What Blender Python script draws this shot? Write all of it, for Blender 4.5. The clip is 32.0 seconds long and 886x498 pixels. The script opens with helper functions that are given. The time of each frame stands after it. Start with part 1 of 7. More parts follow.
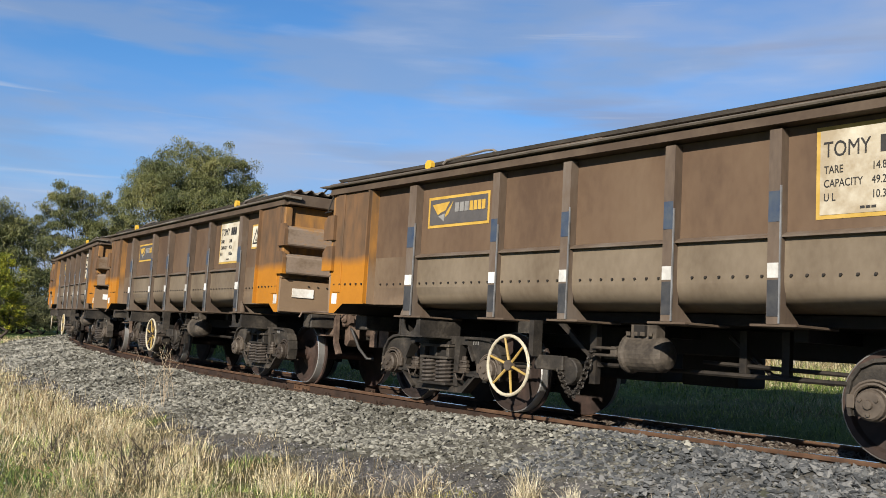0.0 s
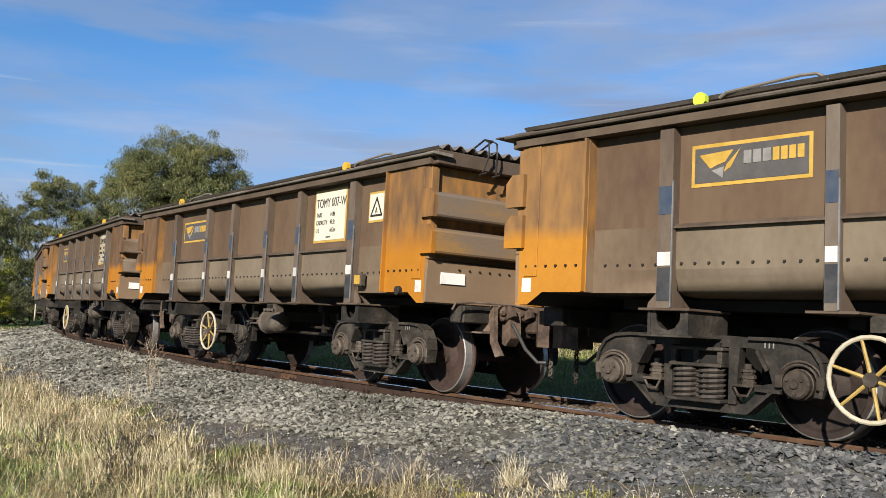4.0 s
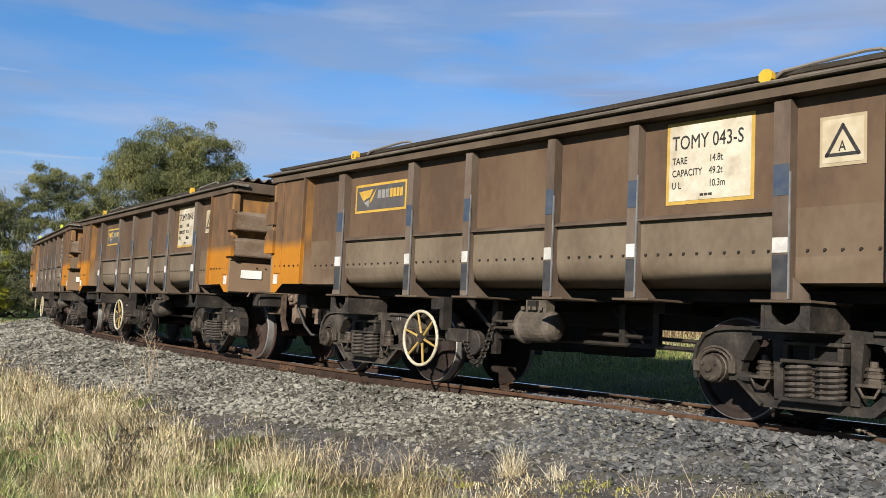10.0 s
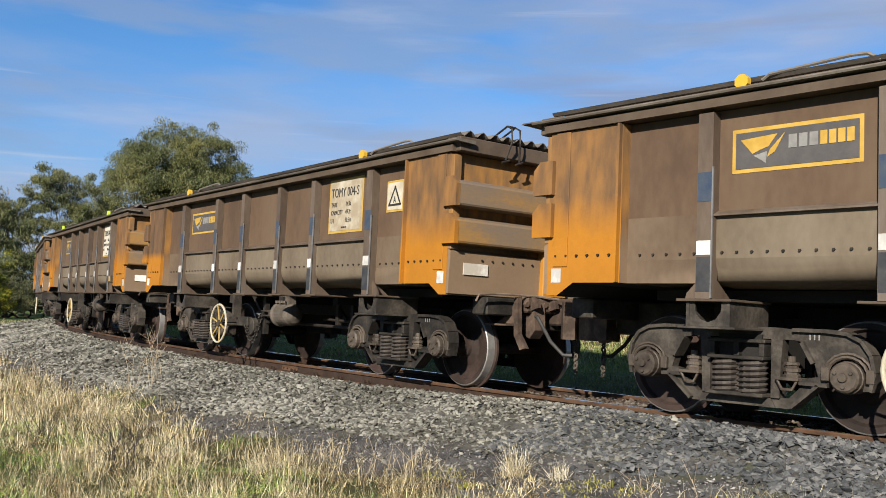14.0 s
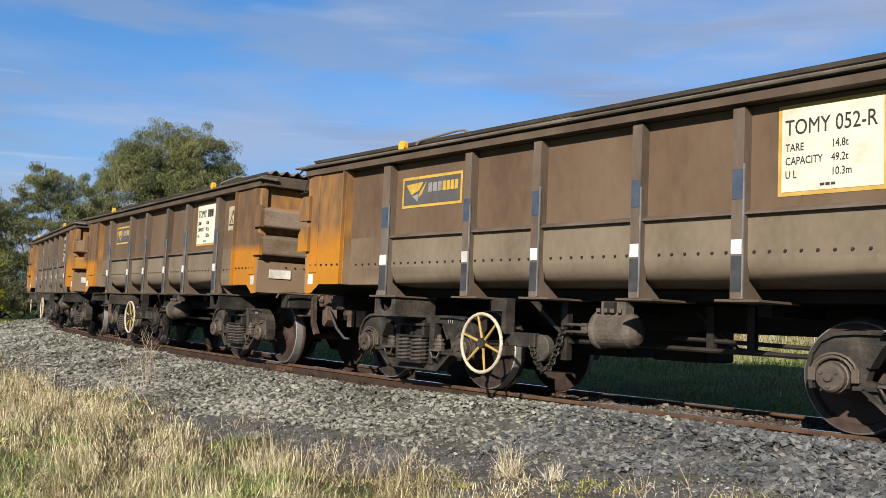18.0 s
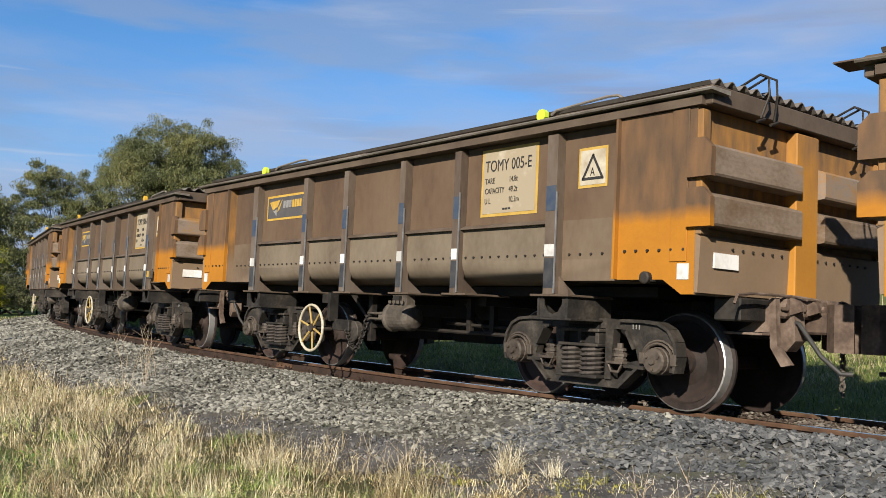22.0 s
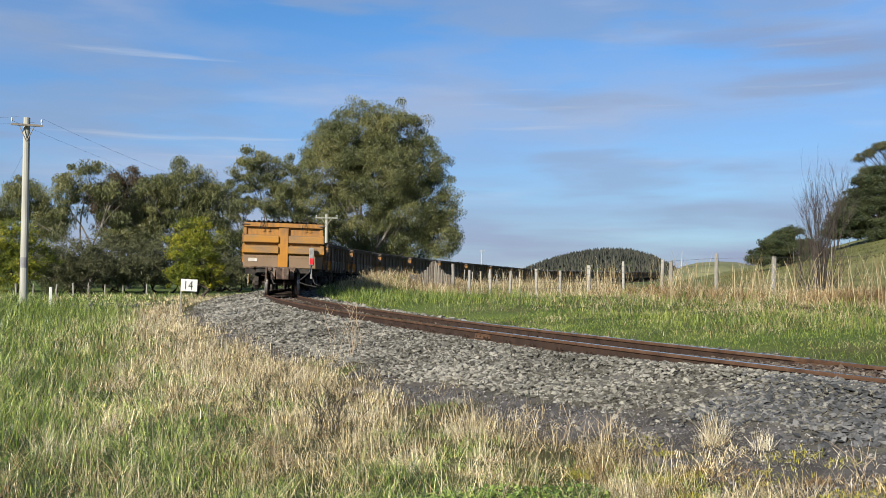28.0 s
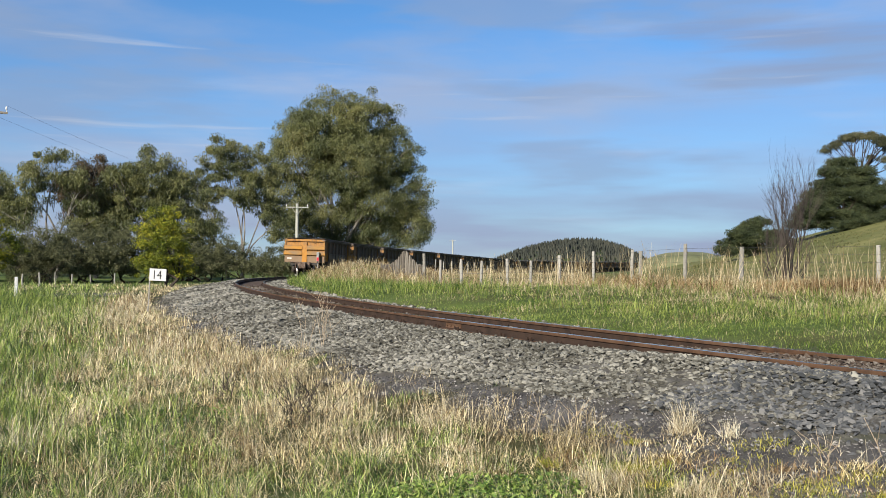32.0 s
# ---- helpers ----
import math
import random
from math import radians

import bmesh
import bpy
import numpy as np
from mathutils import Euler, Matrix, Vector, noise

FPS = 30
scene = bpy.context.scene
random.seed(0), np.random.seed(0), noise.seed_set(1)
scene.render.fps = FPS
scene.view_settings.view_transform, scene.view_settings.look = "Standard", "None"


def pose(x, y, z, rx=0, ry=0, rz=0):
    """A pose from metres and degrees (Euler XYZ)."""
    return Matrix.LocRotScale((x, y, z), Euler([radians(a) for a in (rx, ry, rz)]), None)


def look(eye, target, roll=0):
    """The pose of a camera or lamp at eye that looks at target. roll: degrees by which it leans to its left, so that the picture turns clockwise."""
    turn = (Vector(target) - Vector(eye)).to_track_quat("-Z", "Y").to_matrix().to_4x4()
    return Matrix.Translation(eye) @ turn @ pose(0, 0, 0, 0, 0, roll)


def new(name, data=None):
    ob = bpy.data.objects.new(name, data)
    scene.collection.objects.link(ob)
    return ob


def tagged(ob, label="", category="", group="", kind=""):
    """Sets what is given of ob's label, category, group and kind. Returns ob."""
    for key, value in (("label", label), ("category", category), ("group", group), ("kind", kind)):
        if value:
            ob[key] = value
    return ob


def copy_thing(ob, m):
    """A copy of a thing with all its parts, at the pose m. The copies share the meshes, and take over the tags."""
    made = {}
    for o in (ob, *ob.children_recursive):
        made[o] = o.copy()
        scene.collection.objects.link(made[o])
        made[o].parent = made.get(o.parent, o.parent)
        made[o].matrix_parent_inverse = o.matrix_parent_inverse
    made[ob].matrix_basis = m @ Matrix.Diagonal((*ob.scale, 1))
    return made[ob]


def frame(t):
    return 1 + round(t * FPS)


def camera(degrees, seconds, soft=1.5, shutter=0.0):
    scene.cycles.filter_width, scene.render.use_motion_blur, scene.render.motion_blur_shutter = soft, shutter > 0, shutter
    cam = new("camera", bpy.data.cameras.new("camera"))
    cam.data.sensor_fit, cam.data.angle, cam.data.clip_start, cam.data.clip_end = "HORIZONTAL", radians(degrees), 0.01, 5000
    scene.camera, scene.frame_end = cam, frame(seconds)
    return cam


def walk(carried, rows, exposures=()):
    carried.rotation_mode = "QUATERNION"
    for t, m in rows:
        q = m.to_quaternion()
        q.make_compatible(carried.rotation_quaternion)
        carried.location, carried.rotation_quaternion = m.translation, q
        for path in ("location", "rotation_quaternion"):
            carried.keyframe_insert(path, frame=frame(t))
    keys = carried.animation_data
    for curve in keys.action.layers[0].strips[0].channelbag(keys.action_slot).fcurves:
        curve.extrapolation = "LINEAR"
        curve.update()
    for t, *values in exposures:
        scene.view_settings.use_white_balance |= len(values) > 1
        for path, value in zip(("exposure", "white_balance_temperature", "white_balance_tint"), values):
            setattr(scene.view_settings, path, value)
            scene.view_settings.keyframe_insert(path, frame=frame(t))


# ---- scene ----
cam = camera(51.0, 32.0, soft=0.9)
EYE = (0.0, 0.0, 0.846)
# seconds, yaw, pitch, roll: a hand-held camera that turns on one spot
PATH = [
    (0.0, 0.04, 4.84, -2.43), (0.5, -0.01, 4.67, -2.35), (1.0, -0.06, 4.53, -2.25), (1.5, -0.14, 4.42, -2.17), (2.0, -0.25, 4.32, -2.10),
    (2.5, -0.38, 4.26, -2.05), (3.0, -0.53, 4.24, -2.02), (3.5, -0.68, 4.21, -2.03), (4.0, -0.78, 4.12, -2.04),
    (4.5, -0.83, 3.98, -2.04), (6.5, -0.57, 3.73, -2.00), (7.0, -0.56, 3.71, -2.00), (7.5, -0.57, 3.68, -2.00),
    (8.0, -0.62, 3.66, -2.00), (8.5, -0.69, 3.65, -2.00), (9.0, -0.78, 3.63, -1.97), (9.5, -0.85, 3.61, -1.93),
    (10.0, -0.88, 3.57, -1.85), (10.5, -0.88, 3.50, -1.78), (11.0, -0.86, 3.40, -1.72), (11.5, -0.81, 3.29, -1.65),
    (12.0, -0.78, 3.22, -1.65), (12.5, -0.76, 3.20, -1.70), (13.0, -0.75, 3.26, -1.74), (13.5, -0.74, 3.39, -1.77),
    (14.0, -0.73, 3.58, -1.79), (14.5, -0.73, 3.79, -1.84), (15.0, -0.74, 3.92, -1.86), (15.5, -0.77, 3.99, -1.84),
    (17.5, -1.02, 3.64, -1.77), (18.0, -1.06, 3.60, -1.77), (18.5, -1.09, 3.56, -1.79), (19.0, -1.11, 3.53, -1.78),
    (19.5, -1.11, 3.49, -1.76), (20.0, -1.11, 3.44, -1.75), (20.5, -1.10, 3.40, -1.75), (21.0, -1.09, 3.39, -1.75),
    (21.5, -1.08, 3.39, -1.77), (22.0, -1.07, 3.41, -1.83), (22.5, -1.03, 3.43, -1.87), (23.0, -0.94, 3.40, -1.86),
    (23.5, -0.74, 3.31, -1.88), (24.0, -0.04, 3.12, -1.83), (24.5, 1.40, 2.84, -1.76), (25.0, 3.63, 2.53, -1.58),
    (25.5, 6.31, 2.29, -1.30), (26.0, 8.66, 2.02, -1.13), (26.5, 10.33, 1.79, -0.94), (28.5, 10.93, 1.25, -0.48),
    (29.0, 10.61, 1.12, -0.53), (29.5, 10.30, 0.96, -0.54), (30.0, 10.04, 0.84, -0.51), (30.5, 9.79, 0.72, -0.48),
    (31.0, 9.55, 0.69, -0.53), (31.5, 9.34, 0.71, -0.50), (32.0, 9.14, 0.75, -0.57),
]
walk(cam, [(t, pose(*EYE, 90 + pitch, roll, yaw)) for t, yaw, pitch, roll in PATH])

# ---- the train's way: curvature and level along the track, from a point beside the camera ----
KNOT = np.array([-25, 0, 20, 35, 50, 65, 80, 100, 120, 150.0])
BEND = np.array([0, -1.039, -0.797, -1.215, -1.072, -0.821, -0.695, -0.294, -0.034, 0.0]) / 100
LEVEL = np.array([0, 0.0, -0.054, -0.057, -0.156, -0.297, -0.467, -0.746, -1.09, -1.60])
STEP = 0.5
TS = np.arange(-260, 420, STEP)
_h = np.concatenate([[0], np.cumsum(np.interp(TS[:-1] + STEP / 2, KNOT, BEND) * STEP)])
TH = _h - np.interp(0, TS, _h) + 2.3324
_x = np.concatenate([[0], np.cumsum(np.cos((TH[1:] + TH[:-1]) / 2) * STEP)])
_y = np.concatenate([[0], np.cumsum(np.sin((TH[1:] + TH[:-1]) / 2) * STEP)])
TX, TY = _x - np.interp(0, TS, _x) + 7.705, _y - np.interp(0, TS, _y) + 2.924
TZ = np.interp(TS, KNOT, LEVEL)
TZ = np.convolve(np.pad(TZ, 12, mode="edge"), np.ones(25) / 25, "valid")


def on_track(s, lat=0.0, z=0.0):
    """The point at s metres along the track, lat metres to the side that the camera stands on."""
    x, y, h, q = (np.interp(s, TS, a) for a in (TX, TY, TH, TZ))
    return np.array([x - np.sin(h) * lat, y + np.cos(h) * lat, q + z])


CANT = 0.02


def heading(s):
    return float(np.interp(s, TS, TH))


def to_track(x, y):
    """For points of the plan: metres along the track, metres off it (towards the camera's side) and the track's level."""
    x, y = np.atleast_1d(x).astype(float), np.atleast_1d(y).astype(float)
    s, d = np.empty_like(x), np.empty_like(x)
    near = slice(160, 1360, 2)
    for i in range(0, len(x), 4000):
        dx, dy = x[i:i + 4000, None] - TX[None, near], y[i:i + 4000, None] - TY[None, near]
        j = (dx * dx + dy * dy).argmin(1)
        k = np.arange(len(j))
        h = TH[near][j]
        s[i:i + 4000] = TS[near][j] + dx[k, j] * np.cos(h) + dy[k, j] * np.sin(h)
        d[i:i + 4000] = -dx[k, j] * np.sin(h) + dy[k, j] * np.cos(h)
    return s, d, np.interp(s, TS, TZ)


def waves(x, y, size, seed=0):
    """Smooth bumps between about -1 and 1."""
    r = np.random.RandomState(seed)
    out = 0
    for k in range(6):
        a, f = r.uniform(0, 6.28), r.uniform(0.6, 1.7) * 6.28 / size
        out = out + np.sin((x * np.cos(a) + y * np.sin(a)) * f + r.uniform(0, 6.28))
    return out / 3.2


SHOULDER_D = np.array([-400, -60, -20, -14, -6, -2.6, -1.7, -1.3, -1.2, 0, 1.2, 1.35, 3.2, 3.8, 6, 12, 40, 400])
SHOULDER_Z = np.array([0.35, 0.35, 0.35, 0.28, 0.12, -0.04, -0.14, -0.17, -0.15, -0.165, -0.125, -0.16, -0.50, -0.53, -0.56, -0.6, -0.5, -0.5])


def level(x, y):
    """The ground's height at points of the plan."""
    x, y = np.atleast_1d(x).astype(float), np.atleast_1d(y).astype(float)
    s, d, z = to_track(x, y)
    r = np.hypot(x, y)
    away = np.clip((np.abs(d) - 4) / 60, 0, 1)
    g = np.interp(d, SHOULDER_D, SHOULDER_Z) + z * (1 - 0.6 * away * (d > 0))
    rough = np.clip((np.abs(d) - 3.3) / 3, 0, 1)
    g = g + rough * (0.05 * waves(x, y, 3.5, 3) + 0.03 * waves(x, y, 1.1, 4)) + 0.012 * waves(x, y, 0.6, 5) * (np.abs(d) > 1.3)
    g = g - 0.42 * np.clip((s - 27) / 8, 0, 1) * np.clip((-d - 3) / 4, 0, 1) * np.clip((12 - x) / 6, 0, 1) * np.clip((49 - s) / 6, 0, 1)
    g = g + 0.45 * np.exp(-((s - 50) / 8) ** 2) * np.exp(-((d + 5.2) / 2.4) ** 2)
    bed = np.clip((12 - s) / 3, 0, 1)
    g = g + bed * np.where(d > 0, 0.085, 0.02) * np.clip(1.6 - np.abs(np.abs(d) - 0.92) / 0.4, 0, 1) * (np.abs(d) > 0.62) + bed * 0.085 * (np.abs(d) < 0.51)
    # the paddock's hill beyond the line, and the low ridges behind it
    ramp = np.clip((y - 45) / 110, 0, 1)
    ramp = ramp * ramp * (3 - 2 * ramp)
    up = np.clip(x - 15, 0, None)
    g = g + np.minimum(0.288 * up * up / (up + 6), 30) * ramp * (d < 0)
    g = g - 2.2 * np.clip((y - 60) / 120, 0, 1) * np.clip((18 - x) / 30, 0, 1) * (d < -8) * np.clip((-d - 8) / 30, 0, 1)
    far = np.clip((r - 250) / 500, 0, 1)
    return g * (1 - far) + far * (-6 + 3 * waves(x, y, 700, 8))


# ---- world, sun ----
SUN_AZIMUTH, SUN_HEIGHT = radians(249), radians(26.5)
world = bpy.data.worlds.new("sky")
scene.world = world
world.use_nodes = True
wn, wl = world.node_tree.nodes, world.node_tree.links
wn.clear()
w_out, w_back = wn.new("ShaderNodeOutputWorld"), wn.new("ShaderNodeBackground")
sky = wn.new("ShaderNodeTexSky")
sky.sky_type, sky.sun_disc = "NISHITA", False
sky.sun_elevation, sky.sun_rotation = SUN_HEIGHT, radians(90) - SUN_AZIMUTH
sky.air_density, sky.dust_density, sky.ozone_density, sky.altitude = 1.1, 0.0, 5.0, 900


def wnode(kind, **values):
    n = wn.new("ShaderNode" + kind)
    for k, v in values.items():
        n.inputs[k].default_value = v
    return n


def cloud_layer(under, size, stretch, shift, low, high, most, colour, detail=5.0):
    """Streaky cloud over a sky colour."""
    mp = wnode("Mapping", Scale=(size, size, size * stretch), Location=shift)
    no, rp, mx = wnode("TexNoise", Scale=1.0, Detail=detail, Roughness=0.5), wnode("ValToRGB"), wnode("MixRGB", Color2=(*colour, 1))
    rp.color_ramp.interpolation = "EASE"
    rp.color_ramp.elements[0].position, rp.color_ramp.elements[1].position = low, high
    rp.color_ramp.elements[1].color = (most, most, most, 1)
    wl.new(w_co.outputs["Generated"], mp.inputs["Vector"])
    wl.new(mp.outputs["Vector"], no.inputs["Vector"])
    wl.new(no.outputs["Fac"], rp.inputs["Fac"])
    wl.new(rp.outputs["Color"], mx.inputs["Fac"])
    wl.new(under, mx.inputs["Color1"])
    return mx.outputs["Color"]


w_co = wn.new("ShaderNodeTexCoord")
tint = wnode("MixRGB", Fac=1.0, Color2=(0.70, 1.03, 1.24, 1))
tint.blend_type = "MULTIPLY"
wl.new(sky.outputs["Color"], tint.inputs["Color1"])
# a grey bank of cloud low over the horizon
sep, low_bank, bank = wn.new("ShaderNodeSeparateXYZ"), wnode("MapRange"), wnode("MixRGB", Color2=(2.85, 3.2, 4.85, 1))
wl.new(w_co.outputs["Generated"], sep.inputs[0])
low_bank.inputs["From Min"].default_value, low_bank.inputs["From Max"].default_value = 0.26, 0.02
low_bank.inputs["To Min"].default_value, low_bank.inputs["To Max"].default_value = 0.0, 0.92
wl.new(sep.outputs["Z"], low_bank.inputs["Value"])
b_map, b_noise, b_ramp, b_mul = wnode("Mapping", Scale=(3.0, 3.0, 26.0), Location=(0.7, 0.2, 0.35)), wnode("TexNoise", Scale=1.0, Detail=5.0, Roughness=0.5), wnode("MapRange"), wn.new("ShaderNodeMath")
b_ramp.inputs["From Min"].default_value, b_ramp.inputs["From Max"].default_value = 0.36, 0.60
b_ramp.inputs["To Min"].default_value, b_ramp.inputs["To Max"].default_value = 0.68, 1.0
b_mul.operation = "MULTIPLY"
wl.new(w_co.outputs["Generated"], b_map.inputs["Vector"])
wl.new(b_map.outputs["Vector"], b_noise.inputs["Vector"])
wl.new(b_noise.outputs["Fac"], b_ramp.inputs["Value"])
wl.new(b_ramp.outputs["Result"], b_mul.inputs[0])
wl.new(low_bank.outputs["Result"], b_mul.inputs[1])
wl.new(b_mul.outputs[0], bank.inputs["Fac"])
wl.new(tint.outputs["Color"], bank.inputs["Color1"])
w_colour = cloud_layer(bank.outputs["Color"], 2.4, 3.6, (0.3, 0.1, 0.2), 0.45, 0.72, 0.7, (3.9, 4.35, 5.6))
w_colour = cloud_layer(w_colour, 3.4, 5.5, (2.9, 1.4, 3.3), 0.49, 0.64, 0.5, (2.7, 3.45, 4.95), 4.0)
w_colour = cloud_layer(w_colour, 4.5, 7.0, (1.7, 0.6, 0.9), 0.52, 0.86, 0.5, (4.9, 5.4, 6.7))
w_colour = cloud_layer(w_colour, 2.0, 14.0, (4.1, 2.2, 0.4), 0.58, 0.76, 0.6, (2.7, 3.1, 4.4))
w_colour = cloud_layer(w_colour, 2.6, 22.0, (1.1, 3.2, 2.4), 0.62, 0.76, 0.5, (5.4, 5.8, 6.6))
wl.new(w_colour, w_back.inputs["Color"])
wl.new(w_back.outputs["Background"], w_out.inputs["Surface"])
w_back.inputs["Strength"].default_value = 0.0575
sun = new("sun", bpy.data.lights.new("sun", "SUN"))
sun.data.energy, sun.data.angle, sun.data.color = 5.0, radians(0.53), (1.0, 0.93, 0.82)
sun.matrix_basis = look((math.cos(SUN_AZIMUTH) * 60, math.sin(SUN_AZIMUTH) * 60, 60 * math.tan(SUN_HEIGHT)), (0, 0, 0))
scene.view_settings.exposure = 0.93


# ---- materials ----
def material(name, colours, scale=4.0, rough=0.7, metal=0.0, bump=0.2, fine=30.0, spec=0.3, vary=0.0, island=0.0, stretch=(1, 1, 1), translucent=0.0):
    """Noise at two scales between the given colours, with a fine relief. vary: by object; island: by piece of the mesh."""
    tone = 1.0 if translucent else 0.69
    colours = [tuple(tone * v for v in c) for c in colours]
    m = bpy.data.materials.new(name)
    m.use_nodes = True
    n, l = m.node_tree.nodes, m.node_tree.links
    b = n["Principled BSDF"]
    b.inputs["Roughness"].default_value, b.inputs["Metallic"].default_value = rough, metal
    b.inputs["Specular IOR Level"].default_value = spec
    co, mp = n.new("ShaderNodeTexCoord"), n.new("ShaderNodeMapping")
    mp.inputs["Scale"].default_value = stretch
    l.new(co.outputs["Object"], mp.inputs["Vector"])
    big, small = n.new("ShaderNodeTexNoise"), n.new("ShaderNodeTexNoise")
    big.inputs["Scale"].default_value, big.inputs["Detail"].default_value = scale, 6
    small.inputs["Scale"].default_value, small.inputs["Detail"].default_value = fine, 4
    for t in (big, small):
        l.new(mp.outputs["Vector"], t.inputs["Vector"])
    add = n.new("ShaderNodeMath")
    add.operation = "MULTIPLY_ADD"
    add.inputs[1].default_value = 0.35
    l.new(small.outputs["Fac"], add.inputs[0])
    l.new(big.outputs["Fac"], add.inputs[2])
    fac = add.outputs[0]
    for amount, node, out in ((vary, "ObjectInfo", "Random"), (island, "NewGeometry", "Random Per Island")):
        if amount:
            r, a2 = n.new("ShaderNode" + node), n.new("ShaderNodeMath")
            a2.operation = "MULTIPLY_ADD"
            a2.inputs[1].default_value = amount
            l.new(r.outputs[out], a2.inputs[0])
            l.new(fac, a2.inputs[2])
            a3 = n.new("ShaderNodeMath")
            a3.operation = "SUBTRACT"
            a3.inputs[1].default_value = amount / 2
            l.new(a2.outputs[0], a3.inputs[0])
            fac = a3.outputs[0]
    ramp = n.new("ShaderNodeValToRGB")
    e = ramp.color_ramp.elements
    e[0].position, e[0].color = 0.45, (*colours[0], 1)
    e[1].position, e[1].color = 0.92, (*colours[-1], 1)
    for i, c in enumerate(colours[1:-1]):
        e.new(0.45 + 0.47 * (i + 1) / (len(colours) - 1)).color = (*c, 1)
    l.new(fac, ramp.inputs["Fac"])
    l.new(ramp.outputs["Color"], b.inputs["Base Color"])
    if bump:
        bp = n.new("ShaderNodeBump")
        bp.inputs["Strength"].default_value, bp.inputs["Distance"].default_value = bump, 0.01
        l.new(small.outputs["Fac"], bp.inputs["Height"])
        l.new(bp.outputs["Normal"], b.inputs["Normal"])
    if translucent:
        tr, mx = n.new("ShaderNodeBsdfTranslucent"), n.new("ShaderNodeMixShader")
        mx.inputs["Fac"].default_value = translucent
        l.new(ramp.outputs["Color"], tr.inputs["Color"])
        l.new(b.outputs["BSDF"], mx.inputs[1])
        l.new(tr.outputs["BSDF"], mx.inputs[2])
        l.new(mx.outputs["Shader"], n["Material Output"].inputs["Surface"])
    return m


def coated(name, paint, dirt, low, high, scale=2.5, rough=0.75, spread=0.3):
    """Paint that dust and rust have covered from above: below the height low it shows, over high it is gone; streaks between."""
    m = material(name, [paint, tuple(c * 0.8 for c in paint)], scale, rough, 0, 0.15)
    n, l = m.node_tree.nodes, m.node_tree.links
    ramp = [k for k in n if k.bl_idname == "ShaderNodeValToRGB"][0]
    co = [k for k in n if k.bl_idname == "ShaderNodeTexCoord"][0]
    sep, streak, mp, rng, add, mix, oi = (n.new("ShaderNode" + k) for k in ("SeparateXYZ", "TexNoise", "Mapping", "MapRange", "Math", "MixRGB", "ObjectInfo"))
    l.new(co.outputs["Object"], sep.inputs[0])
    mp.inputs["Scale"].default_value = (3.2, 3.2, 0.9)
    l.new(co.outputs["Object"], mp.inputs["Vector"])
    off = n.new("ShaderNodeMath")
    off.operation, off.inputs[1].default_value = "MULTIPLY", 37
    l.new(oi.outputs["Random"], off.inputs[0])
    streak.noise_dimensions = "4D"
    l.new(off.outputs[0], streak.inputs["W"])
    l.new(mp.outputs["Vector"], streak.inputs["Vector"])
    streak.inputs["Scale"].default_value, streak.inputs["Detail"].default_value, streak.inputs["Roughness"].default_value = 1.2, 6, 0.6
    add.operation, add.inputs[1].default_value = "MULTIPLY_ADD", spread
    l.new(streak.outputs["Fac"], add.inputs[0])
    l.new(sep.outputs["Z"], add.inputs[2])
    rng.inputs["From Min"].default_value, rng.inputs["From Max"].default_value = low + spread / 2, high + spread / 2
    l.new(add.outputs[0], rng.inputs["Value"])
    dn, dr = n.new("ShaderNodeTexNoise"), n.new("ShaderNodeValToRGB")
    dn.inputs["Scale"].default_value, dn.inputs["Detail"].default_value = 3.0, 7
    l.new(mp.outputs["Vector"], dn.inputs["Vector"])
    dr.color_ramp.elements[0].position, dr.color_ramp.elements[1].position = 0.3, 0.72
    dr.color_ramp.elements[0].color, dr.color_ramp.elements[1].color = (*[0.69 * v for v in dirt[0]], 1), (*[0.69 * v for v in dirt[1]], 1)
    l.new(dn.outputs["Fac"], dr.inputs["Fac"])
    l.new(rng.outputs["Result"], mix.inputs["Fac"])
    l.new(ramp.outputs["Color"], mix.inputs["Color1"])
    l.new(dr.outputs["Color"], mix.inputs["Color2"])
    l.new(mix.outputs["Color"], n["Principled BSDF"].inputs["Base Color"])
    return m


BODY = material("dusty brown wagon paint", [(0.090, 0.055, 0.034), (0.130, 0.083, 0.051), (0.155, 0.105, 0.066)], 1.3, 0.72, 0, 0.12, 14, 0.25, 0.18, 0, (1, 1, 0.5))
TUB = material("pale dust on tub steel", [(0.13, 0.097, 0.065), (0.18, 0.141, 0.098), (0.22, 0.175, 0.125)], 1.5, 0.75, 0, 0.12, 18, 0.25, 0.2, 0, (1, 1, 0.6))
END = coated("orange paint under a brown coat of dust", (0.47, 0.185, 0.012), ((0.092, 0.058, 0.034), (0.185, 0.098, 0.044)), 1.56, 1.68, 2.5, 0.75, 0.14)
ENDTAN = coated("sunburnt orange paint with thin dust", (0.52, 0.22, 0.02), ((0.175, 0.095, 0.042), (0.32, 0.165, 0.052)), 1.56, 1.70, 2.5, 0.75, 0.18)
ENDRUST = coated("orange paint with rusty runs", (0.48, 0.19, 0.012), ((0.12, 0.07, 0.037), (0.30, 0.145, 0.042)), 1.50, 1.84, 2.5, 0.75, 0.40)
LOWPANEL = material("washed lower panel", [(0.105, 0.068, 0.043), (0.150, 0.105, 0.068), (0.185, 0.138, 0.092)], 1.4, 0.74, 0, 0.12, 16, 0.25, 0.18, 0, (1, 1, 0.6))
ENDFACE = coated("dusty end with rust and old orange", (0.275, 0.187, 0.115), ((0.15, 0.092, 0.05), (0.40, 0.19, 0.045)), 1.38, 1.62, 2.5, 0.8, 0.4)
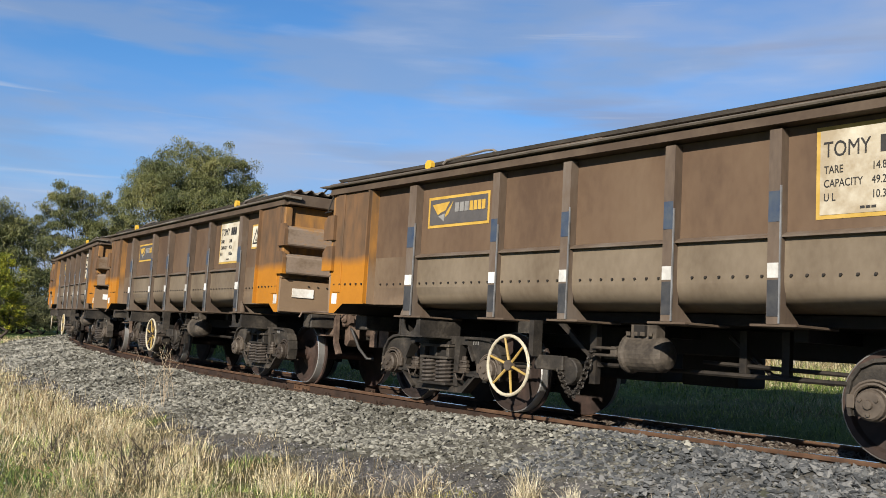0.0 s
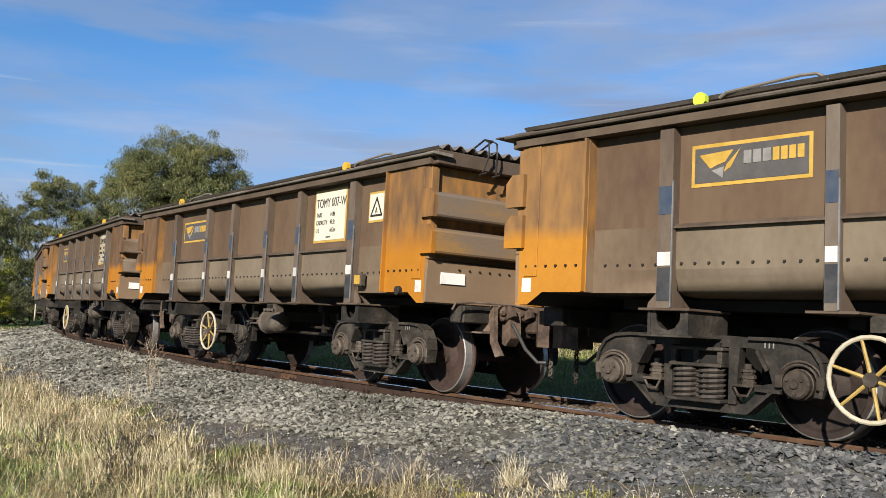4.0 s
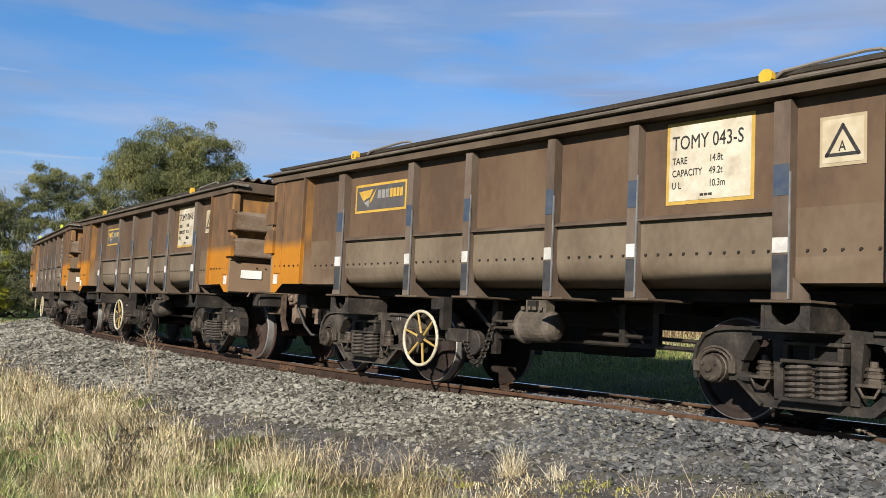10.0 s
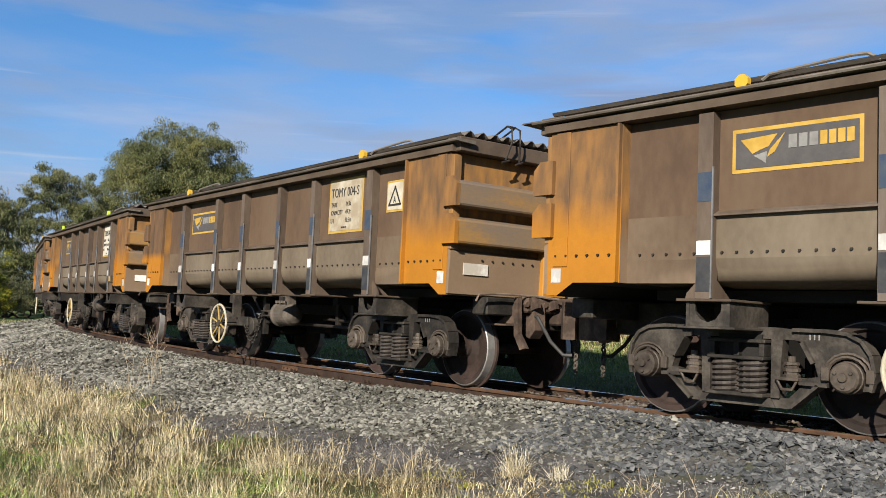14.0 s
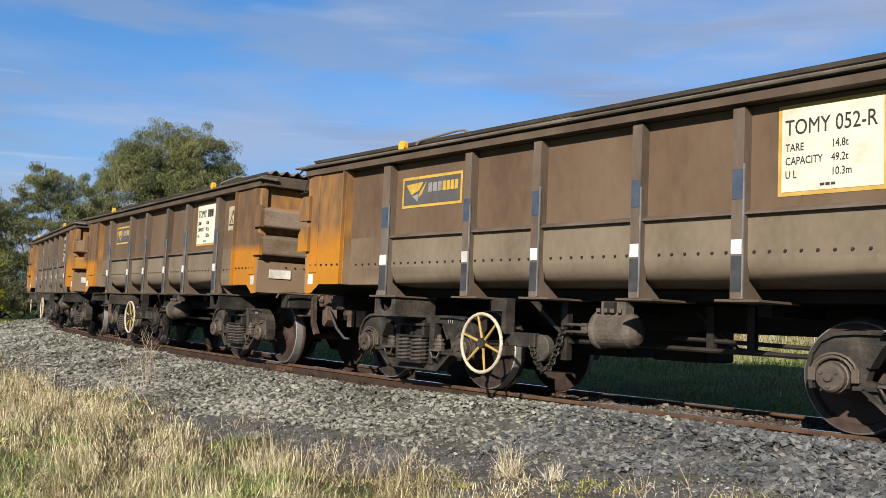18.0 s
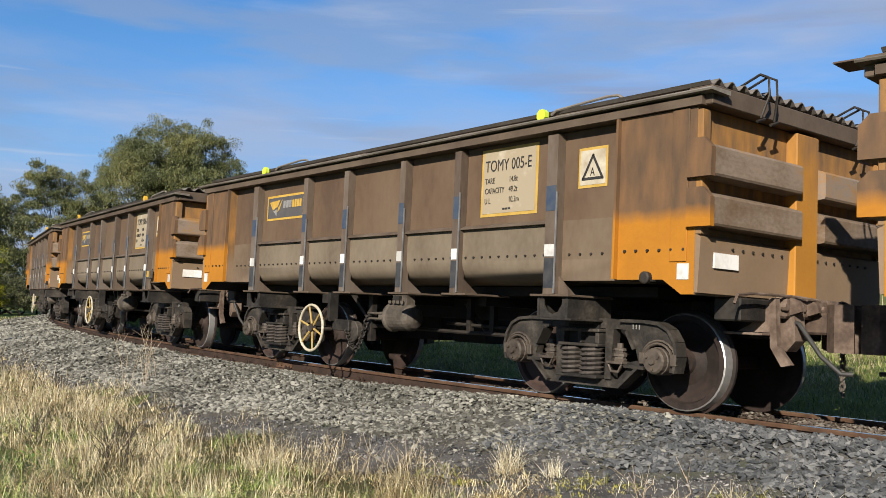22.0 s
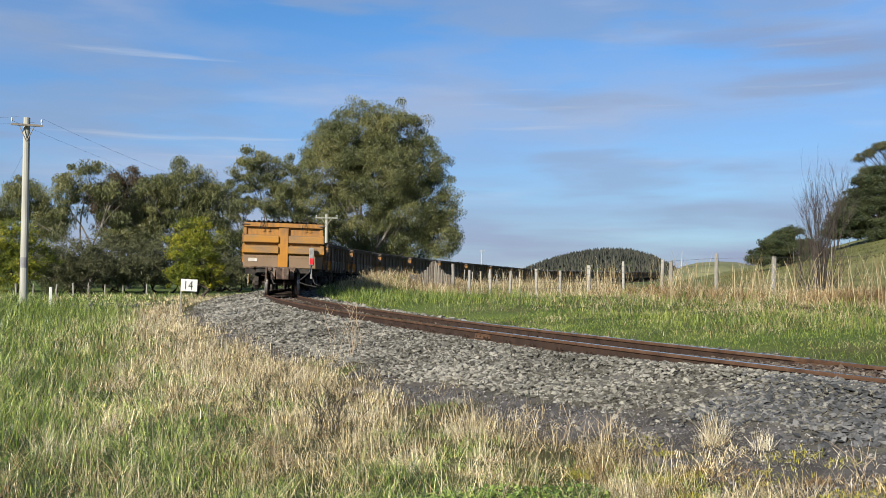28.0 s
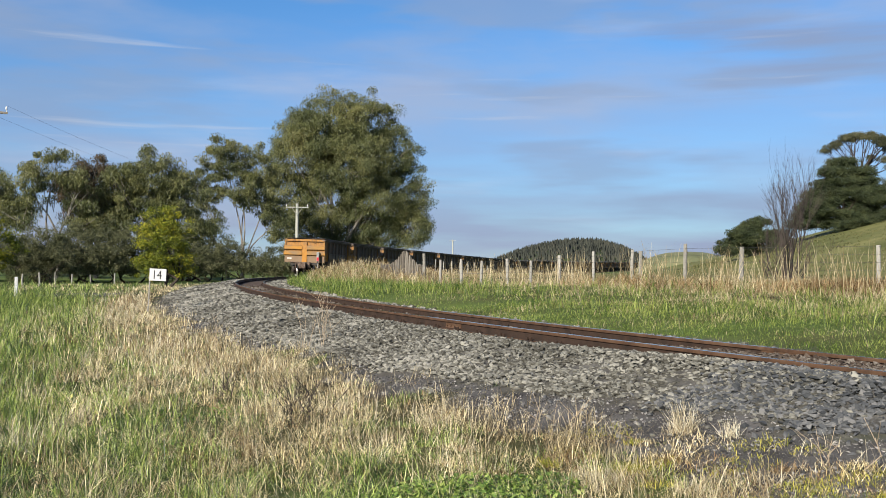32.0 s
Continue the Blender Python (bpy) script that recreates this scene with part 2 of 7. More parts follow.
ENDBRIGHT = coated("bright orange end", (0.50, 0.222, 0.03), ((0.23, 0.125, 0.055), (0.47, 0.215, 0.035)), 1.5, 2.2, 2.5, 0.7, 1.6)
ENDRIB = material("rust and grey dust over an orange rib", [(0.20, 0.155, 0.12), (0.24, 0.165, 0.10), (0.34, 0.19, 0.065), (0.46, 0.215, 0.035)], 1.1, 0.75, 0, 0.15, 18, 0.25, 0.35, 0, (1, 0.8, 2.2))
RIBDUST = material("dusty grey pressed rib", [(0.15, 0.095, 0.055), (0.20, 0.145, 0.10), (0.27, 0.205, 0.155), (0.34, 0.18, 0.06)], 1.3, 0.8, 0, 0.15, 18, 0.25, 0.3, 0, (1, 1, 2))
POST = material("worn steel post", [(0.085, 0.06, 0.043), (0.14, 0.10, 0.07), (0.18, 0.145, 0.115)], 2.2, 0.6, 0.1, 0.15, 25, 0.4, 0.2, 0, (1, 1, 0.35))
EDGE = material("pale steel edge", [(0.22, 0.21, 0.20), (0.42, 0.42, 0.42)], 5, 0.45, 0.5, 0.05)
BLUE = material("old blue paint", [(0.035, 0.055, 0.10), (0.07, 0.085, 0.105)], 9, 0.6)
BLACKPAINT = material("dark worn paint", [(0.03, 0.032, 0.038), (0.07, 0.068, 0.066)], 9, 0.5)
REFLECT = material("white reflective tape", [(0.50, 0.48, 0.44), (0.80, 0.78, 0.74)], 12, 0.4, 0, 0.05, 30, 0.3, 0.5)
PLATE = material("dusty label plate", [(0.55, 0.50, 0.42), (0.80, 0.76, 0.69), (0.98, 0.96, 0.92)], 6, 0.5, 0, 0.05, 30, 0.3, 0.6)
LIP = material("dusty top chord", [(0.078, 0.053, 0.036), (0.13, 0.094, 0.065)], 3, 0.75, 0, 0.15, 25, 0.3, 0.2)
LID = material("grey sheet cover", [(0.14, 0.12, 0.10), (0.25, 0.22, 0.19)], 4, 0.7, 0.1)
# Grimy steel kept near black: the shade under the wagon is in this colour.
UNDER = material("grimy underframe and painted shade", [(0.010, 0.009, 0.008), (0.022, 0.018, 0.015)], 5, 0.8, 0, 0.3)
CAST = material("dusty cast steel", [(0.028, 0.022, 0.017), (0.080, 0.065, 0.050), (0.14, 0.115, 0.092)], 5, 0.75, 0.05, 0.4, 30, 0.3, 0.25)
SPRING = material("spring steel", [(0.05, 0.042, 0.036), (0.12, 0.10, 0.085)], 8, 0.55, 0.3)
CAP = material("axle cap", [(0.045, 0.034, 0.026), (0.125, 0.10, 0.078)], 9, 0.6, 0.2, 0.3, 30, 0.3, 0.4)
TREAD = material("polished tread", [(0.42, 0.40, 0.38), (0.6, 0.58, 0.55)], 9, 0.4, 0.7)
WHEEL = material("rusty wheel", [(0.018, 0.013, 0.011), (0.040, 0.027, 0.022), (0.075, 0.046, 0.037)], 3, 0.7, 0.1, 0.2, 20, 0.25, 0.3)
HANDRIM = material("cream hand wheel rim", [(0.44, 0.38, 0.26), (0.62, 0.56, 0.43)], 10, 0.5)
SPOKE = material("yellow spoke", [(0.34, 0.22, 0.06), (0.52, 0.36, 0.11)], 10, 0.5)
BOARD = material("cream lettered board", [(0.38, 0.31, 0.21), (0.56, 0.50, 0.385), (0.70, 0.65, 0.53)], 4, 0.55, 0, 0.05, 20, 0.3, 0.7)
BOARDEDGE = material("yellow board border", [(0.45, 0.28, 0.05), (0.58, 0.38, 0.10)], 8, 0.55)
BADGE = material("grey badge field", [(0.075, 0.070, 0.068), (0.11, 0.10, 0.095)], 6, 0.6)
BADGEMARK = material("badge yellow", [(0.45, 0.27, 0.04), (0.60, 0.38, 0.08)], 8, 0.55)
BADGEGREY = material("badge pale grey", [(0.20, 0.19, 0.18), (0.30, 0.29, 0.27)], 8, 0.55)
LETTER = material("black lettering", [(0.02, 0.02, 0.02), (0.05, 0.045, 0.04)], 10, 0.6)
TRISIGN = material("tan warning board", [(0.40, 0.32, 0.20), (0.58, 0.50, 0.36)], 6, 0.55, 0, 0.05, 20, 0.3, 0.6)
MARKER = material("yellow marker", [(0.62, 0.36, 0.03), (0.75, 0.45, 0.05)], 10, 0.45)
LIME = material("lime marker", [(0.55, 0.72, 0.04), (0.65, 0.8, 0.08)], 10, 0.45)
IRON = material("dark iron", [(0.022, 0.019, 0.017), (0.060, 0.049, 0.038)], 8, 0.6, 0.3)
RUBBER = material("rubber hose", [(0.022, 0.021, 0.02), (0.06, 0.056, 0.052)], 8, 0.6)
RED = material("red lamp lens", [(0.55, 0.02, 0.03), (0.68, 0.04, 0.05)], 10, 0.3)
RAILSIDE = material("rusty rail", [(0.058, 0.030, 0.016), (0.108, 0.056, 0.030), (0.140, 0.082, 0.048)], 6, 0.8, 0.1, 0.2)
RAILTOP = material("worn rail head", [(0.62, 0.56, 0.50), (0.85, 0.82, 0.78)], 10, 0.14, 1.0, 0.02, 30, 0.5, 0, 0, (0.3, 8, 1))
SLEEPER = material("old sleeper wood", [(0.05, 0.034, 0.024), (0.11, 0.075, 0.052)], 7, 0.85, 0, 0.5, 40, 0.2, 0.3, 0, (1, 6, 6))
BALLAST = material("crushed stone", [(0.085, 0.080, 0.064), (0.165, 0.158, 0.134), (0.22, 0.212, 0.178), (0.34, 0.325, 0.275)], 0.5, 0.9, 0, 0.3, 60, 0.15, 0, 0.6)
RUSTSTONE = material("rust stained crushed stone", [(0.050, 0.036, 0.027), (0.095, 0.070, 0.052), (0.135, 0.108, 0.085), (0.21, 0.185, 0.155)], 0.6, 0.9, 0, 0.3, 60, 0.2, 0, 0.6)
NEWSTONE = material("fresh dark crushed stone", [(0.044, 0.047, 0.048), (0.082, 0.085, 0.087), (0.120, 0.122, 0.121), (0.20, 0.195, 0.185)], 0.6, 0.8, 0, 0.3, 60, 0.3, 0, 0.5)
BARK = material("pale eucalypt bark", [(0.11, 0.095, 0.078), (0.23, 0.21, 0.18), (0.38, 0.355, 0.31)], 2, 0.85, 0, 0.4, 12, 0.2, 0, 0, (1, 1, 0.25))
DARKBARK = material("dark bark", [(0.03, 0.024, 0.018), (0.08, 0.062, 0.048)], 3, 0.9, 0, 0.4)
WOODPOST = material("weathered fence wood", [(0.26, 0.245, 0.21), (0.46, 0.44, 0.39)], 8, 0.85, 0, 0.4, 40, 0.2, 0.4, 0, (4, 4, 0.6))
POLEWOOD = material("pole timber", [(0.34, 0.34, 0.29), (0.52, 0.52, 0.45)], 3, 0.8, 0, 0.3, 20, 0.2, 0, 0, (3, 3, 0.2))
WIRE = material("fence wire", [(0.08, 0.08, 0.08), (0.16, 0.155, 0.15)], 9, 0.5, 0.6)
SIGNWHITE = material("white sign enamel", [(0.70, 0.70, 0.67), (0.8, 0.8, 0.78)], 6, 0.4)
EUCALYPT = material("eucalypt leaves", [(0.030, 0.040, 0.014), (0.086, 0.098, 0.032), (0.195, 0.182, 0.064)], 0.25, 0.5, 0, 0, 3, 0.4, 0, 0.3, (1, 1, 1), 0.16)
SCRUB = material("grey green scrub leaves", [(0.045, 0.050, 0.022), (0.09, 0.096, 0.043), (0.15, 0.145, 0.068)], 0.5, 0.6, 0, 0, 3, 0.3, 0, 0.35, (1, 1, 1), 0.25)
GOLDLEAF = material("yellow green leaves", [(0.040, 0.062, 0.006), (0.13, 0.15, 0.012), (0.36, 0.33, 0.022)], 0.6, 0.55, 0, 0, 3, 0.3, 0, 0.35, (1, 1, 1), 0.18)
PINELEAF = material("dark cypress foliage", [(0.018, 0.027, 0.013), (0.038, 0.052, 0.020), (0.07, 0.08, 0.03)], 0.5, 0.6, 0, 0, 3, 0.3, 0, 0.4, (1, 1, 1), 0.15)
TWIG = material("bare twigs", [(0.040, 0.031, 0.026), (0.092, 0.074, 0.063)], 3, 0.85)
# The darkest blade tones stand for dead growth and for shade under the blades.
GREENGRASS = material("green grass", [(0.012, 0.030, 0.003), (0.110, 0.180, 0.024), (0.36, 0.43, 0.11)], 0.8, 0.42, 0, 0, 5, 0.5, 0, 0.85, (1, 1, 1), 0.16)
DRYGRASS = material("dry straw grass", [(0.055, 0.040, 0.015), (0.44, 0.345, 0.155), (0.93, 0.80, 0.49)], 0.8, 0.5, 0, 0, 5, 0.45, 0, 0.9, (1, 1, 1), 0.16)
REEDGRASS = material("pale reedy stalks", [(0.16, 0.115, 0.055), (0.38, 0.305, 0.170), (0.62, 0.53, 0.34)], 1.0, 0.7, 0, 0, 5, 0.25, 0, 0.5, (1, 1, 1), 0.3)
BRACKEN = material("dead brown bracken", [(0.11, 0.068, 0.032), (0.25, 0.165, 0.080), (0.42, 0.30, 0.155)], 1.0, 0.8, 0, 0, 5, 0.2, 0, 0.5, (1, 1, 1), 0.25)
RAILWEB = material("dark rusty rail web and painted clip shade", [(0.026, 0.016, 0.011), (0.065, 0.037, 0.024)], 6, 0.85, 0.1, 0.2)
BOGIE = material("dark greasy cast steel", [(0.014, 0.012, 0.010), (0.037, 0.031, 0.025), (0.088, 0.074, 0.059)], 5, 0.7, 0.05, 0.5, 30, 0.3, 0.25)
GREYPOST = material("grey split posts", [(0.13, 0.112, 0.09), (0.29, 0.26, 0.215)], 8, 0.85, 0, 0.4, 40, 0.2, 0.5, 0, (4, 4, 0.6))
DARKGUM = material("dark gum leaves", [(0.020, 0.026, 0.012), (0.056, 0.062, 0.026), (0.14, 0.132, 0.062)], 0.25, 0.5, 0, 0, 3, 0.4, 0, 0.4, (1, 1, 1), 0.12)
VERGEGREEN = material("verge turf", [(0.034, 0.066, 0.009), (0.138, 0.196, 0.034), (0.29, 0.33, 0.082)], 0.8, 0.5, 0, 0, 5, 0.35, 0, 0.6, (1, 1, 1), 0.28)
PALEGRASS = material("bleached tuft", [(0.22, 0.175, 0.10), (0.50, 0.43, 0.275), (0.80, 0.73, 0.54)], 0.8, 0.6, 0, 0, 5, 0.3, 0, 0.5, (1, 1, 1), 0.25)
# Paler copy of the top chord's dusty colour: sunlight painted on the rim.
RIM = material("dusty rim with painted sunlight", [(0.085, 0.068, 0.05), (0.14, 0.118, 0.092), (0.25, 0.225, 0.19)], 2, 0.7, 0, 0.15, 25, 0.3, 0.2, 0, (0.4, 1, 1))


# ---- mesh helpers ----
def part(name, bm, mat, parent=None, label="", smooth=False):
    """Links a bmesh as one mesh object, under a thing or a part."""
    me = bpy.data.meshes.new(name)
    bm.to_mesh(me)
    bm.free()
    return mesh_part(name, me, mat, parent, label, smooth)


def mesh_part(name, me, mat, parent=None, label="", smooth=False):
    if mat is not None and not me.materials:
        for m in (mat if isinstance(mat, (list, tuple)) else [mat]):
            me.materials.append(m)
    if smooth:
        me.shade_smooth()
    ob = new(name, me)
    ob.parent = parent
    if label:
        tagged(ob, label)
    return ob


def box(bm, x0, x1, y0, y1, z0, z1, bevel=0.0):
    v = [bm.verts.new(c) for c in ((x0, y0, z0), (x1, y0, z0), (x1, y1, z0), (x0, y1, z0), (x0, y0, z1), (x1, y0, z1), (x1, y1, z1), (x0, y1, z1))]
    f = [bm.faces.new([v[i] for i in q]) for q in ((3, 2, 1, 0), (4, 5, 6, 7), (0, 1, 5, 4), (1, 2, 6, 5), (2, 3, 7, 6), (3, 0, 4, 7))]
    if bevel:
        edges = {e for q in f for e in q.edges}
        bmesh.ops.bevel(bm, geom=list(edges), offset=bevel, segments=1, affect="EDGES")
    return bm


def prism(bm, outline, axis, a, b):
    """Pushes a closed outline of 2D points from a to b along an axis; the outline lies in the other two, in order."""
    def at(p, t):
        return {"x": (t, p[0], p[1]), "y": (p[0], t, p[1]), "z": (p[0], p[1], t)}[axis]
    v0, v1 = [bm.verts.new(at(p, a)) for p in outline], [bm.verts.new(at(p, b)) for p in outline]
    n = len(outline)
    bm.faces.new(v0[::-1])
    bm.faces.new(v1)
    for i in range(n):
        bm.faces.new((v0[i], v0[(i + 1) % n], v1[(i + 1) % n], v1[i]))
    bmesh.ops.recalc_face_normals(bm, faces=bm.faces)
    return bm


def tube(bm, points, radius, sides=6, taper=1.0, caps=True):
    """A round bar along points; taper: the end's radius over the start's."""
    pts = [Vector(p) for p in points]
    rings = []
    up = Vector((0.13, 0.21, 0.97))
    for i, p in enumerate(pts):
        way = (pts[min(i + 1, len(pts) - 1)] - pts[max(i - 1, 0)]).normalized()
        a = way.cross(up)
        a = a.normalized() if a.length > 1e-3 else way.orthogonal().normalized()
        b = way.cross(a)
        r = radius * (1 + (taper - 1) * i / max(1, len(pts) - 1))
        rings.append([bm.verts.new(p + a * math.cos(k * math.tau / sides) * r + b * math.sin(k * math.tau / sides) * r) for k in range(sides)])
    for r0, r1 in zip(rings, rings[1:]):
        for k in range(sides):
            bm.faces.new((r0[k], r0[(k + 1) % sides], r1[(k + 1) % sides], r1[k]))
    if caps:
        bm.faces.new(rings[0][::-1])
        bm.faces.new(rings[-1])
    return bm


def lathe(bm, profile, axis="y", centre=(0, 0, 0), sides=24):
    """Turns (distance along the axis, radius) about an axis."""
    rings = []
    for t, r in profile:
        ring = []
        for k in range(sides):
            c, s = math.cos(k * math.tau / sides) * r, math.sin(k * math.tau / sides) * r
            q = {"y": (c, t, s), "x": (t, c, s), "z": (c, s, t)}[axis]
            ring.append(bm.verts.new((q[0] + centre[0], q[1] + centre[1], q[2] + centre[2])))
        rings.append(ring)
    for r0, r1 in zip(rings, rings[1:]):
        for k in range(sides):
            bm.faces.new((r0[k], r0[(k + 1) % sides], r1[(k + 1) % sides], r1[k]))
    bm.faces.new(rings[0][::-1])
    bm.faces.new(rings[-1])
    bmesh.ops.recalc_face_normals(bm, faces=bm.faces)
    return bm


RUST = material("rusty coupler steel", [(0.055, 0.037, 0.028), (0.125, 0.085, 0.062), (0.23, 0.17, 0.13)], 5, 0.8, 0.05, 0.4, 30, 0.25, 0.3)


def B():
    return bmesh.new()


def lettering(text, height, name="lettering"):
    """Flat letters with Blender's own font, left bottom at the origin, in the plane of x and z, read from the side of +y."""
    cu = bpy.data.curves.new(name, "FONT")
    cu.body, cu.size, cu.extrude = text, height * 1.38, 0.0015
    cu.resolution_u = 3
    ob = bpy.data.objects.new(name, cu)
    scene.collection.objects.link(ob)
    me = bpy.data.meshes.new_from_object(ob.evaluated_get(bpy.context.evaluated_depsgraph_get()))
    bpy.data.objects.remove(ob)
    bpy.data.curves.remove(cu)
    me.transform(Matrix(((-0.76, 0, 0, 0), (0, 0, 1, 0), (0, 1, 0, 0), (0, 0, 0, 1))))
    return me


# ---- the ore wagon: x towards the leading end, y towards the camera's side, z up from the rail ----
POSTS = (2.907, 1.53, 0.562, -0.598, -1.556, -2.92)
SHELL, FACE, TOP = 1.315, 1.415, 2.45
BODY_END = 4.50
WIDE = 1.42
WHEEL_R = 0.43


def side_shell(sign):
    """The tub between the end sections: an upright side that turns in under itself."""
    bm = B()
    prof = [(SHELL, TOP), (SHELL, 1.645), (SHELL + 0.03, 1.64), (SHELL + 0.03, 1.29), (SHELL + 0.018, 1.225), (SHELL - 0.02, 1.165), (SHELL - 0.085, 1.12), (SHELL - 0.18, 1.095), (SHELL - 0.38, 1.08), (0.3, 1.07)]
    cols = []
    xs = [-3.72, -2.95, -2.925, -1.5, 0, 1.5, 2.912, 2.94, 3.72]
    for x in xs:
        row = []
        for y, z in prof:
            if abs(x) > 2.93 and z > 1.23:
                y = SHELL
            if abs(x) > 2.93 and z < 1.23:
                z = 1.10
                y = SHELL if y > 1.0 else y
            row.append(bm.verts.new((x, sign * y, z)))
        cols.append(row)
    for c0, c1 in zip(cols, cols[1:]):
        for i in range(len(prof) - 1):
            f = bm.faces.new((c0[i], c1[i], c1[i + 1], c0[i + 1]))
            f.material_index = 0 if i == 0 else 2 if min(abs(c0[0].co.x), abs(c1[0].co.x)) > 2.91 else 1
            f.smooth = i >= 3
    bmesh.ops.recalc_face_normals(bm, faces=bm.faces)
    return bm


def end_section(sign):
    """The deeper box at one end of the body, down to the headstock."""
    bm = B()
    a, b = 3.70, BODY_END
    y = WIDE
    outline = [(a, 1.10), (b - 0.30, 1.10), (b - 0.12, 0.985), (b, 0.985), (b, TOP), (a, TOP)]
    prism(bm, [(sign * p[0], p[1]) for p in outline], "y", -y, y)
    return bm


def end_rib(sign, y0, y1, z0, z1, deep):
    """A pressed rib across an end: a sloped upper face and a flat underside."""
    bm = B()
    out = BODY_END + deep
    prism(bm, [(sign * (BODY_END - 0.02), z0), (sign * (out - 0.01), z0 + 0.012), (sign * out, z0 + 0.03), (sign * out, z1 - 0.075), (sign * (out - 0.012), z1 - 0.055), (sign * (BODY_END - 0.02), z1)], "y", y0, y1)
    return bm


def coil(bm, x, y, z0, z1, r, turns=4, wire=0.016):
    pts = [(x + r * math.cos(k / 10 * math.tau), y + r * math.sin(k / 10 * math.tau), z0 + (z1 - z0) * k / (10 * turns)) for k in range(10 * turns + 1)]
    return tube(bm, pts, wire, 4)


def side_frame(sign):
    """A cast bogie side frame: pedestal arms over the axle boxes, a top bar, two columns, and a lower chord that holds the springs."""
    bm = B()
    y0, y1 = min(sign * 0.87, sign * 0.96), max(sign * 0.87, sign * 0.96)
    lip0, lip1 = min(sign * 0.86, sign * 0.995), max(sign * 0.86, sign * 0.995)
    for e in (1, -1):
        arch = [(0.865 + 0.152 * math.cos(radians(a)), 0.445 + 0.152 * math.sin(radians(a))) for a in (8, 30, 52, 74, 96, 118, 140, 172)]
        arm = [(0.44, 0.765), (0.70, 0.765), (0.86, 0.75), (0.965, 0.70), (1.035, 0.60), (1.06, 0.48), (1.03, 0.345), (0.965, 0.345), (0.985, 0.42)] + arch + [(0.735, 0.40), (0.72, 0.355), (0.50, 0.36), (0.49, 0.395), (0.635, 0.425), (0.605, 0.52), (0.515, 0.675), (0.44, 0.69)]
        prism(bm, [(e * x, z) for x, z in arm], "y", y0, y1)
        # raised edges along the top of the arm, down its nose and along the slope beside the window
        for run in (((0.44, 0.765), (0.70, 0.765)), ((0.70, 0.765), (0.86, 0.75)), ((0.86, 0.75), (0.965, 0.70)), ((0.965, 0.70), (1.035, 0.60)), ((1.035, 0.60), (1.06, 0.48)), ((1.06, 0.48), (1.03, 0.345)), ((0.605, 0.52), (0.515, 0.675)), ((0.50, 0.37), (0.72, 0.365))):
            (xa, za), (xb, zb) = run
            nx, nz = zb - za, xa - xb
            k = 0.014 / math.hypot(nx, nz)
            nx, nz = nx * k, nz * k
            prism(bm, [(e * (xa + nx), za + nz), (e * (xb + nx), zb + nz), (e * (xb - nx), zb - nz), (e * (xa - nx), za - nz)], "y", lip0, lip1)
        # lower chord
        prism(bm, [(e * x, z) for x, z in ((0.72, 0.40), (0.66, 0.355), (0.44, 0.165), (0.24, 0.165), (0.24, 0.235), (0.40, 0.245), (0.56, 0.40))], "y", y0 + 0.012, y1 - 0.012)
        prism(bm, [(e * x, z) for x, z in ((0.655, 0.352), (0.445, 0.17), (0.43, 0.19), (0.635, 0.368))], "y", lip0, lip1)
        # column beside the springs
        prism(bm, [(e * x, z) for x, z in ((0.265, 0.24), (0.335, 0.24), (0.345, 0.50), (0.36, 0.69), (0.265, 0.69))], "y", y0 + 0.006, y1 + 0.012)
    prism(bm, [(-0.46, 0.69), (0.46, 0.69), (0.46, 0.765), (0.28, 0.78), (-0.28, 0.78), (-0.46, 0.765)], "y", y0 + 0.004, y1 - 0.004)
    prism(bm, [(-0.30, 0.165), (0.30, 0.165), (0.26, 0.235), (-0.26, 0.235)], "y", y0, y1 + 0.01)
    return bm


def snubber(x, sign):
    """A friction snubber in a window of the side frame: stepped rings on a seat with a strap below it."""
    bm = B()
    lathe(bm, [(0.405, 0.062), (0.425, 0.068), (0.43, 0.055), (0.445, 0.055), (0.45, 0.066), (0.475, 0.066), (0.48, 0.05), (0.495, 0.05), (0.50, 0.06), (0.52, 0.056), (0.525, 0.03), (0.565, 0.028)], "z", (x, sign * 0.955, 0), 9)
    box(bm, x - 0.085, x + 0.10, min(sign * .87, sign * 1.03), max(sign * .87, sign * 1.03), 0.382, 0.405, 0.004)
    tube(bm, [(x - 0.07, sign * 1.01, 0.385), (x - 0.03, sign * 1.01, 0.315), (x + 0.05, sign * 1.01, 0.315), (x + 0.09, sign * 1.01, 0.385)], 0.012, 5)
    return bm


def wheelset():
    bm = B()
    lathe(bm, [(-0.98, 0.055), (-0.90, 0.065), (0.90, 0.065), (0.98, 0.055)], sides=12)
    for s in (1, -1):
        prof = [(0.475, 0.06), (0.475, 0.34), (0.50, WHEEL_R + 0.028), (0.522, WHEEL_R + 0.026), (0.534, WHEEL_R), (0.622, WHEEL_R - 0.006), (0.629, WHEEL_R - 0.018), (0.628, 0.365), (0.585, 0.345), (0.565, 0.20), (0.60, 0.11), (0.63, 0.10), (0.63, 0.06)]
        n0 = len(bm.faces)
        lathe(bm, [(s * t, r) for t, r in prof], sides=40)
        bm.faces.ensure_lookup_table()
        for f in bm.faces[n0:]:
            c = f.calc_center_median()
            if math.hypot(c.x, c.z) > WHEEL_R - 0.016 and 0.53 < abs(c.y) < 0.63:
                f.material_index = 1
    return bm


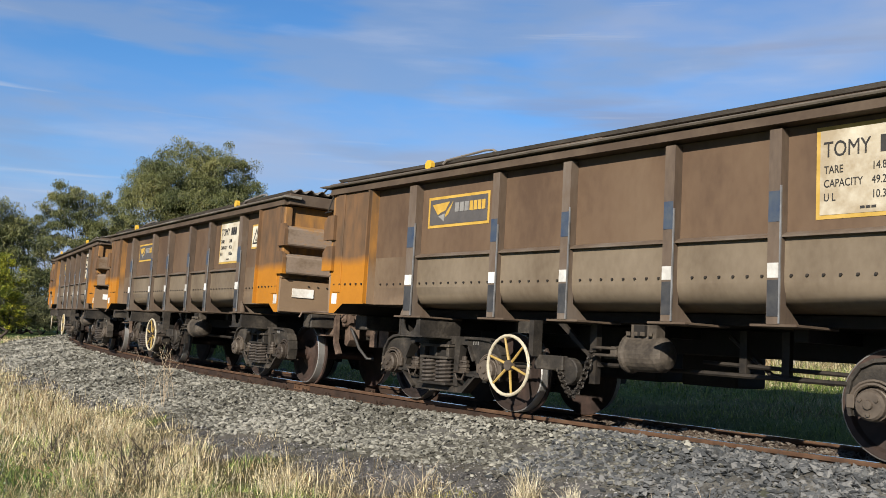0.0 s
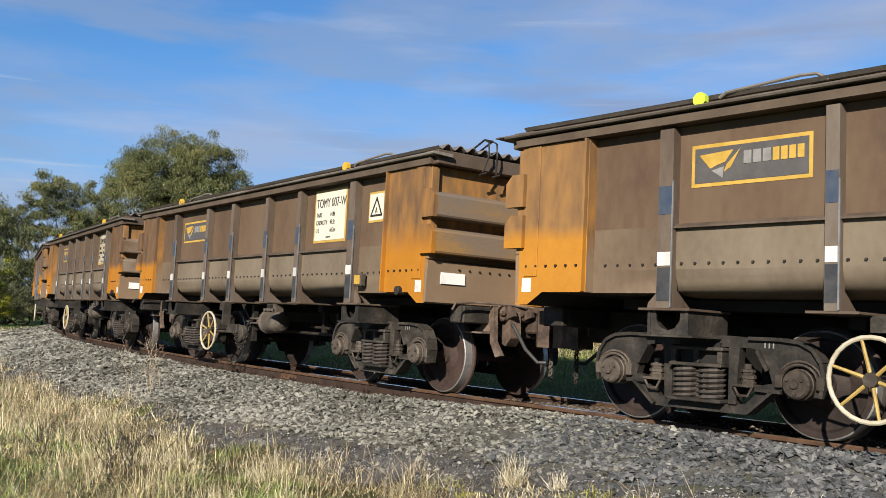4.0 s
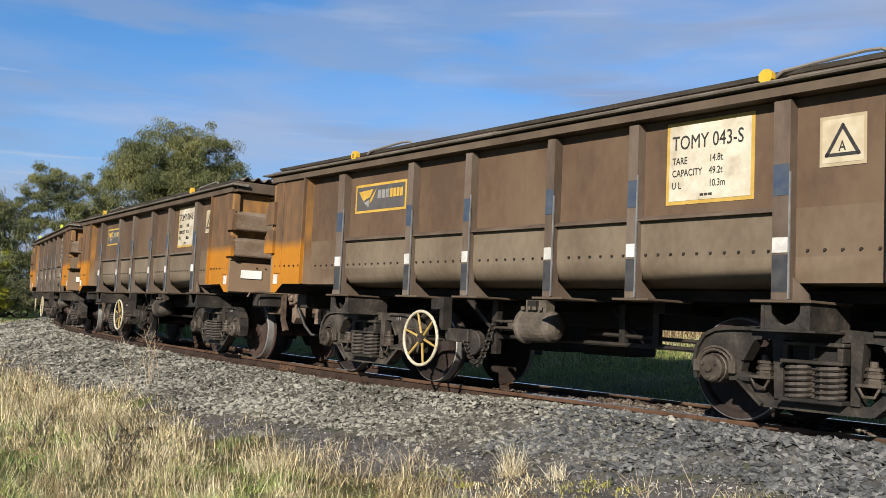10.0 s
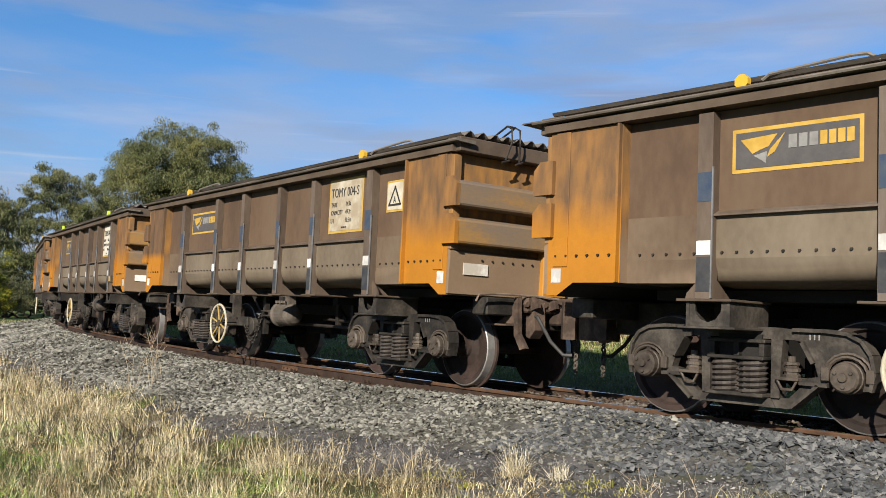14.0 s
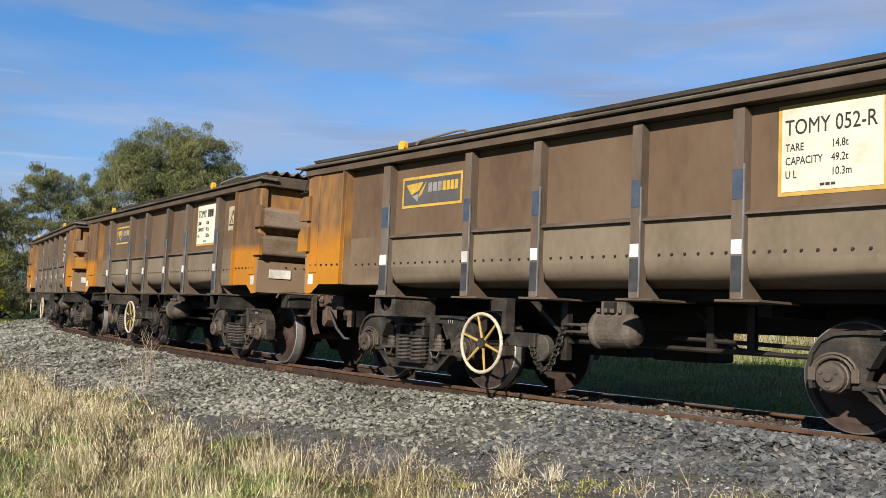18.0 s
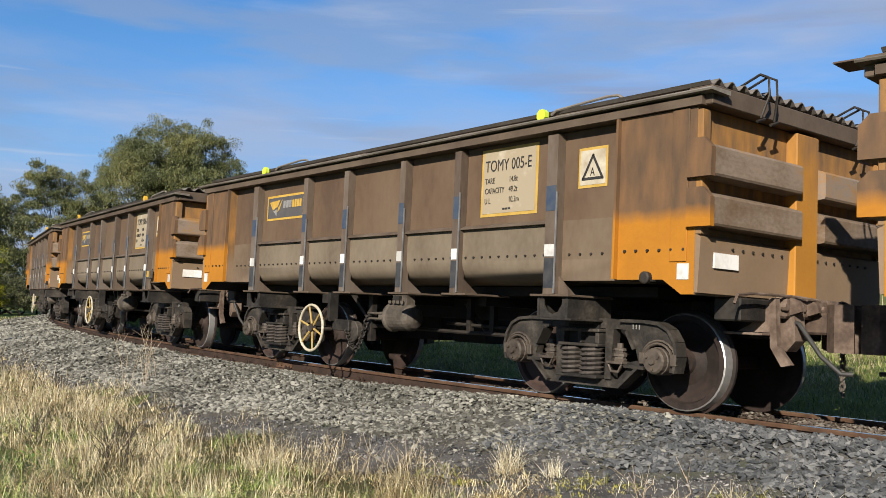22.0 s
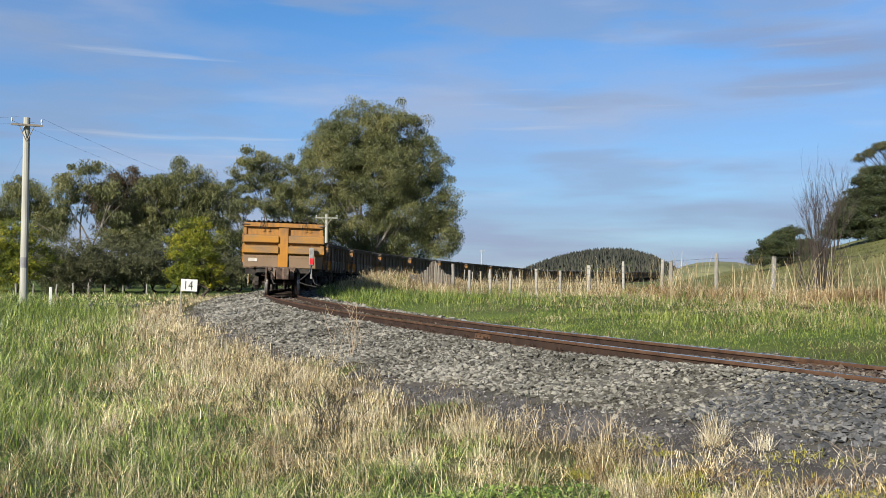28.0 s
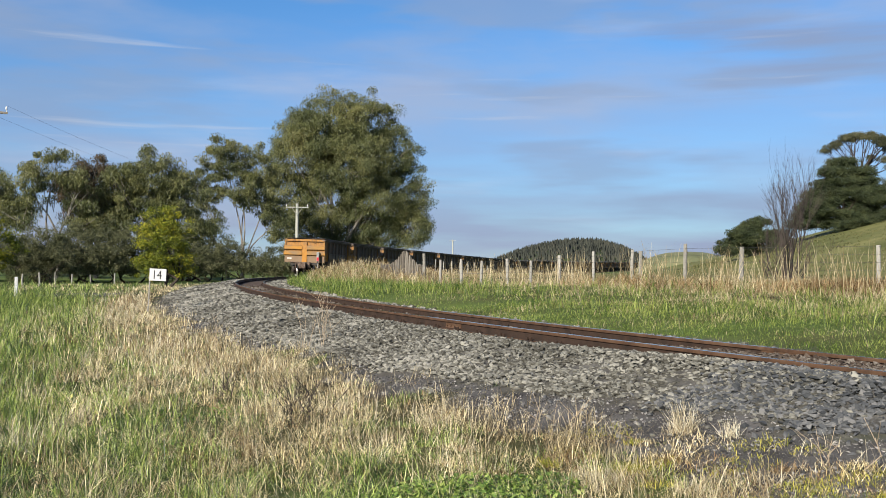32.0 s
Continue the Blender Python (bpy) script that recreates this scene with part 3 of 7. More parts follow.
def build_bogie(wagon, x, label):
    """Bolster with the side frames, springs, axle boxes and two wheelsets on it. Returns the bogie and its wheelsets."""
    bm = B()
    prism(bm, [(-0.17, 0.45), (0.17, 0.45), (0.19, 0.72), (-0.19, 0.72)], "y", -0.98, 0.98)
    lathe(bm, [(0.70, 0.28), (0.86, 0.28)], "z", sides=20)
    box(bm, -0.8, 0.8, -0.05, 0.05, 0.40, 0.50)
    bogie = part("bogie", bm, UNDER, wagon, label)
    bogie.location.x = x
    sets = []
    for s in (1, -1):
        part("side_frame", side_frame(s), BOGIE, bogie, "dark cast steel side frame", False)
        bm = B()
        for dx, dy, r in ((-0.125, 0.985, 0.096), (0.115, 0.985, 0.096), (-0.005, 0.90, 0.09)):
            coil(bm, dx, s * dy, 0.268, 0.52, r, 6, 0.0185)
        part("spring_nest", bm, SPRING, bogie, "coil springs")
        bm = B()
        box(bm, -0.25, 0.25, min(s * .88, s * 1.075), max(s * .88, s * 1.075), 0.236, 0.266, 0.006)
        part("spring_seat", bm, BOGIE, bogie)
        bm = B()
        box(bm, -0.245, 0.245, min(s * .86, s * 1.06), max(s * .86, s * 1.06), 0.52, 0.548, 0.006)
        for q in (-0.235, -0.02, 0.195):
            box(bm, q, q + 0.045, min(s * .88, s * 1.03), max(s * .88, s * 1.03), 0.548, 0.66, 0.004)
        box(bm, -0.25, 0.25, min(s * .86, s * 1.05), max(s * .86, s * 1.05), 0.652, 0.682, 0.006)
        part("bolster_end", bm, BOGIE, bogie)
        for q in (-0.425, 0.425):
            part("snubber", snubber(q, s), CAP, bogie, "stepped friction snubber")
        bm = B()
        for k in range(3):
            box(bm, -0.575 - k * 0.035, -0.565 - k * 0.035, min(s * .96, s * .963), max(s * .96, s * .963), 0.695, 0.738)
        if s > 0:
            tagged(part("chalk_figure", bm, BADGEGREY, bogie, "small worn chalk figures"), kind="stuff")
        else:
            bm.free()
        for ax in (-0.865, 0.865):
            bm = B()
            lathe(bm, [(s * 0.84, 0.12), (s * 0.99, 0.12), (s * 0.995, 0.112), (s * 1.04, 0.11), (s * 1.058, 0.095), (s * 1.06, 0.036), (s * 1.078, 0.03), (s * 1.08, 0.012)], centre=(ax, 0, 0.435), sides=18)
            for k in range(3):
                a = k / 3 * math.tau + 0.5
                lathe(bm, [(s * 1.056, 0.016), (s * 1.072, 0.014)], centre=(ax + 0.068 * math.cos(a), 0, 0.435 + 0.068 * math.sin(a)), sides=6)
            for rad, yy in ((0.15, 0.985), (0.178, 0.972)):
                tube(bm, [(ax + rad * math.cos(radians(a)), s * yy, 0.45 + rad * 0.88 * math.sin(radians(a))) for a in (12, 35, 55, 75, 90, 105, 125, 145, 168)], 0.013, 5)
            for q in (-1, 1):
                box(bm, ax + q * 0.165 - 0.03, ax + q * 0.165 + 0.03, min(s * .96, s * 1.0), max(s * .96, s * 1.0), 0.40, 0.50, 0.006)
            part("axle_box", bm, CAP, bogie, "dusty axle box with a round bolted cap")
        # brake beam and shoe hangers
        for q in (-1, 1):
            bm = B()
            tube(bm, [(q * 0.38, s * 0.60, 0.30), (q * 0.42, s * 0.60, 0.62)], 0.03, 6)
            box(bm, q * 0.395 - 0.03, q * 0.395 + 0.03, min(s * .53, s * .63), max(s * .53, s * .63), 0.28, 0.55)
            part("brake_hanger", bm, UNDER, bogie)
    for ax in (-0.865, 0.865):
        w = part("wheelset", wheelset(), [WHEEL, TREAD], bogie, "rusty wheels with a polished tread", False)
        w.location = (ax, 0, WHEEL_R)
        sets.append(w)
    return bogie, sets


def chain(bm, points, size=0.035):
    for i, (a, b) in enumerate(zip(points, points[1:])):
        a, b = Vector(a), Vector(b)
        mid, way = (a + b) / 2, (b - a).normalized()
        side = way.cross(Vector((0, 1, 0))).normalized() if i % 2 else Vector((0, 1, 0))
        half = (b - a).length * 0.68
        loop = [mid + way * math.cos(k / 8 * math.tau) * half + side * math.sin(k / 8 * math.tau) * size for k in range(9)]
        tube(bm, loop, 0.011, 5)
    return bm


def build_wagon():
    w = tagged(new("ore_wagon"), "dusty brown steel ore wagon with orange ends on the rails", "wagon", "wagons of the ore train")
    for s in (1, -1):
        part("tub_side", side_shell(s), [BODY, TUB, LOWPANEL], w, "brown upper side and pale dusty rounded tub")
        bm = B()
        prism(bm, [(s * (SHELL + 0.01), 1.615), (s * (SHELL + 0.075), 1.617), (s * (SHELL + 0.075), 1.630), (s * (SHELL + 0.01), 1.660)], "x", -2.92, 2.907)
        part("ledge", bm, POST, w)
        # top chord in two tiers
        bm = B()
        prism(bm, [(s * (SHELL - 0.06), TOP + 0.006), (s * 1.455, TOP + 0.006), (s * 1.46, TOP + 0.070), (s * 1.44, TOP + 0.080), (s * (SHELL - 0.06), TOP + 0.080)], "x", -BODY_END - 0.06, BODY_END + 0.06)
        part("top_chord", bm, LIP, w, "dusty top chord")
        bm = B()
        prism(bm, [(s * (SHELL - 0.06), TOP + 0.082), (s * 1.50, TOP + 0.094), (s * 1.508, TOP + 0.108), (s * 1.495, TOP + 0.120), (s * (SHELL - 0.06), TOP + 0.120)], "x", -BODY_END - 0.18, BODY_END + 0.18)
        part("cover_rim", bm, RIM, w, "dusty rim of the cover, paled by painted sunlight")
        # the cover's own edge: sheets of uneven height that overlap at their ends
        rr = random.Random(int(7 + s))
        for k in range(6 if s > 0 else 0):
            a, b = -BODY_END - 0.08 + k * 1.565, -BODY_END - 0.08 + (k + 1) * 1.565 + 0.03
            h0, h1 = rr.uniform(0.130, 0.142), rr.uniform(0.130, 0.142)
            bm = B()
            vs = [bm.verts.new(c) for x, h in ((a, h0), (b, h1)) for c in ((x, s * 1.20, TOP + 0.122), (x, s * (1.462 + 0.004 * (k % 2)), TOP + 0.122), (x, s * (1.452 + 0.004 * (k % 2)), TOP + h), (x, s * 1.20, TOP + h + 0.012))]
            for q in ((0, 1, 2, 3), (7, 6, 5, 4), (0, 4, 5, 1), (1, 5, 6, 2), (2, 6, 7, 3), (3, 7, 4, 0)):
                bm.faces.new([vs[i] for i in q])
            bmesh.ops.recalc_face_normals(bm, faces=bm.faces)
            part("cover_edge", bm, LIP, w)
        for i, x in enumerate(POSTS):
            bm = B()
            hw = 0.066 if i in (0, 5) else 0.05
            prism(bm, [(s * (SHELL - 0.20), 0.975), (s * FACE, 0.975), (s * FACE, TOP - 0.022), (s * (SHELL + 0.002), TOP - 0.022), (s * (SHELL + 0.002), 1.12)], "x", x - hw, x + hw)
            p = part("side_post", bm, POST, w)
            bm = B()
            box(bm, x - 0.19 - (0.05 if i in (0, 5) else 0), x + 0.19 + (0.05 if i in (0, 5) else 0), min(s * .80, s * 1.41), max(s * .80, s * 1.41), 0.955, 0.975, 0.003)
            part("foot_plate", bm, LIP, p)
            if i in (0, 5):
                e = 1 if i == 0 else -1
                bm = B()
                prism(bm, [(x + e * hw, 0.978), (x + e * (hw + 0.13), 0.978), (x + e * (hw + 0.12), 1.02), (x + e * hw, 1.14)], "y", min(s * 1.33, s * 1.35), max(s * 1.33, s * 1.35))
                part("gusset", bm, POST, p)
            if s < 0:
                continue
            bm = B()
            box(bm, x - hw - 0.008, x - hw + 0.003, min(s * (FACE - .01), s * (FACE + .004)), max(s * (FACE - .01), s * (FACE + .004)), 0.98, 2.0 - 0.1 * (i % 2))
            part("worn_edge", bm, EDGE, p, "thin pale strip along the post's edge")
            bm = B()
            box(bm, x - hw + 0.006, x + hw - 0.004, min(s * FACE, s * (FACE + .004)), max(s * FACE, s * (FACE + .004)), 1.315, 1.425)
            part("reflector", bm, REFLECT, p, "white reflective square")
            bm = B()
            box(bm, x - hw + 0.004, x + hw - 0.004, min(s * FACE, s * (FACE + .003)), max(s * FACE, s * (FACE + .003)), 1.73, 1.96)
            part("paint_patch", bm, BLUE, p, "faded blue paint patch")
            bm = B()
            box(bm, x - hw + 0.004, x + hw - 0.004, min(s * FACE, s * (FACE + .003)), max(s * FACE, s * (FACE + .003)), 1.03, 1.30)
            part("paint_patch", bm, BLACKPAINT, p, "dark worn paint patch")
        bm = B()
        spots = sorted([x + k for x0, x1 in zip(POSTS, POSTS[1:]) for x in [x1] for k in np.arange(0.13, x0 - x1 - 0.08, 0.125)] + [3.05 + k * 0.13 for k in range(5)] + [-3.08 - k * 0.13 for k in range(5)])
        for x in spots:
            base = SHELL + (0.029 if abs(x) < 2.93 else -0.001)
            lathe(bm, [(s * base, 0.0125), (s * (base + 0.015), 0.011)], centre=(x, 0, 1.335), sides=6)
        tagged(part("bolt_row", bm, IRON, w, "row of small dark bolts"), kind="stuff")
        for e in (1, -1):
            bm = B()
            prism(bm, [(s * (SHELL + 0.03), 1.104), (s * (WIDE + 0.05), 1.104), (s * (WIDE + 0.04), TOP), (s * (SHELL + 0.03), TOP)], "x", e * 3.72 - 0.012, e * 3.72 + 0.012)
            part("end_stiffener", bm, END, w)
            bm = B()
            for k in range(6):
                lathe(bm, [(s * (WIDE - 0.004), 0.0135), (s * (WIDE + 0.016), 0.012)], centre=(e * (3.81 + k * 0.118), 0, 1.335), sides=6)
            tagged(part("bolt_row", bm, IRON, w), kind="stuff")
            bm = B()
            box(bm, e * 4.395 - 0.055, e * 4.395 + 0.055, min(s * (WIDE - .001), s * (WIDE + .004)), max(s * (WIDE - .001), s * (WIDE + .004)), 1.10, 1.225)
            part("reflector", bm, REFLECT, w, "white reflective square")
            bm = B()
            prism(bm, [(e * 4.44, 1.89), (e * 4.665, 1.89), (e * 4.665, 2.115), (e * 4.59, 2.195), (e * 4.44, 2.195)], "y", min(s * (WIDE - .01), s * (WIDE + .045)), max(s * (WIDE - .01), s * (WIDE + .045)))
            part("rib_cheek", bm, END, w)
            bm = B()
            prism(bm, [(e * 4.44, 1.505), (e * 4.665, 1.505), (e * 4.665, 1.73), (e * 4.59, 1.81), (e * 4.44, 1.81)], "y", min(s * (WIDE - .01), s * (WIDE + .045)), max(s * (WIDE - .01), s * (WIDE + .045)))
            part("rib_cheek", bm, END, w)
            bm = B()
            box(bm, min(e * 4.27, e * 4.43), max(e * 4.27, e * 4.43), min(s * (WIDE - .01), s * (WIDE + .012)), max(s * (WIDE - .01), s * (WIDE + .012)), 1.24, TOP - 0.004, 0.004)
            part("corner_angle", bm, END, w)
            # bracket from the bolster out to the post's foot
            bx = POSTS[0] if e > 0 else POSTS[-1]
            bm = B()
            box(bm, bx - 0.26, bx + 0.24, min(s * .80, s * 1.385), max(s * .80, s * 1.385), 0.745, 0.763, 0.003)
            box(bm, bx - 0.185, bx + 0.155, min(s * .80, s * 1.02), max(s * .80, s * 1.02), 0.763, 0.955)
            for q in (-0.20, 0.155):
                prism(bm, [(s * 0.80, 0.955), (s * 1.375, 0.955), (s * 1.375, 0.763), (s * 0.80, 0.763)], "x", bx + q - 0.014, bx + q + 0.014)
            # the front web with its scalloped opening
            scallop = [(bx - 0.185, 0.765), (bx + 0.14, 0.765), (bx + 0.14, 0.955), (bx + 0.095, 0.955), (bx + 0.09, 0.88), (bx + 0.05, 0.82), (bx - 0.02, 0.795), (bx - 0.09, 0.82), (bx - 0.135, 0.88), (bx - 0.14, 0.955), (bx - 0.185, 0.955)]
            prism(bm, scallop, "y", min(s * 1.352, s * 1.37), max(s * 1.352, s * 1.37))
            part("side_bracket", bm, BOGIE, w)
            # lid hooks: bent rods over the end
            bm = B()
            hx, hy = e * (BODY_END + 0.16), s * 0.75
            for q in (-0.055, 0.055):
                tube(bm, [(hx - e * 0.25, hy + q, 2.71), (hx - e * 0.02, hy + q, 2.80), (hx + e * 0.06, hy + q, 2.76), (hx + e * 0.07, hy + q, 2.62), (hx + e * 0.02, hy + q * 1.7, 2.43)], 0.011, 6)
                tube(bm, [(hx + e * 0.02, hy + q * 1.7 - 0.05, 2.43), (hx + e * 0.02, hy + q * 1.7 + 0.05, 2.395)], 0.013, 6)
            tube(bm, [(hx - e * 0.02, hy - 0.055, 2.80), (hx - e * 0.02, hy + 0.055, 2.80)], 0.011, 6)
            part("lid_hook", bm, IRON, w, "bent rod hook")
            # rod on the top beside the number block
            rx = 2.05 if e > 0 else -3.25
            bm = B()
            tube(bm, [(rx + 0.42, s * 1.36, 2.63), (rx + 0.36, s * 1.36, 2.665), (rx - 0.25, s * 1.35, 2.70), (rx - 0.36, s * 1.34, 2.695), (rx - 0.45, s * 1.33, 2.64)], 0.014, 6)
            part("lid_rod", bm, LID, w)
    for e in (1, -1):
        bm = end_section(e)
        # Downward faces take the near-black colour: shade painted under the orange box.
        for f in bm.faces:
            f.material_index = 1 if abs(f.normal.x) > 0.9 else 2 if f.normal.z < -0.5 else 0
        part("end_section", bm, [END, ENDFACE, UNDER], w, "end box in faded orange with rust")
        for z0, z1 in ((1.885, 2.19), (1.50, 1.805)):
            for a, b in ((-WIDE + 0.005, -0.18), (0.18, WIDE - 0.005)):
                part("end_rib", end_rib(e, a, b, z0, z1, 0.165), RIBDUST, w)
        bm = B()
        box(bm, min(e * (BODY_END - .02), e * (BODY_END + .10)), max(e * (BODY_END - .02), e * (BODY_END + .15)), -0.175, 0.175, 1.02, TOP - 0.02, 0.01)
        part("end_post", bm, ENDBRIGHT, w, "centre post of the end")
        for q in (-1, 1):
            bm = B()
            box(bm, min(e * (BODY_END - .02), e * (BODY_END + .05)), max(e * (BODY_END - .02), e * (BODY_END + .05)), q * (WIDE - 0.052) - 0.05, q * (WIDE - 0.052) + 0.05, 1.45, TOP - 0.021, 0.006)
            part("corner_strip", bm, ENDFACE, w)
        bm = B()
        box(bm, min(e * (BODY_END - .1), e * (BODY_END + .125)), max(e * (BODY_END - .1), e * (BODY_END + .15)), -1.41, 1.41, TOP + 0.008, TOP + 0.16, 0.008)
        part("end_chord", bm, LIP, w)
        for q in (-1, 1):
            bm = B()
            prism(bm, [(e * (BODY_END - 0.03), 1.0), (e * (BODY_END + 0.03), 1.0), (e * (BODY_END + 0.05), 1.43), (e * (BODY_END - 0.03), 1.47)], "y", min(q * 0.178, q * (WIDE - 0.004)), max(q * 0.178, q * (WIDE - 0.004)))
            part("end_slab", bm, ENDFACE, w)
        bm = B()
        for y in np.arange(-1.1, 1.11, 0.14):
            if abs(y) > 0.22:
                lathe(bm, [(e * (BODY_END + .03), 0.013), (e * (BODY_END + .06), 0.012)], "x", (0, y, 1.36), 6)
        tagged(part("bolt_row", bm, IRON, w), kind="stuff")
        bm = B()
        box(bm, min(e * BODY_END, e * (BODY_END + .056)), max(e * BODY_END, e * (BODY_END + .056)), -e * 1.08 - 0.16, -e * 1.08 + 0.16, 1.20, 1.32)
        part("end_label", bm, PLATE, w, "white label plate")
        # headstock, draft gear and coupler
        bm = B()
        box(bm, min(e * 3.6, e * 4.62), max(e * 3.6, e * 4.62), -0.24, 0.24, 0.66, 0.98, 0.015)
        box(bm, min(e * 4.35, e * 4.60), max(e * 4.35, e * 4.60), -0.95, 0.95, 0.80, 0.985, 0.012)
        part("headstock", bm, BOGIE, w)
        bm = B()
        box(bm, min(e * 4.55, e * 4.95), max(e * 4.55, e * 4.95), -0.09, 0.09, 0.72, 0.90, 0.02)
        prism(bm, [(e * 4.90, -0.20), (e * 5.12, -0.21), (e * 5.16, -0.06), (e * 5.05, 0.02), (e * 5.13, 0.19), (e * 4.98, 0.22), (e * 4.88, 0.15)], "z", 0.58, 0.97)
        box(bm, min(e * 4.60, e * 4.72), max(e * 4.60, e * 4.72), -0.50, 0.50, 0.84, 1.015, 0.02)
        for q in (-1, 1):
            prism(bm, [(e * 4.60, 0.60), (e * 4.68, 0.57), (e * 4.76, 0.66), (e * 4.74, 0.94), (e * 4.60, 1.0)], "y", q * 0.34 - 0.075, q * 0.34 + 0.075)
        for yy in (-0.42, -0.16, 0.16, 0.42):
            prism(bm, [(e * 4.70, 0.86), (e * 4.70, 1.02), (e * 4.80, 0.98), (e * 4.83, 0.90)], "y", yy - 0.022, yy + 0.022)
            lathe(bm, [(e * 4.70, 0.03), (e * 4.74, 0.03)], "x", (0, yy + 0.09, 0.93), 6)
        part("coupler", bm, RUST, w, "rusty knuckle coupler")
        # uncoupling bracket: an upright bar, a gusset, a tread plate and a lever rod
        bm = B()
        q = -e
        prism(bm, [(e * 4.64, 1.0), (e * 4.70, 1.0), (e * 4.72, 0.62), (e * 4.84, 0.47), (e * 4.76, 0.45), (e * 4.66, 0.60)], "y", min(q * 0.56, q * 0.62), max(q * 0.56, q * 0.62))
        prism(bm, [(e * 4.64, 0.98), (e * 4.64, 0.72), (e * 4.34, 0.72), (e * 4.46, 0.78), (e * 4.56, 0.88)], "y", min(q * 0.58, q * 0.60), max(q * 0.58, q * 0.60))
        box(bm, min(e * 4.30, e * 4.66), max(e * 4.30, e * 4.66), min(q * 0.50, q * 0.74), max(q * 0.50, q * 0.74), 0.695, 0.715, 0.003)
        part("uncoupling_bracket", bm, RUST, w, "dusty bracket beside the coupler")
        bm = B()
        tube(bm, [(e * 4.70, q * 1.18, 0.93), (e * 4.70, q * 1.14, 1.0), (e * 4.70, q * 0.9, 1.02), (e * 4.72, q * 0.35, 1.02), (e * 4.80, q * 0.12, 1.0)], 0.013, 6)
        part("lever_rod", bm, RUST, w)
        bm = B()
        chain(bm, [(e * (4.90 + 0.01 * (k % 2)), 0.06 * e, 0.66 - 0.048 * k) for k in range(10)], 0.02)
        part("coupler_chain", bm, CAST, w)
        bm = B()
        tube(bm, [(e * 4.6, -e * 0.38, 0.86), (e * 4.78, -e * 0.40, 0.80), (e * 4.95, -e * 0.36, 0.55), (e * 5.08, -e * 0.30, 0.42), (e * 5.15, -e * 0.24, 0.42)], 0.02, 8)
        part("air_hose", bm, RUBBER, w)
    # lid: a corrugated sheet
    n, ys = 110, np.linspace(-1.36, 1.36, 111)
    vs = [(x, y, 2.665 + 0.028 * math.sin(y / 0.17 * math.tau) + 0.03 * (1 - (y / 1.36) ** 2) - dz) for dz in (0, 0.008) for x in (-BODY_END - 0.06, BODY_END + 0.06) for y in ys]
    m = n + 1
    fs = [(i, i + 1, m + i + 1, m + i) for i in range(n)] + [(2 * m + i, 3 * m + i, 3 * m + i + 1, 2 * m + i + 1) for i in range(n)] + [(i, 2 * m + i, 2 * m + i + 1, i + 1) for i in range(n)] + [(m + i, m + i + 1, 3 * m + i + 1, 3 * m + i) for i in range(n)]
    me = bpy.data.meshes.new("lid")
    me.from_pydata(vs, [], fs)
    mesh_part("lid", me, LID, w, "corrugated sheet lid")
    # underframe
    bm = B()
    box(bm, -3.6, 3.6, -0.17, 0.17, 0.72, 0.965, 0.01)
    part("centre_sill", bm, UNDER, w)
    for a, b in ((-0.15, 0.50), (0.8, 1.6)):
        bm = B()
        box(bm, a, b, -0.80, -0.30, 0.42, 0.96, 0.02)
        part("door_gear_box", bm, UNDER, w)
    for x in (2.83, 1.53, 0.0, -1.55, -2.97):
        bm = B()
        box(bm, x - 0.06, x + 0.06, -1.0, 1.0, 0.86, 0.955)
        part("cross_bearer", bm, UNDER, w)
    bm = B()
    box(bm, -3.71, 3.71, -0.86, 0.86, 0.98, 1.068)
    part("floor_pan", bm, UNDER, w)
    bm = B()
    tube(bm, [(1.2, 0.62, 0.58), (-1.9, 0.62, 0.56)], 0.022, 6)
    part("brake_rod", bm, IRON, w)
    bm = B()
    tube(bm, [(-0.3, 0.45, 0.66), (-1.9, 0.45, 0.62)], 0.02, 6)
    tube(bm, [(-0.5, 0.35, 0.90), (-0.95, 0.40, 0.58), (-1.5, 0.40, 0.55)], 0.022, 6)
    part("brake_rod", bm, IRON, w)
    for a, b in ((-0.75, -0.60), (-1.15, -1.05)):
        bm = B()
        box(bm, a, a + 0.07, 0.42, 0.48, 0.55, 0.95)
        part("rod_hanger", bm, IRON, w)
    bm = B()
    prism(bm, [(0.45, 0.56), (0.50, 0.56), (1.02, 0.95), (0.94, 0.95)], "y", 0.93, 0.97)
    part("diagonal_stay", bm, IRON, w)
    bm = B()
    box(bm, 0.50, 0.58, 0.92, 0.99, 0.40, 0.955)
    part("stay_post", bm, IRON, w)
    bm = B()
    lathe(bm, [(-0.30, 0.05), (-0.27, 0.12), (-0.22, 0.155), (0.10, 0.16), (0.12, 0.178), (0.15, 0.178), (0.16, 0.15), (0.20, 0.09), (0.33, 0.05)], "x", (0.02, 0.90, 0.70), 24)
    box(bm, -0.16, 0.12, 0.84, 0.96, 0.84, 0.96)
    for x in (-0.12, -0.04, 0.04, 0.12):
        lathe(bm, [(0.86, 0.022), (0.895, 0.022)], "z", (x, 1.0, 0), 6)
    part("air_tank", bm, CAST, w, "dusty air cylinder")
    # hand brake
    bm = B()
    box(bm, 1.10, 1.16, 1.10, 1.22, 0.62, 0.97)
    brake = part("hand_brake", bm, BOGIE, w, "dusty hand brake stand")
    bm = B()
    box(bm, 0.78, 1.16, 1.06, 1.14, 0.50, 0.64, 0.01)
    part("brake_arm", bm, BOGIE, brake)
    bm = B()
    lathe(bm, [(1.0, 0.12), (1.02, 0.13), (1.09, 0.13), (1.10, 0.12)], "y", (0.76, 0, 0.50), 18)
    part("chain_sheave", bm, BOGIE, brake)
    bm = B()
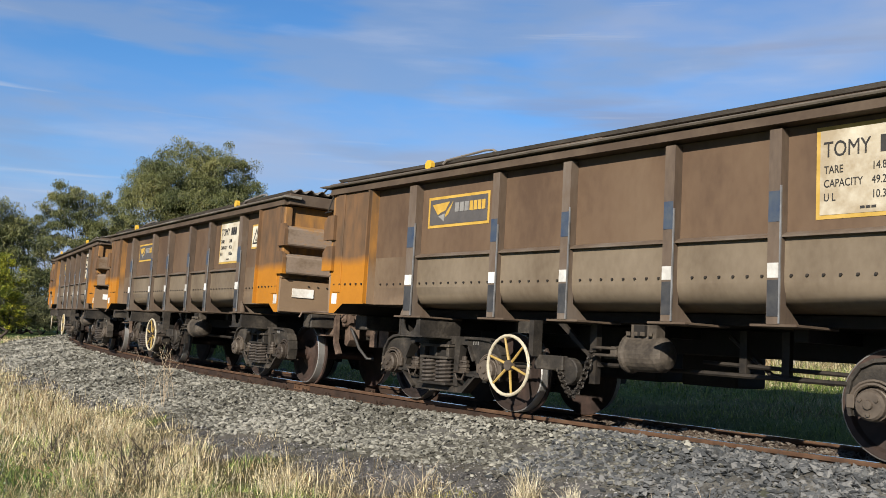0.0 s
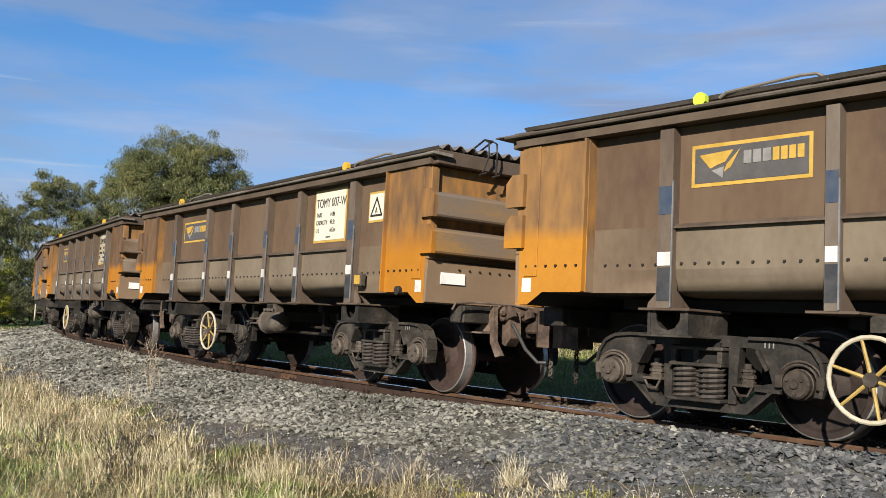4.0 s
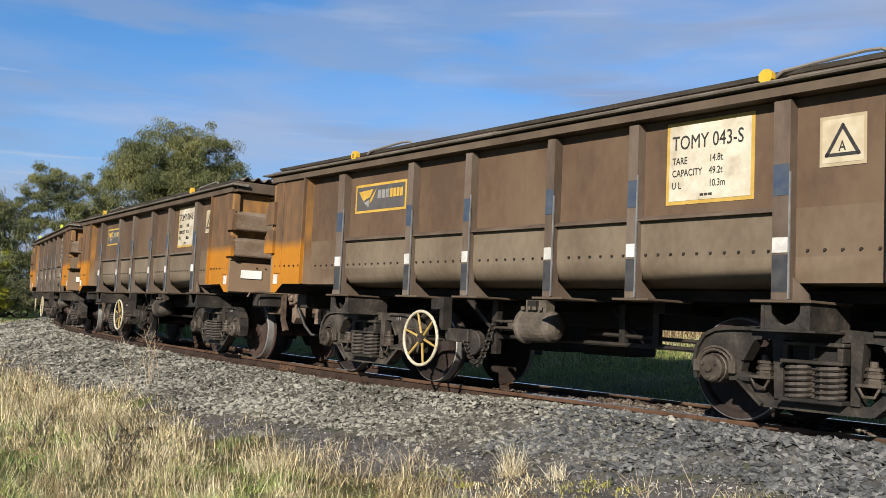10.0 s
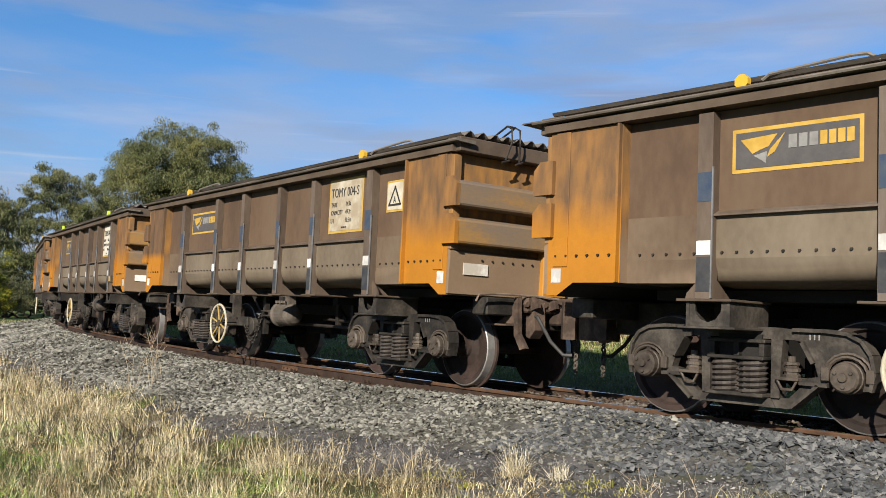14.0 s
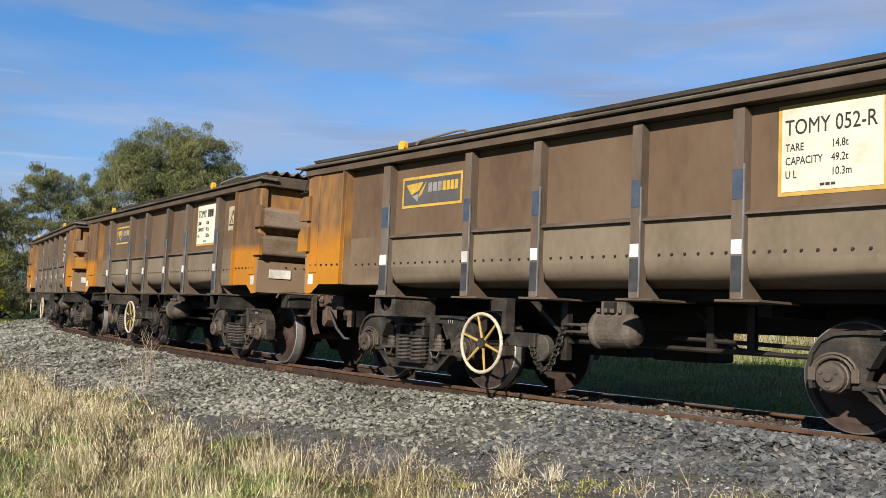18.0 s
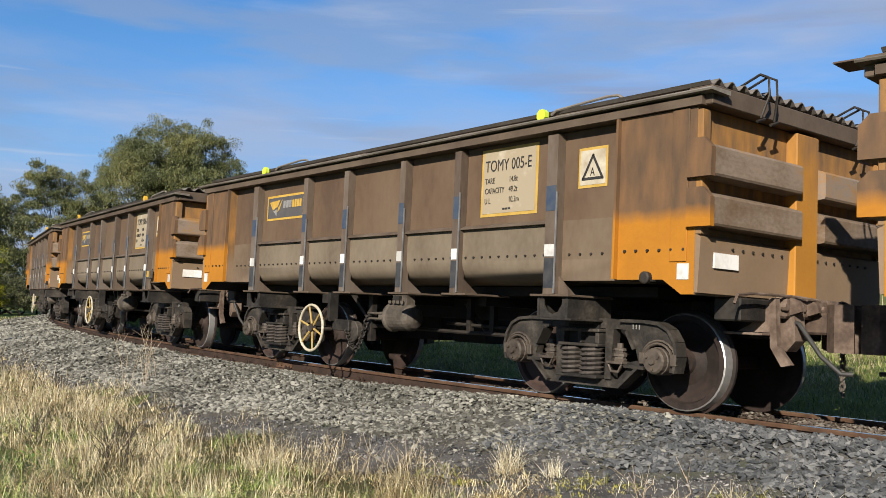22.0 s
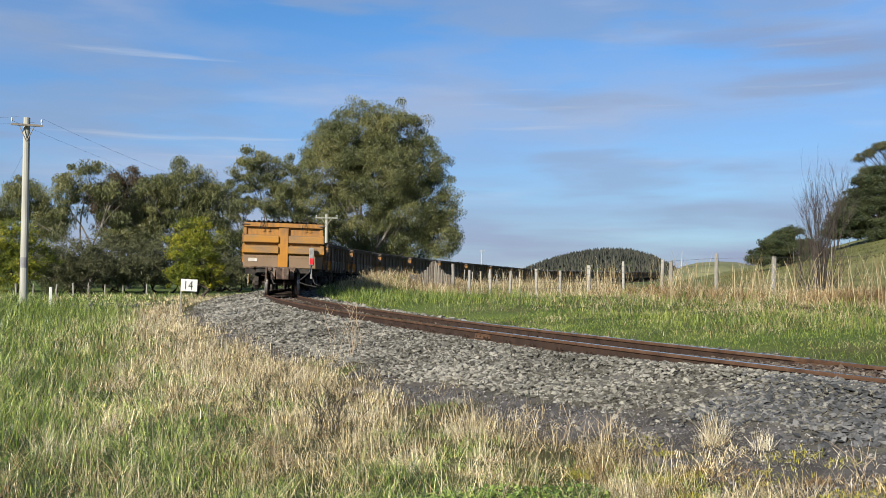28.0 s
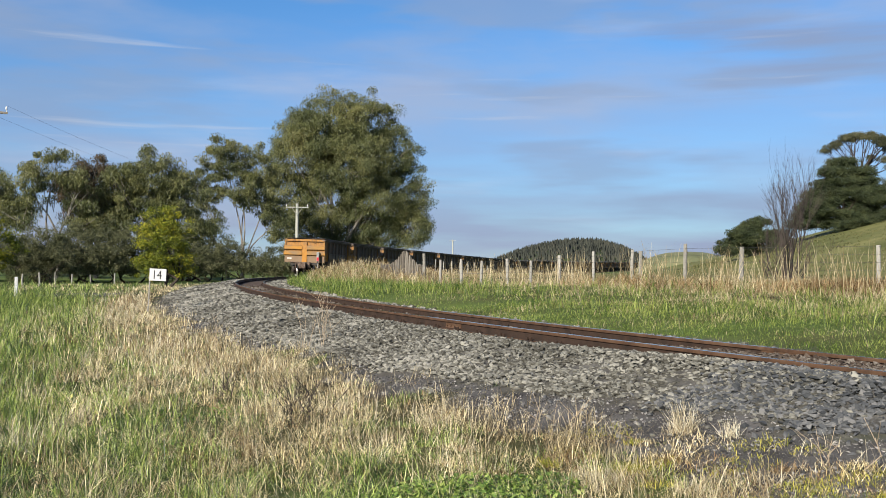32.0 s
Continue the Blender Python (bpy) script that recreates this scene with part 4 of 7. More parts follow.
    box(bm, 1.17, 1.36, 1.06, 1.18, 0.84, 0.955)
    part("stand_head", bm, BOGIE, brake)
    cx, cz, cr = 1.27, 0.52, 0.285
    bm = B()
    tube(bm, [(cx + cr * math.cos(k / 28 * math.tau), 1.38, cz + cr * math.sin(k / 28 * math.tau)) for k in range(29)], 0.017, 8)
    part("hand_wheel_rim", bm, HANDRIM, brake, "cream painted wheel rim")
    for k in range(6):
        a = k / 6 * math.tau + 0.3
        bm = B()
        tube(bm, [(cx + 0.04 * math.cos(a), 1.36, cz + 0.04 * math.sin(a)), (cx + cr * math.cos(a), 1.38, cz + cr * math.sin(a))], 0.015, 6, 0.75)
        part("spoke", bm, SPOKE, brake, "yellow painted spoke")
    bm = B()
    lathe(bm, [(1.08, 0.03), (1.34, 0.03), (1.34, 0.055), (1.39, 0.05)], "y", (cx, 0, cz), 12)
    part("hub", bm, CAP, brake)
    bm = B()
    chain(bm, [(0.84 - 0.36 * t, 1.12 - 0.08 * t, 0.52 - 0.50 * math.sin(math.pi * min(1, t * 1.08)) * (0.62 + 0.0 * t) + 0.18 * t) for t in np.linspace(0, 1, 22)])
    part("brake_chain", bm, IRON, brake, "hanging steel chain")
    bm = B()
    box(bm, 0.22, 0.52, 1.00, 1.05, 0.66, 0.685, 0.006)
    box(bm, 0.22, 0.52, 1.00, 1.05, 0.725, 0.75, 0.006)
    box(bm, 0.22, 0.30, 0.95, 1.04, 0.655, 0.755, 0.01)
    part("slack_adjuster", bm, CAST, w)
    bm = B()
    box(bm, -1.35 + 1.45, -1.35 + 1.75, 0.985, 0.995, 0.64, 0.665)
    part("tag_plate", bm, CAST, w)
    sets = []
    for x in (2.835, -2.965):
        sets += build_bogie(w, x, "grimy bogie bolster with shade painted in")[1]
    return w


# ---- ground ----
def spaced(a, b, step, far, grow=1.16):
    mid = list(np.arange(a, b + 1e-6, step))
    up, v, d = [], b, step
    while v < far:
        d *= grow
        v += d
        up.append(v)
    down, v, d = [], a, step
    while v > -far:
        d *= grow
        v -= d
        down.append(v)
    return np.array(down[::-1] + mid + up)


def zones(x, y):
    """How much of the ground is crushed stone, fine gravel, and how dry the rest is, at points of the plan."""
    s, d, _ = to_track(x, y)
    n1, n2 = waves(x, y, 1.6, 21), waves(x, y, 5.0, 22)
    edge = np.interp(s, [-5, 3, 8, 13, 45, 60, 90], [1.7, 1.8, 2.1, 2.85, 3.1, 2.6, 2.2]) + 0.15 * n1
    stone = np.where(d > 0, d < edge, d > -1.55 + 0.12 * n1)
    grit_edge = np.interp(s, [-5, 3, 6, 7, 8, 11, 14, 40, 60], [4.6, 4.3, 3.75, 3.4, 3.0, 3.1, 3.2, 3.3, 2.8]) + 0.28 * n1 + 0.2 * n2
    grit = (d > 0) & (d < grit_edge) & ~stone
    dry = np.clip(np.interp(d, [-60, -19, -17, -11, -7.5, -4, -2.5, 0, 3, 4.2, 5.0, 6.2, 7.8, 14, 40], [0.2, 0.25, 0.5, 0.6, 0.55, 0.3, 0.15, 0.4, 0.9, 0.72, 0.52, 0.27, 0.08, 0.08, 0.2]) + 0.22 * n2 + 0.12 * n1, 0, 1)
    return s, d, stone, grit, dry


def ground_material():
    m = bpy.data.materials.new("soil gravel and turf")
    m.use_nodes = True
    n, l = m.node_tree.nodes, m.node_tree.links
    b = n["Principled BSDF"]
    b.inputs["Roughness"].default_value, b.inputs["Specular IOR Level"].default_value = 0.95, 0.15
    co = n.new("ShaderNodeTexCoord")

    def mottled(scale, low, high, fine):
        t, t2, r, a = (n.new("ShaderNode" + k) for k in ("TexNoise", "TexNoise", "ValToRGB", "Math"))
        t.inputs["Scale"].default_value, t.inputs["Detail"].default_value = scale, 8
        t2.inputs["Scale"].default_value, t2.inputs["Detail"].default_value = fine, 3
        l.new(co.outputs["Object"], t.inputs["Vector"])
        l.new(co.outputs["Object"], t2.inputs["Vector"])
        a.operation, a.inputs[1].default_value = "MULTIPLY_ADD", 0.5
        l.new(t2.outputs["Fac"], a.inputs[0])
        l.new(t.outputs["Fac"], a.inputs[2])
        r.color_ramp.elements[0].position, r.color_ramp.elements[1].position = 0.5, 1.0
        r.color_ramp.elements[0].color, r.color_ramp.elements[1].color = (*low, 1), (*high, 1)
        l.new(a.outputs[0], r.inputs["Fac"])
        return r.outputs["Color"], t2

    green, _ = mottled(0.25, (0.040, 0.068, 0.011), (0.115, 0.15, 0.034), 9)
    # Dry ground kept dark: the shade between tufts is put into its colour.
    straw, _ = mottled(0.8, (0.022, 0.017, 0.009), (0.10, 0.074, 0.038), 25)
    grit, fine = mottled(2.0, (0.028, 0.026, 0.025), (0.115, 0.108, 0.10), 90)
    stone, _ = mottled(6.0, (0.034, 0.032, 0.028), (0.13, 0.122, 0.106), 40)
    rust, _ = mottled(4.0, (0.04, 0.025, 0.017), (0.12, 0.078, 0.055), 40)

    def layer(under, over, name):
        a, x = n.new("ShaderNodeAttribute"), n.new("ShaderNodeMixRGB")
        a.attribute_name = name
        l.new(a.outputs["Fac"], x.inputs["Fac"])
        l.new(under, x.inputs["Color1"])
        l.new(over, x.inputs["Color2"])
        return x.outputs["Color"]

    pasture, _ = mottled(0.09, (0.070, 0.082, 0.021), (0.185, 0.178, 0.066), 0.9)
    green = layer(green, pasture, "pasture")
    c = layer(layer(layer(layer(green, straw, "dry"), grit, "grit"), stone, "stone"), rust, "rusty")
    l.new(c, b.inputs["Base Color"])
    bp = n.new("ShaderNodeBump")
    bp.inputs["Strength"].default_value, bp.inputs["Distance"].default_value = 0.6, 0.02
    l.new(fine.outputs["Fac"], bp.inputs["Height"])
    l.new(bp.outputs["Normal"], b.inputs["Normal"])
    return m


gx, gy = spaced(-30, 16, 0.3, 3200), spaced(1, 62, 0.3, 3200, 1.12)
GX, GY = np.meshgrid(gx, gy)
fx, fy = GX.ravel(), GY.ravel()
gz = level(fx, fy)
gs, gd, gstone, ggrit, gdry = zones(fx, fy)
nx, ny = len(gx), len(gy)
idx = (np.arange(ny - 1)[:, None] * nx + np.arange(nx - 1)[None]).ravel()
me = bpy.data.meshes.new("ground")
me.from_pydata(np.stack([fx, fy, gz], 1).tolist(), [], np.stack([idx, idx + 1, idx + nx + 1, idx + nx], 1).tolist())
near_line = (np.abs(gd) < 6) & (gs > -100) & (gs < 300)
for name, values in (("stone", gstone & near_line), ("grit", ggrit & near_line), ("dry", np.where(np.hypot(fx, fy) > 70, gdry * 0.35, gdry)), ("rusty", (np.abs(gd) < 0.95) * 0.75), ("pasture", np.clip((-gd - 14) / 6, 0, 1))):
    me.attributes.new(name, "FLOAT", "POINT").data.foreach_set("value", values.astype(np.float32))
me.shade_smooth()
tagged(mesh_part("ground", me, ground_material()), "grassy ground with a gravel bed beside the line", "ground", kind="structure")


# ---- track ----
def swept(points_of, outline, s_values, lat):
    """A rail: an outline of (side, height) carried along the track."""
    vs, fs, mats = [], [], []
    n = len(outline)
    for s in s_values:
        h = heading(s)
        base = on_track(s, lat)
        for a, z in outline:
            vs.append((base[0] - math.sin(h) * a, base[1] + math.cos(h) * a, base[2] + z + (lat - 0.565) * CANT))
    for i in range(len(s_values) - 1):
        for k in range(n):
            fs.append((i * n + k, i * n + (k + 1) % n, (i + 1) * n + (k + 1) % n, (i + 1) * n + k))
            mats.append(1 if k == 0 else 2 if k in (5, 6, 12, 13) else 0)
    return vs, fs, mats


RAIL = [(-0.025, 0.0), (0.025, 0.0), (0.032, -0.004), (0.034, -0.012), (0.032, -0.036), (0.010, -0.045), (0.008, -0.118), (0.060, -0.133), (0.060, -0.142), (-0.060, -0.142), (-0.060, -0.133), (-0.008, -0.118), (-0.010, -0.045), (-0.032, -0.036), (-0.034, -0.012), (-0.032, -0.004)]
track = tagged(new("railway_track"), "rusty curved single railway track on old sleepers", "railway track", kind="structure")
s_rail = np.concatenate([np.arange(-60, 120, 0.75), np.arange(120, 380, 4)])
for lat in (0.565, -0.565):
    vs, fs, mats = swept(on_track, RAIL, s_rail, lat)
    me = bpy.data.meshes.new("rail")
    me.from_pydata(vs, [], fs)
    me.materials.append(RAILSIDE)
    me.materials.append(RAILTOP)
    me.materials.append(RAILWEB)
    me.polygons.foreach_set("material_index", mats)
    mesh_part("rail", me, None, track, "rusty steel rail with a worn head")
bm = B()
box(bm, -0.115, 0.115, -1.07, 1.07, -0.29, -0.150, 0.012)
sleeper_mesh = bpy.data.meshes.new("sleeper")
bm.to_mesh(sleeper_mesh)
bm.free()
sleeper_mesh.materials.append(SLEEPER)
bm = B()
for lat in (0.565, -0.565):
    for q in (-1, 1):
        box(bm, -0.09, 0.09, lat + q * 0.105 - 0.045, lat + q * 0.105 + 0.045, -0.155, -0.133, 0.004)
        for a in (-0.045, 0.045):
            box(bm, a - 0.014, a + 0.014, lat + q * 0.082 - 0.018, lat + q * 0.082 + 0.018, -0.135, -0.088, 0.004)
plate_mesh = bpy.data.meshes.new("fastening")
bm.to_mesh(plate_mesh)
bm.free()
# The dark web colour on clips and plates stands for the clips' shadows.
plate_mesh.materials.append(RAILWEB)
rng = random.Random(5)
for i, s in enumerate(np.arange(-14, 96, 0.66)):
    c = on_track(s)
    m = pose(c[0], c[1], c[2] - 0.565 * CANT, math.degrees(CANT), 0, math.degrees(heading(s)) + rng.uniform(-1.2, 1.2))
    sl = new("sleeper", sleeper_mesh)
    sl.parent, sl.matrix_basis = track, m
    fa = new("fastening", plate_mesh)
    fa.parent, fa.matrix_basis = track, pose(c[0], c[1], c[2] - 0.565 * CANT, math.degrees(CANT), 0, math.degrees(heading(s)))
# a joint with its bolted plate in each rail
for lat, s in ((0.565, 14.6), (-0.565, 9.4)):
    c = on_track(s, lat)
    bm = B()
    for q in (-1, 1):
        prism(bm, [(q * 0.010, -0.05), (q * 0.028, -0.055), (q * 0.020, -0.085), (q * 0.034, -0.122), (q * 0.010, -0.118)], "x", -0.24, 0.24)
        for x in (-0.18, -0.06, 0.06, 0.18):
            lathe(bm, [(q * 0.02, 0.014), (q * 0.045, 0.014)], "y", (x, 0, -0.085), 6)
    j = part("joint_bar", bm, RAILSIDE, track, "bolted rail joint bar")
    j.matrix_basis = pose(*c, 0, 0, math.degrees(heading(s)))


# ---- the train ----
LAST = [(0.0, -208.37), (4.0, -170.77), (9.0, -123.78), (13.0, -87.30), (19.0, -34.79), (23.0, -0.94), (25.0, 15.60), (26.0, 24.18), (29.0, 47.75), (32.0, 71.35)]


def last_at(t):
    """How far along the track the last wagon's middle is at t seconds: a smooth curve through the known places."""
    ts, ss = [a for a, _ in LAST], [b for _, b in LAST]
    v = [(ss[min(i + 1, len(ts) - 1)] - ss[max(i - 1, 0)]) / (ts[min(i + 1, len(ts) - 1)] - ts[max(i - 1, 0)]) for i in range(len(ts))]
    i = max(0, min(len(ts) - 2, sum(a <= t for a in ts) - 1))
    h = ts[i + 1] - ts[i]
    u = (t - ts[i]) / h
    return ((1 + 2 * u) * (1 - u) ** 2 * ss[i] + u * (1 - u) ** 2 * h * v[i] + u * u * (3 - 2 * u) * ss[i + 1] + u * u * (u - 1) * h * v[i + 1])


def wagon_pose(s):
    a, b = on_track(s - 2.9), on_track(s + 2.9)
    c, d = (a + b) / 2, b - a
    c = c - np.array([0, 0, 0.565 * CANT])
    return Matrix.Translation(c) @ Euler((CANT, -math.atan2(d[2], math.hypot(d[0], d[1])), math.atan2(d[1], d[0]))).to_matrix().to_4x4()


NUMBERS = {0: "009-S", 1: "040-Y", 2: "005-E", 3: "006-N", 4: "051-X", 5: "052-R", 8: "003-J", 9: "004-S", 10: "047-X", 11: "048-R", 12: "043-S", 13: "044-E", 14: "027-P", 15: "028-B", 17: "026-G", 18: "007-W", 19: "008-X"}
LEAD_TAN, TRAIL_TAN = (17, 0), (1, 0)
LEAD_RUST, TRAIL_RUST = (19, 10, 8, 7, 5), (10, 12, 7, 9, 18)
DIRTY_BOARD = (14, 15, 16)
BLOCK_FIGURES = {18: "8", 14: "13", 13: "9", 12: "15", 11: "10", 20: "25", 3: "30", 0: "6"}
text_cache = {}


def words(text, height, x, z, parent, mat=LETTER, y=SHELL + 0.010):
    key = (text, height)
    if key not in text_cache:
        text_cache[key] = lettering(text, height)
        text_cache[key].materials.append(mat)
    ob = new("lettering", text_cache[key])
    ob.parent, ob.location = parent, (x, y, z)
    return ob


def bars(count, x, z, width, height, parent, mat=LETTER, y=SHELL + 0.010):
    bm = B()
    for k in range(count):
        box(bm, x - (k + 0.8) * width / count, x - k * width / count, y - 0.001, y + 0.001, z, z + height)
    return part("worn_lettering", bm, mat, parent)


def dress(w, i):
    """What sets one wagon apart: its boards, badge and number blocks."""
    rnd = random.Random(100 + i)
    y = SHELL
    bm = B()
    box(bm, -2.64, -1.83, y + 0.002, y + 0.004, 1.755, 2.43)
    edge = part("board_border", bm, BOARDEDGE, w, "yellow painted border")
    bm = B()
    box(bm, -2.61, -1.86, y + 0.0045, y + 0.007, 1.785, 2.40)
    board = part("number_board", bm, TRISIGN if i in DIRTY_BOARD else BOARD, w, "cream number board with black lettering")
    if NUMBERS.get(i):
        words("TOMY " + NUMBERS[i], 0.118, -1.885, 2.205, board)
    else:
        words("TOMY", 0.118, -1.885, 2.205, board)
        bars(3, -2.30, 2.20, 0.24, 0.12, board)
    words("TARE", 0.058, -1.89, 2.085, board)
    words("CAPACITY", 0.058, -1.89, 1.985, board)
    words("U L", 0.058, -1.89, 1.885, board)
    words("14.8t", 0.058, -2.24, 2.085, board)
    words("49.2t", 0.058, -2.24, 1.985, board)
    words("10.3m", 0.058, -2.24, 1.885, board)
    bars(3, -2.16, 1.815, 0.12, 0.018, board)
    faded = i in (12, 13, 16, 21, 6)
    bm = B()
    box(bm, -3.50, -3.16, y + 0.002, y + 0.005, 1.94, 2.30)
    rim = part("warning_border", bm, TRISIGN if faded else BOARDEDGE, w, "faded border of the warning board")
    bm = B()
    box(bm, -3.48, -3.18, y + 0.0055, y + 0.0075, 1.965, 2.275)
    tri = part("warning_board", bm, TRISIGN if faded else BOARD, w, "small board with a lettered triangle")
    bm = B()
    for a, b in (((-3.215, 2.02), (-3.445, 2.02)), ((-3.445, 2.02), (-3.33, 2.225)), ((-3.33, 2.225), (-3.215, 2.02))):
        d = Vector((b[0] - a[0], b[1] - a[1])).normalized()
        q = Vector((-d.y, d.x)) * 0.0125
        bm.faces.new([bm.verts.new((p[0] + k * q.x - d.x * m * 0.012, y + 0.0095, p[1] + k * q.y - d.y * m * 0.012)) for p, k, m in ((a, 1, 1), (b, 1, -1), (b, -1, -1), (a, -1, 1))])
    bmesh.ops.recalc_face_normals(bm, faces=bm.faces)
    part("triangle_mark", bm, LETTER, tri)
    words("A", 0.075, -3.302, 2.045, tri)
    if i in (10, 18, 3):
        bm = B()
        box(bm, -3.22, -3.06, SHELL + 0.03, SHELL + 0.10, 1.17, 1.32, 0.01)
        lamp = part("lamp_bracket", bm, CAST, w, "dusty lamp bracket")
        bm = B()
        box(bm, -3.20, -3.08, SHELL + 0.10, SHELL + 0.107, 1.195, 1.30)
        part("lamp_face", bm, BADGEMARK, lamp, "yellow lamp bracket face")
    # badge: grey field, yellow border, a swept bird-like shape and pale bars
    bm = B()
    box(bm, 1.72, 2.73, y + 0.002, y + 0.004, 1.96, 2.30)
    part("badge_border", bm, BADGEMARK, w, "yellow border of the badge")
    bm = B()
    box(bm, 1.75, 2.70, y + 0.0045, y + 0.007, 1.99, 2.27)
    badge = part("badge", bm, BADGE, w, "grey badge with a yellow swoop")
    bm = B()
    prism(bm, [(2.66, 2.215), (2.36, 2.235), (2.43, 2.145), (2.50, 2.125), (2.56, 2.10)], "y", y + 0.0075, y + 0.009)
    prism(bm, [(2.42, 2.12), (2.30, 2.24), (2.38, 2.10), (2.44, 2.065)], "y", y + 0.0075, y + 0.009)
    part("badge_mark", bm, BADGEMARK, badge)
    bm = B()
    prism(bm, [(2.55, 2.085), (2.44, 2.11), (2.45, 2.02)], "y", y + 0.0075, y + 0.009)
    part("badge_mark", bm, BADGEGREY, badge)
    bars(3, 2.27, 2.115, 0.24, 0.10, badge, BADGEGREY)
    bars(4, 2.03, 2.115, 0.26, 0.10, badge, BADGEMARK)
    for o in w.children:
        kind = o.name.split(".")[0]
        if kind in ("board_border", "number_board", "warning_border", "warning_board", "badge_border", "badge"):
            o.location.z = -0.018
        if kind in ("end_section", "end_stiffener", "rib_cheek", "corner_angle"):
            lead = sum(c[0] for c in o.bound_box) > 0
            coat = ENDTAN if i in (LEAD_TAN if lead else TRAIL_TAN) else ENDRUST if i in (LEAD_RUST if lead else TRAIL_RUST) else END
            o.material_slots[0].link = "OBJECT"
            o.material_slots[0].material = coat
        elif kind == "end_rib" and i in (LEAD_TAN + LEAD_RUST if sum(c[0] for c in o.bound_box) > 0 else TRAIL_TAN + TRAIL_RUST):
            o.material_slots[0].link = "OBJECT"
            o.material_slots[0].material = ENDRIB
    if i == 0:
        for o in w.children:
            if o.name.split(".")[0] in ("end_rib", "end_post", "corner_strip", "end_chord"):
                o.material_slots[0].link = "OBJECT"
                o.material_slots[0].material = ENDRIB if o.name.startswith("end_rib") else ENDBRIGHT
            elif o.name.split(".")[0] == "end_section":
                o.material_slots[1].link = "OBJECT"
                o.material_slots[1].material = ENDBRIGHT
    if i in (0, 2, 4, 11, 12, 18, 19):
        bm = B()
        lathe(bm, [(0.002, 0.05), (0.045, 0.05), (0.052, 0.035)], "y", (-4.05, WIDE, 1.115), 14)
        box(bm, -4.12, -3.98, WIDE - 0.02, WIDE + 0.02, 1.085, 1.10)
        part("step_boss", bm, IRON, w)
    for x, lean in ((2.57, 0), (-2.82, 0)):
        bm = B()
        prism(bm, [(x + 0.058 * math.cos(k * math.tau / 8 + 0.39), 2.610 + 0.058 * math.sin(k * math.tau / 8 + 0.39)) for k in range(8)], "y", 1.44, 1.49)
        block = part("number_block", bm, LIME if i in (1, 10, 14, 17, 2) else MARKER, w, "small bright marker block")
        if x > 0 and i in BLOCK_FIGURES:
            words(BLOCK_FIGURES[i], 0.05, x + 0.018 * len(BLOCK_FIGURES[i]), 2.586, block, LETTER, 1.492)


first = build_wagon()
wagons = [first]
for i in range(1, 28):
    wagons.append(copy_thing(first, Matrix.Identity(4)))
for i, w in enumerate(wagons):
    dress(w, i)
# the last wagon carries the end-of-train unit
bm = B()
box(bm, -4.90, -4.78, -1.11, -0.93, 1.10, 1.74, 0.02)
box(bm, -4.82, -4.74, -1.05, -0.99, 0.62, 1.12)
tube(bm, [(-4.84, -1.02, 1.72), (-4.84, -1.02, 1.84)], 0.008, 6)
unit = part("end_of_train_unit", bm, material("grey unit housing", [(0.20, 0.20, 0.19), (0.34, 0.33, 0.31)], 8, 0.5), wagons[0], "grey end-of-train unit with a red lamp")
bm = B()
box(bm, -4.906, -4.90, -1.09, -0.95, 1.14, 1.36, 0.0)
part("lamp_lens", bm, RED, unit, "red lamp lens")
bm = B()
tube(bm, [(-4.82, -1.02, 1.10), (-4.86, -0.95, 0.85), (-4.95, -0.70, 0.62), (-5.05, -0.55, 0.50), (-5.10, -0.85, 0.40), (-5.10, -1.2, 0.34)], 0.022, 8)
tube(bm, [(-4.74, -1.05, 0.75), (-4.95, -1.15, 0.45), (-5.02, -1.32, 0.38)], 0.016, 6)
part("brake_hose", bm, RUBBER, unit, "hanging grey hose")


def motions():
    """The wagons roll along the curve, their wheels turn while they pass; a white pickup drives off behind the train."""
    drive_pickup()
    times = [k * 0.5 for k in range(65)]
    for i, w in enumerate(wagons):
        walk(w, [(t, wagon_pose(last_at(t) + 10.3 * i)) for t in times])
        seen = [t for t in np.arange(0, 32.001, 0.05) if -12 < last_at(t) + 10.3 * i < 45]
        ts = [k / 20 for k in range(641)]
        ts = [t for t in ts if seen and seen[0] - 0.001 <= t <= seen[-1] + 0.001]
        if not ts:
            continue
        for o in w.children_recursive:
            if o.name.startswith("wheelset"):
                base = o.location.copy()
                s0 = last_at(ts[0])
                rows = [(t, pose(*base, 0, math.degrees((last_at(t) - s0) / WHEEL_R), 0)) for t in ts]
                if ts[0] > 0:
                    rows.insert(0, (0.0, rows[0][1]))
                if ts[-1] < 32:
                    rows.append((32.0, rows[-1][1]))
                walk(o, rows)


# ---- crushed stone, grass ----
def fast_mesh(name, verts, faces):
    """A mesh from arrays: verts n x 3, faces m x k."""
    me = bpy.data.meshes.new(name)
    m, k = faces.shape
    me.vertices.add(len(verts))
    me.vertices.foreach_set("co", np.ascontiguousarray(verts, np.float32).ravel())
    me.loops.add(m * k)
    me.loops.foreach_set("vertex_index", np.ascontiguousarray(faces, np.int32).ravel())
    me.polygons.add(m)
    me.polygons.foreach_set("loop_start", np.arange(0, m * k, k, dtype=np.int32))
    me.update(calc_edges=True)
    me.shade_flat()
    return me


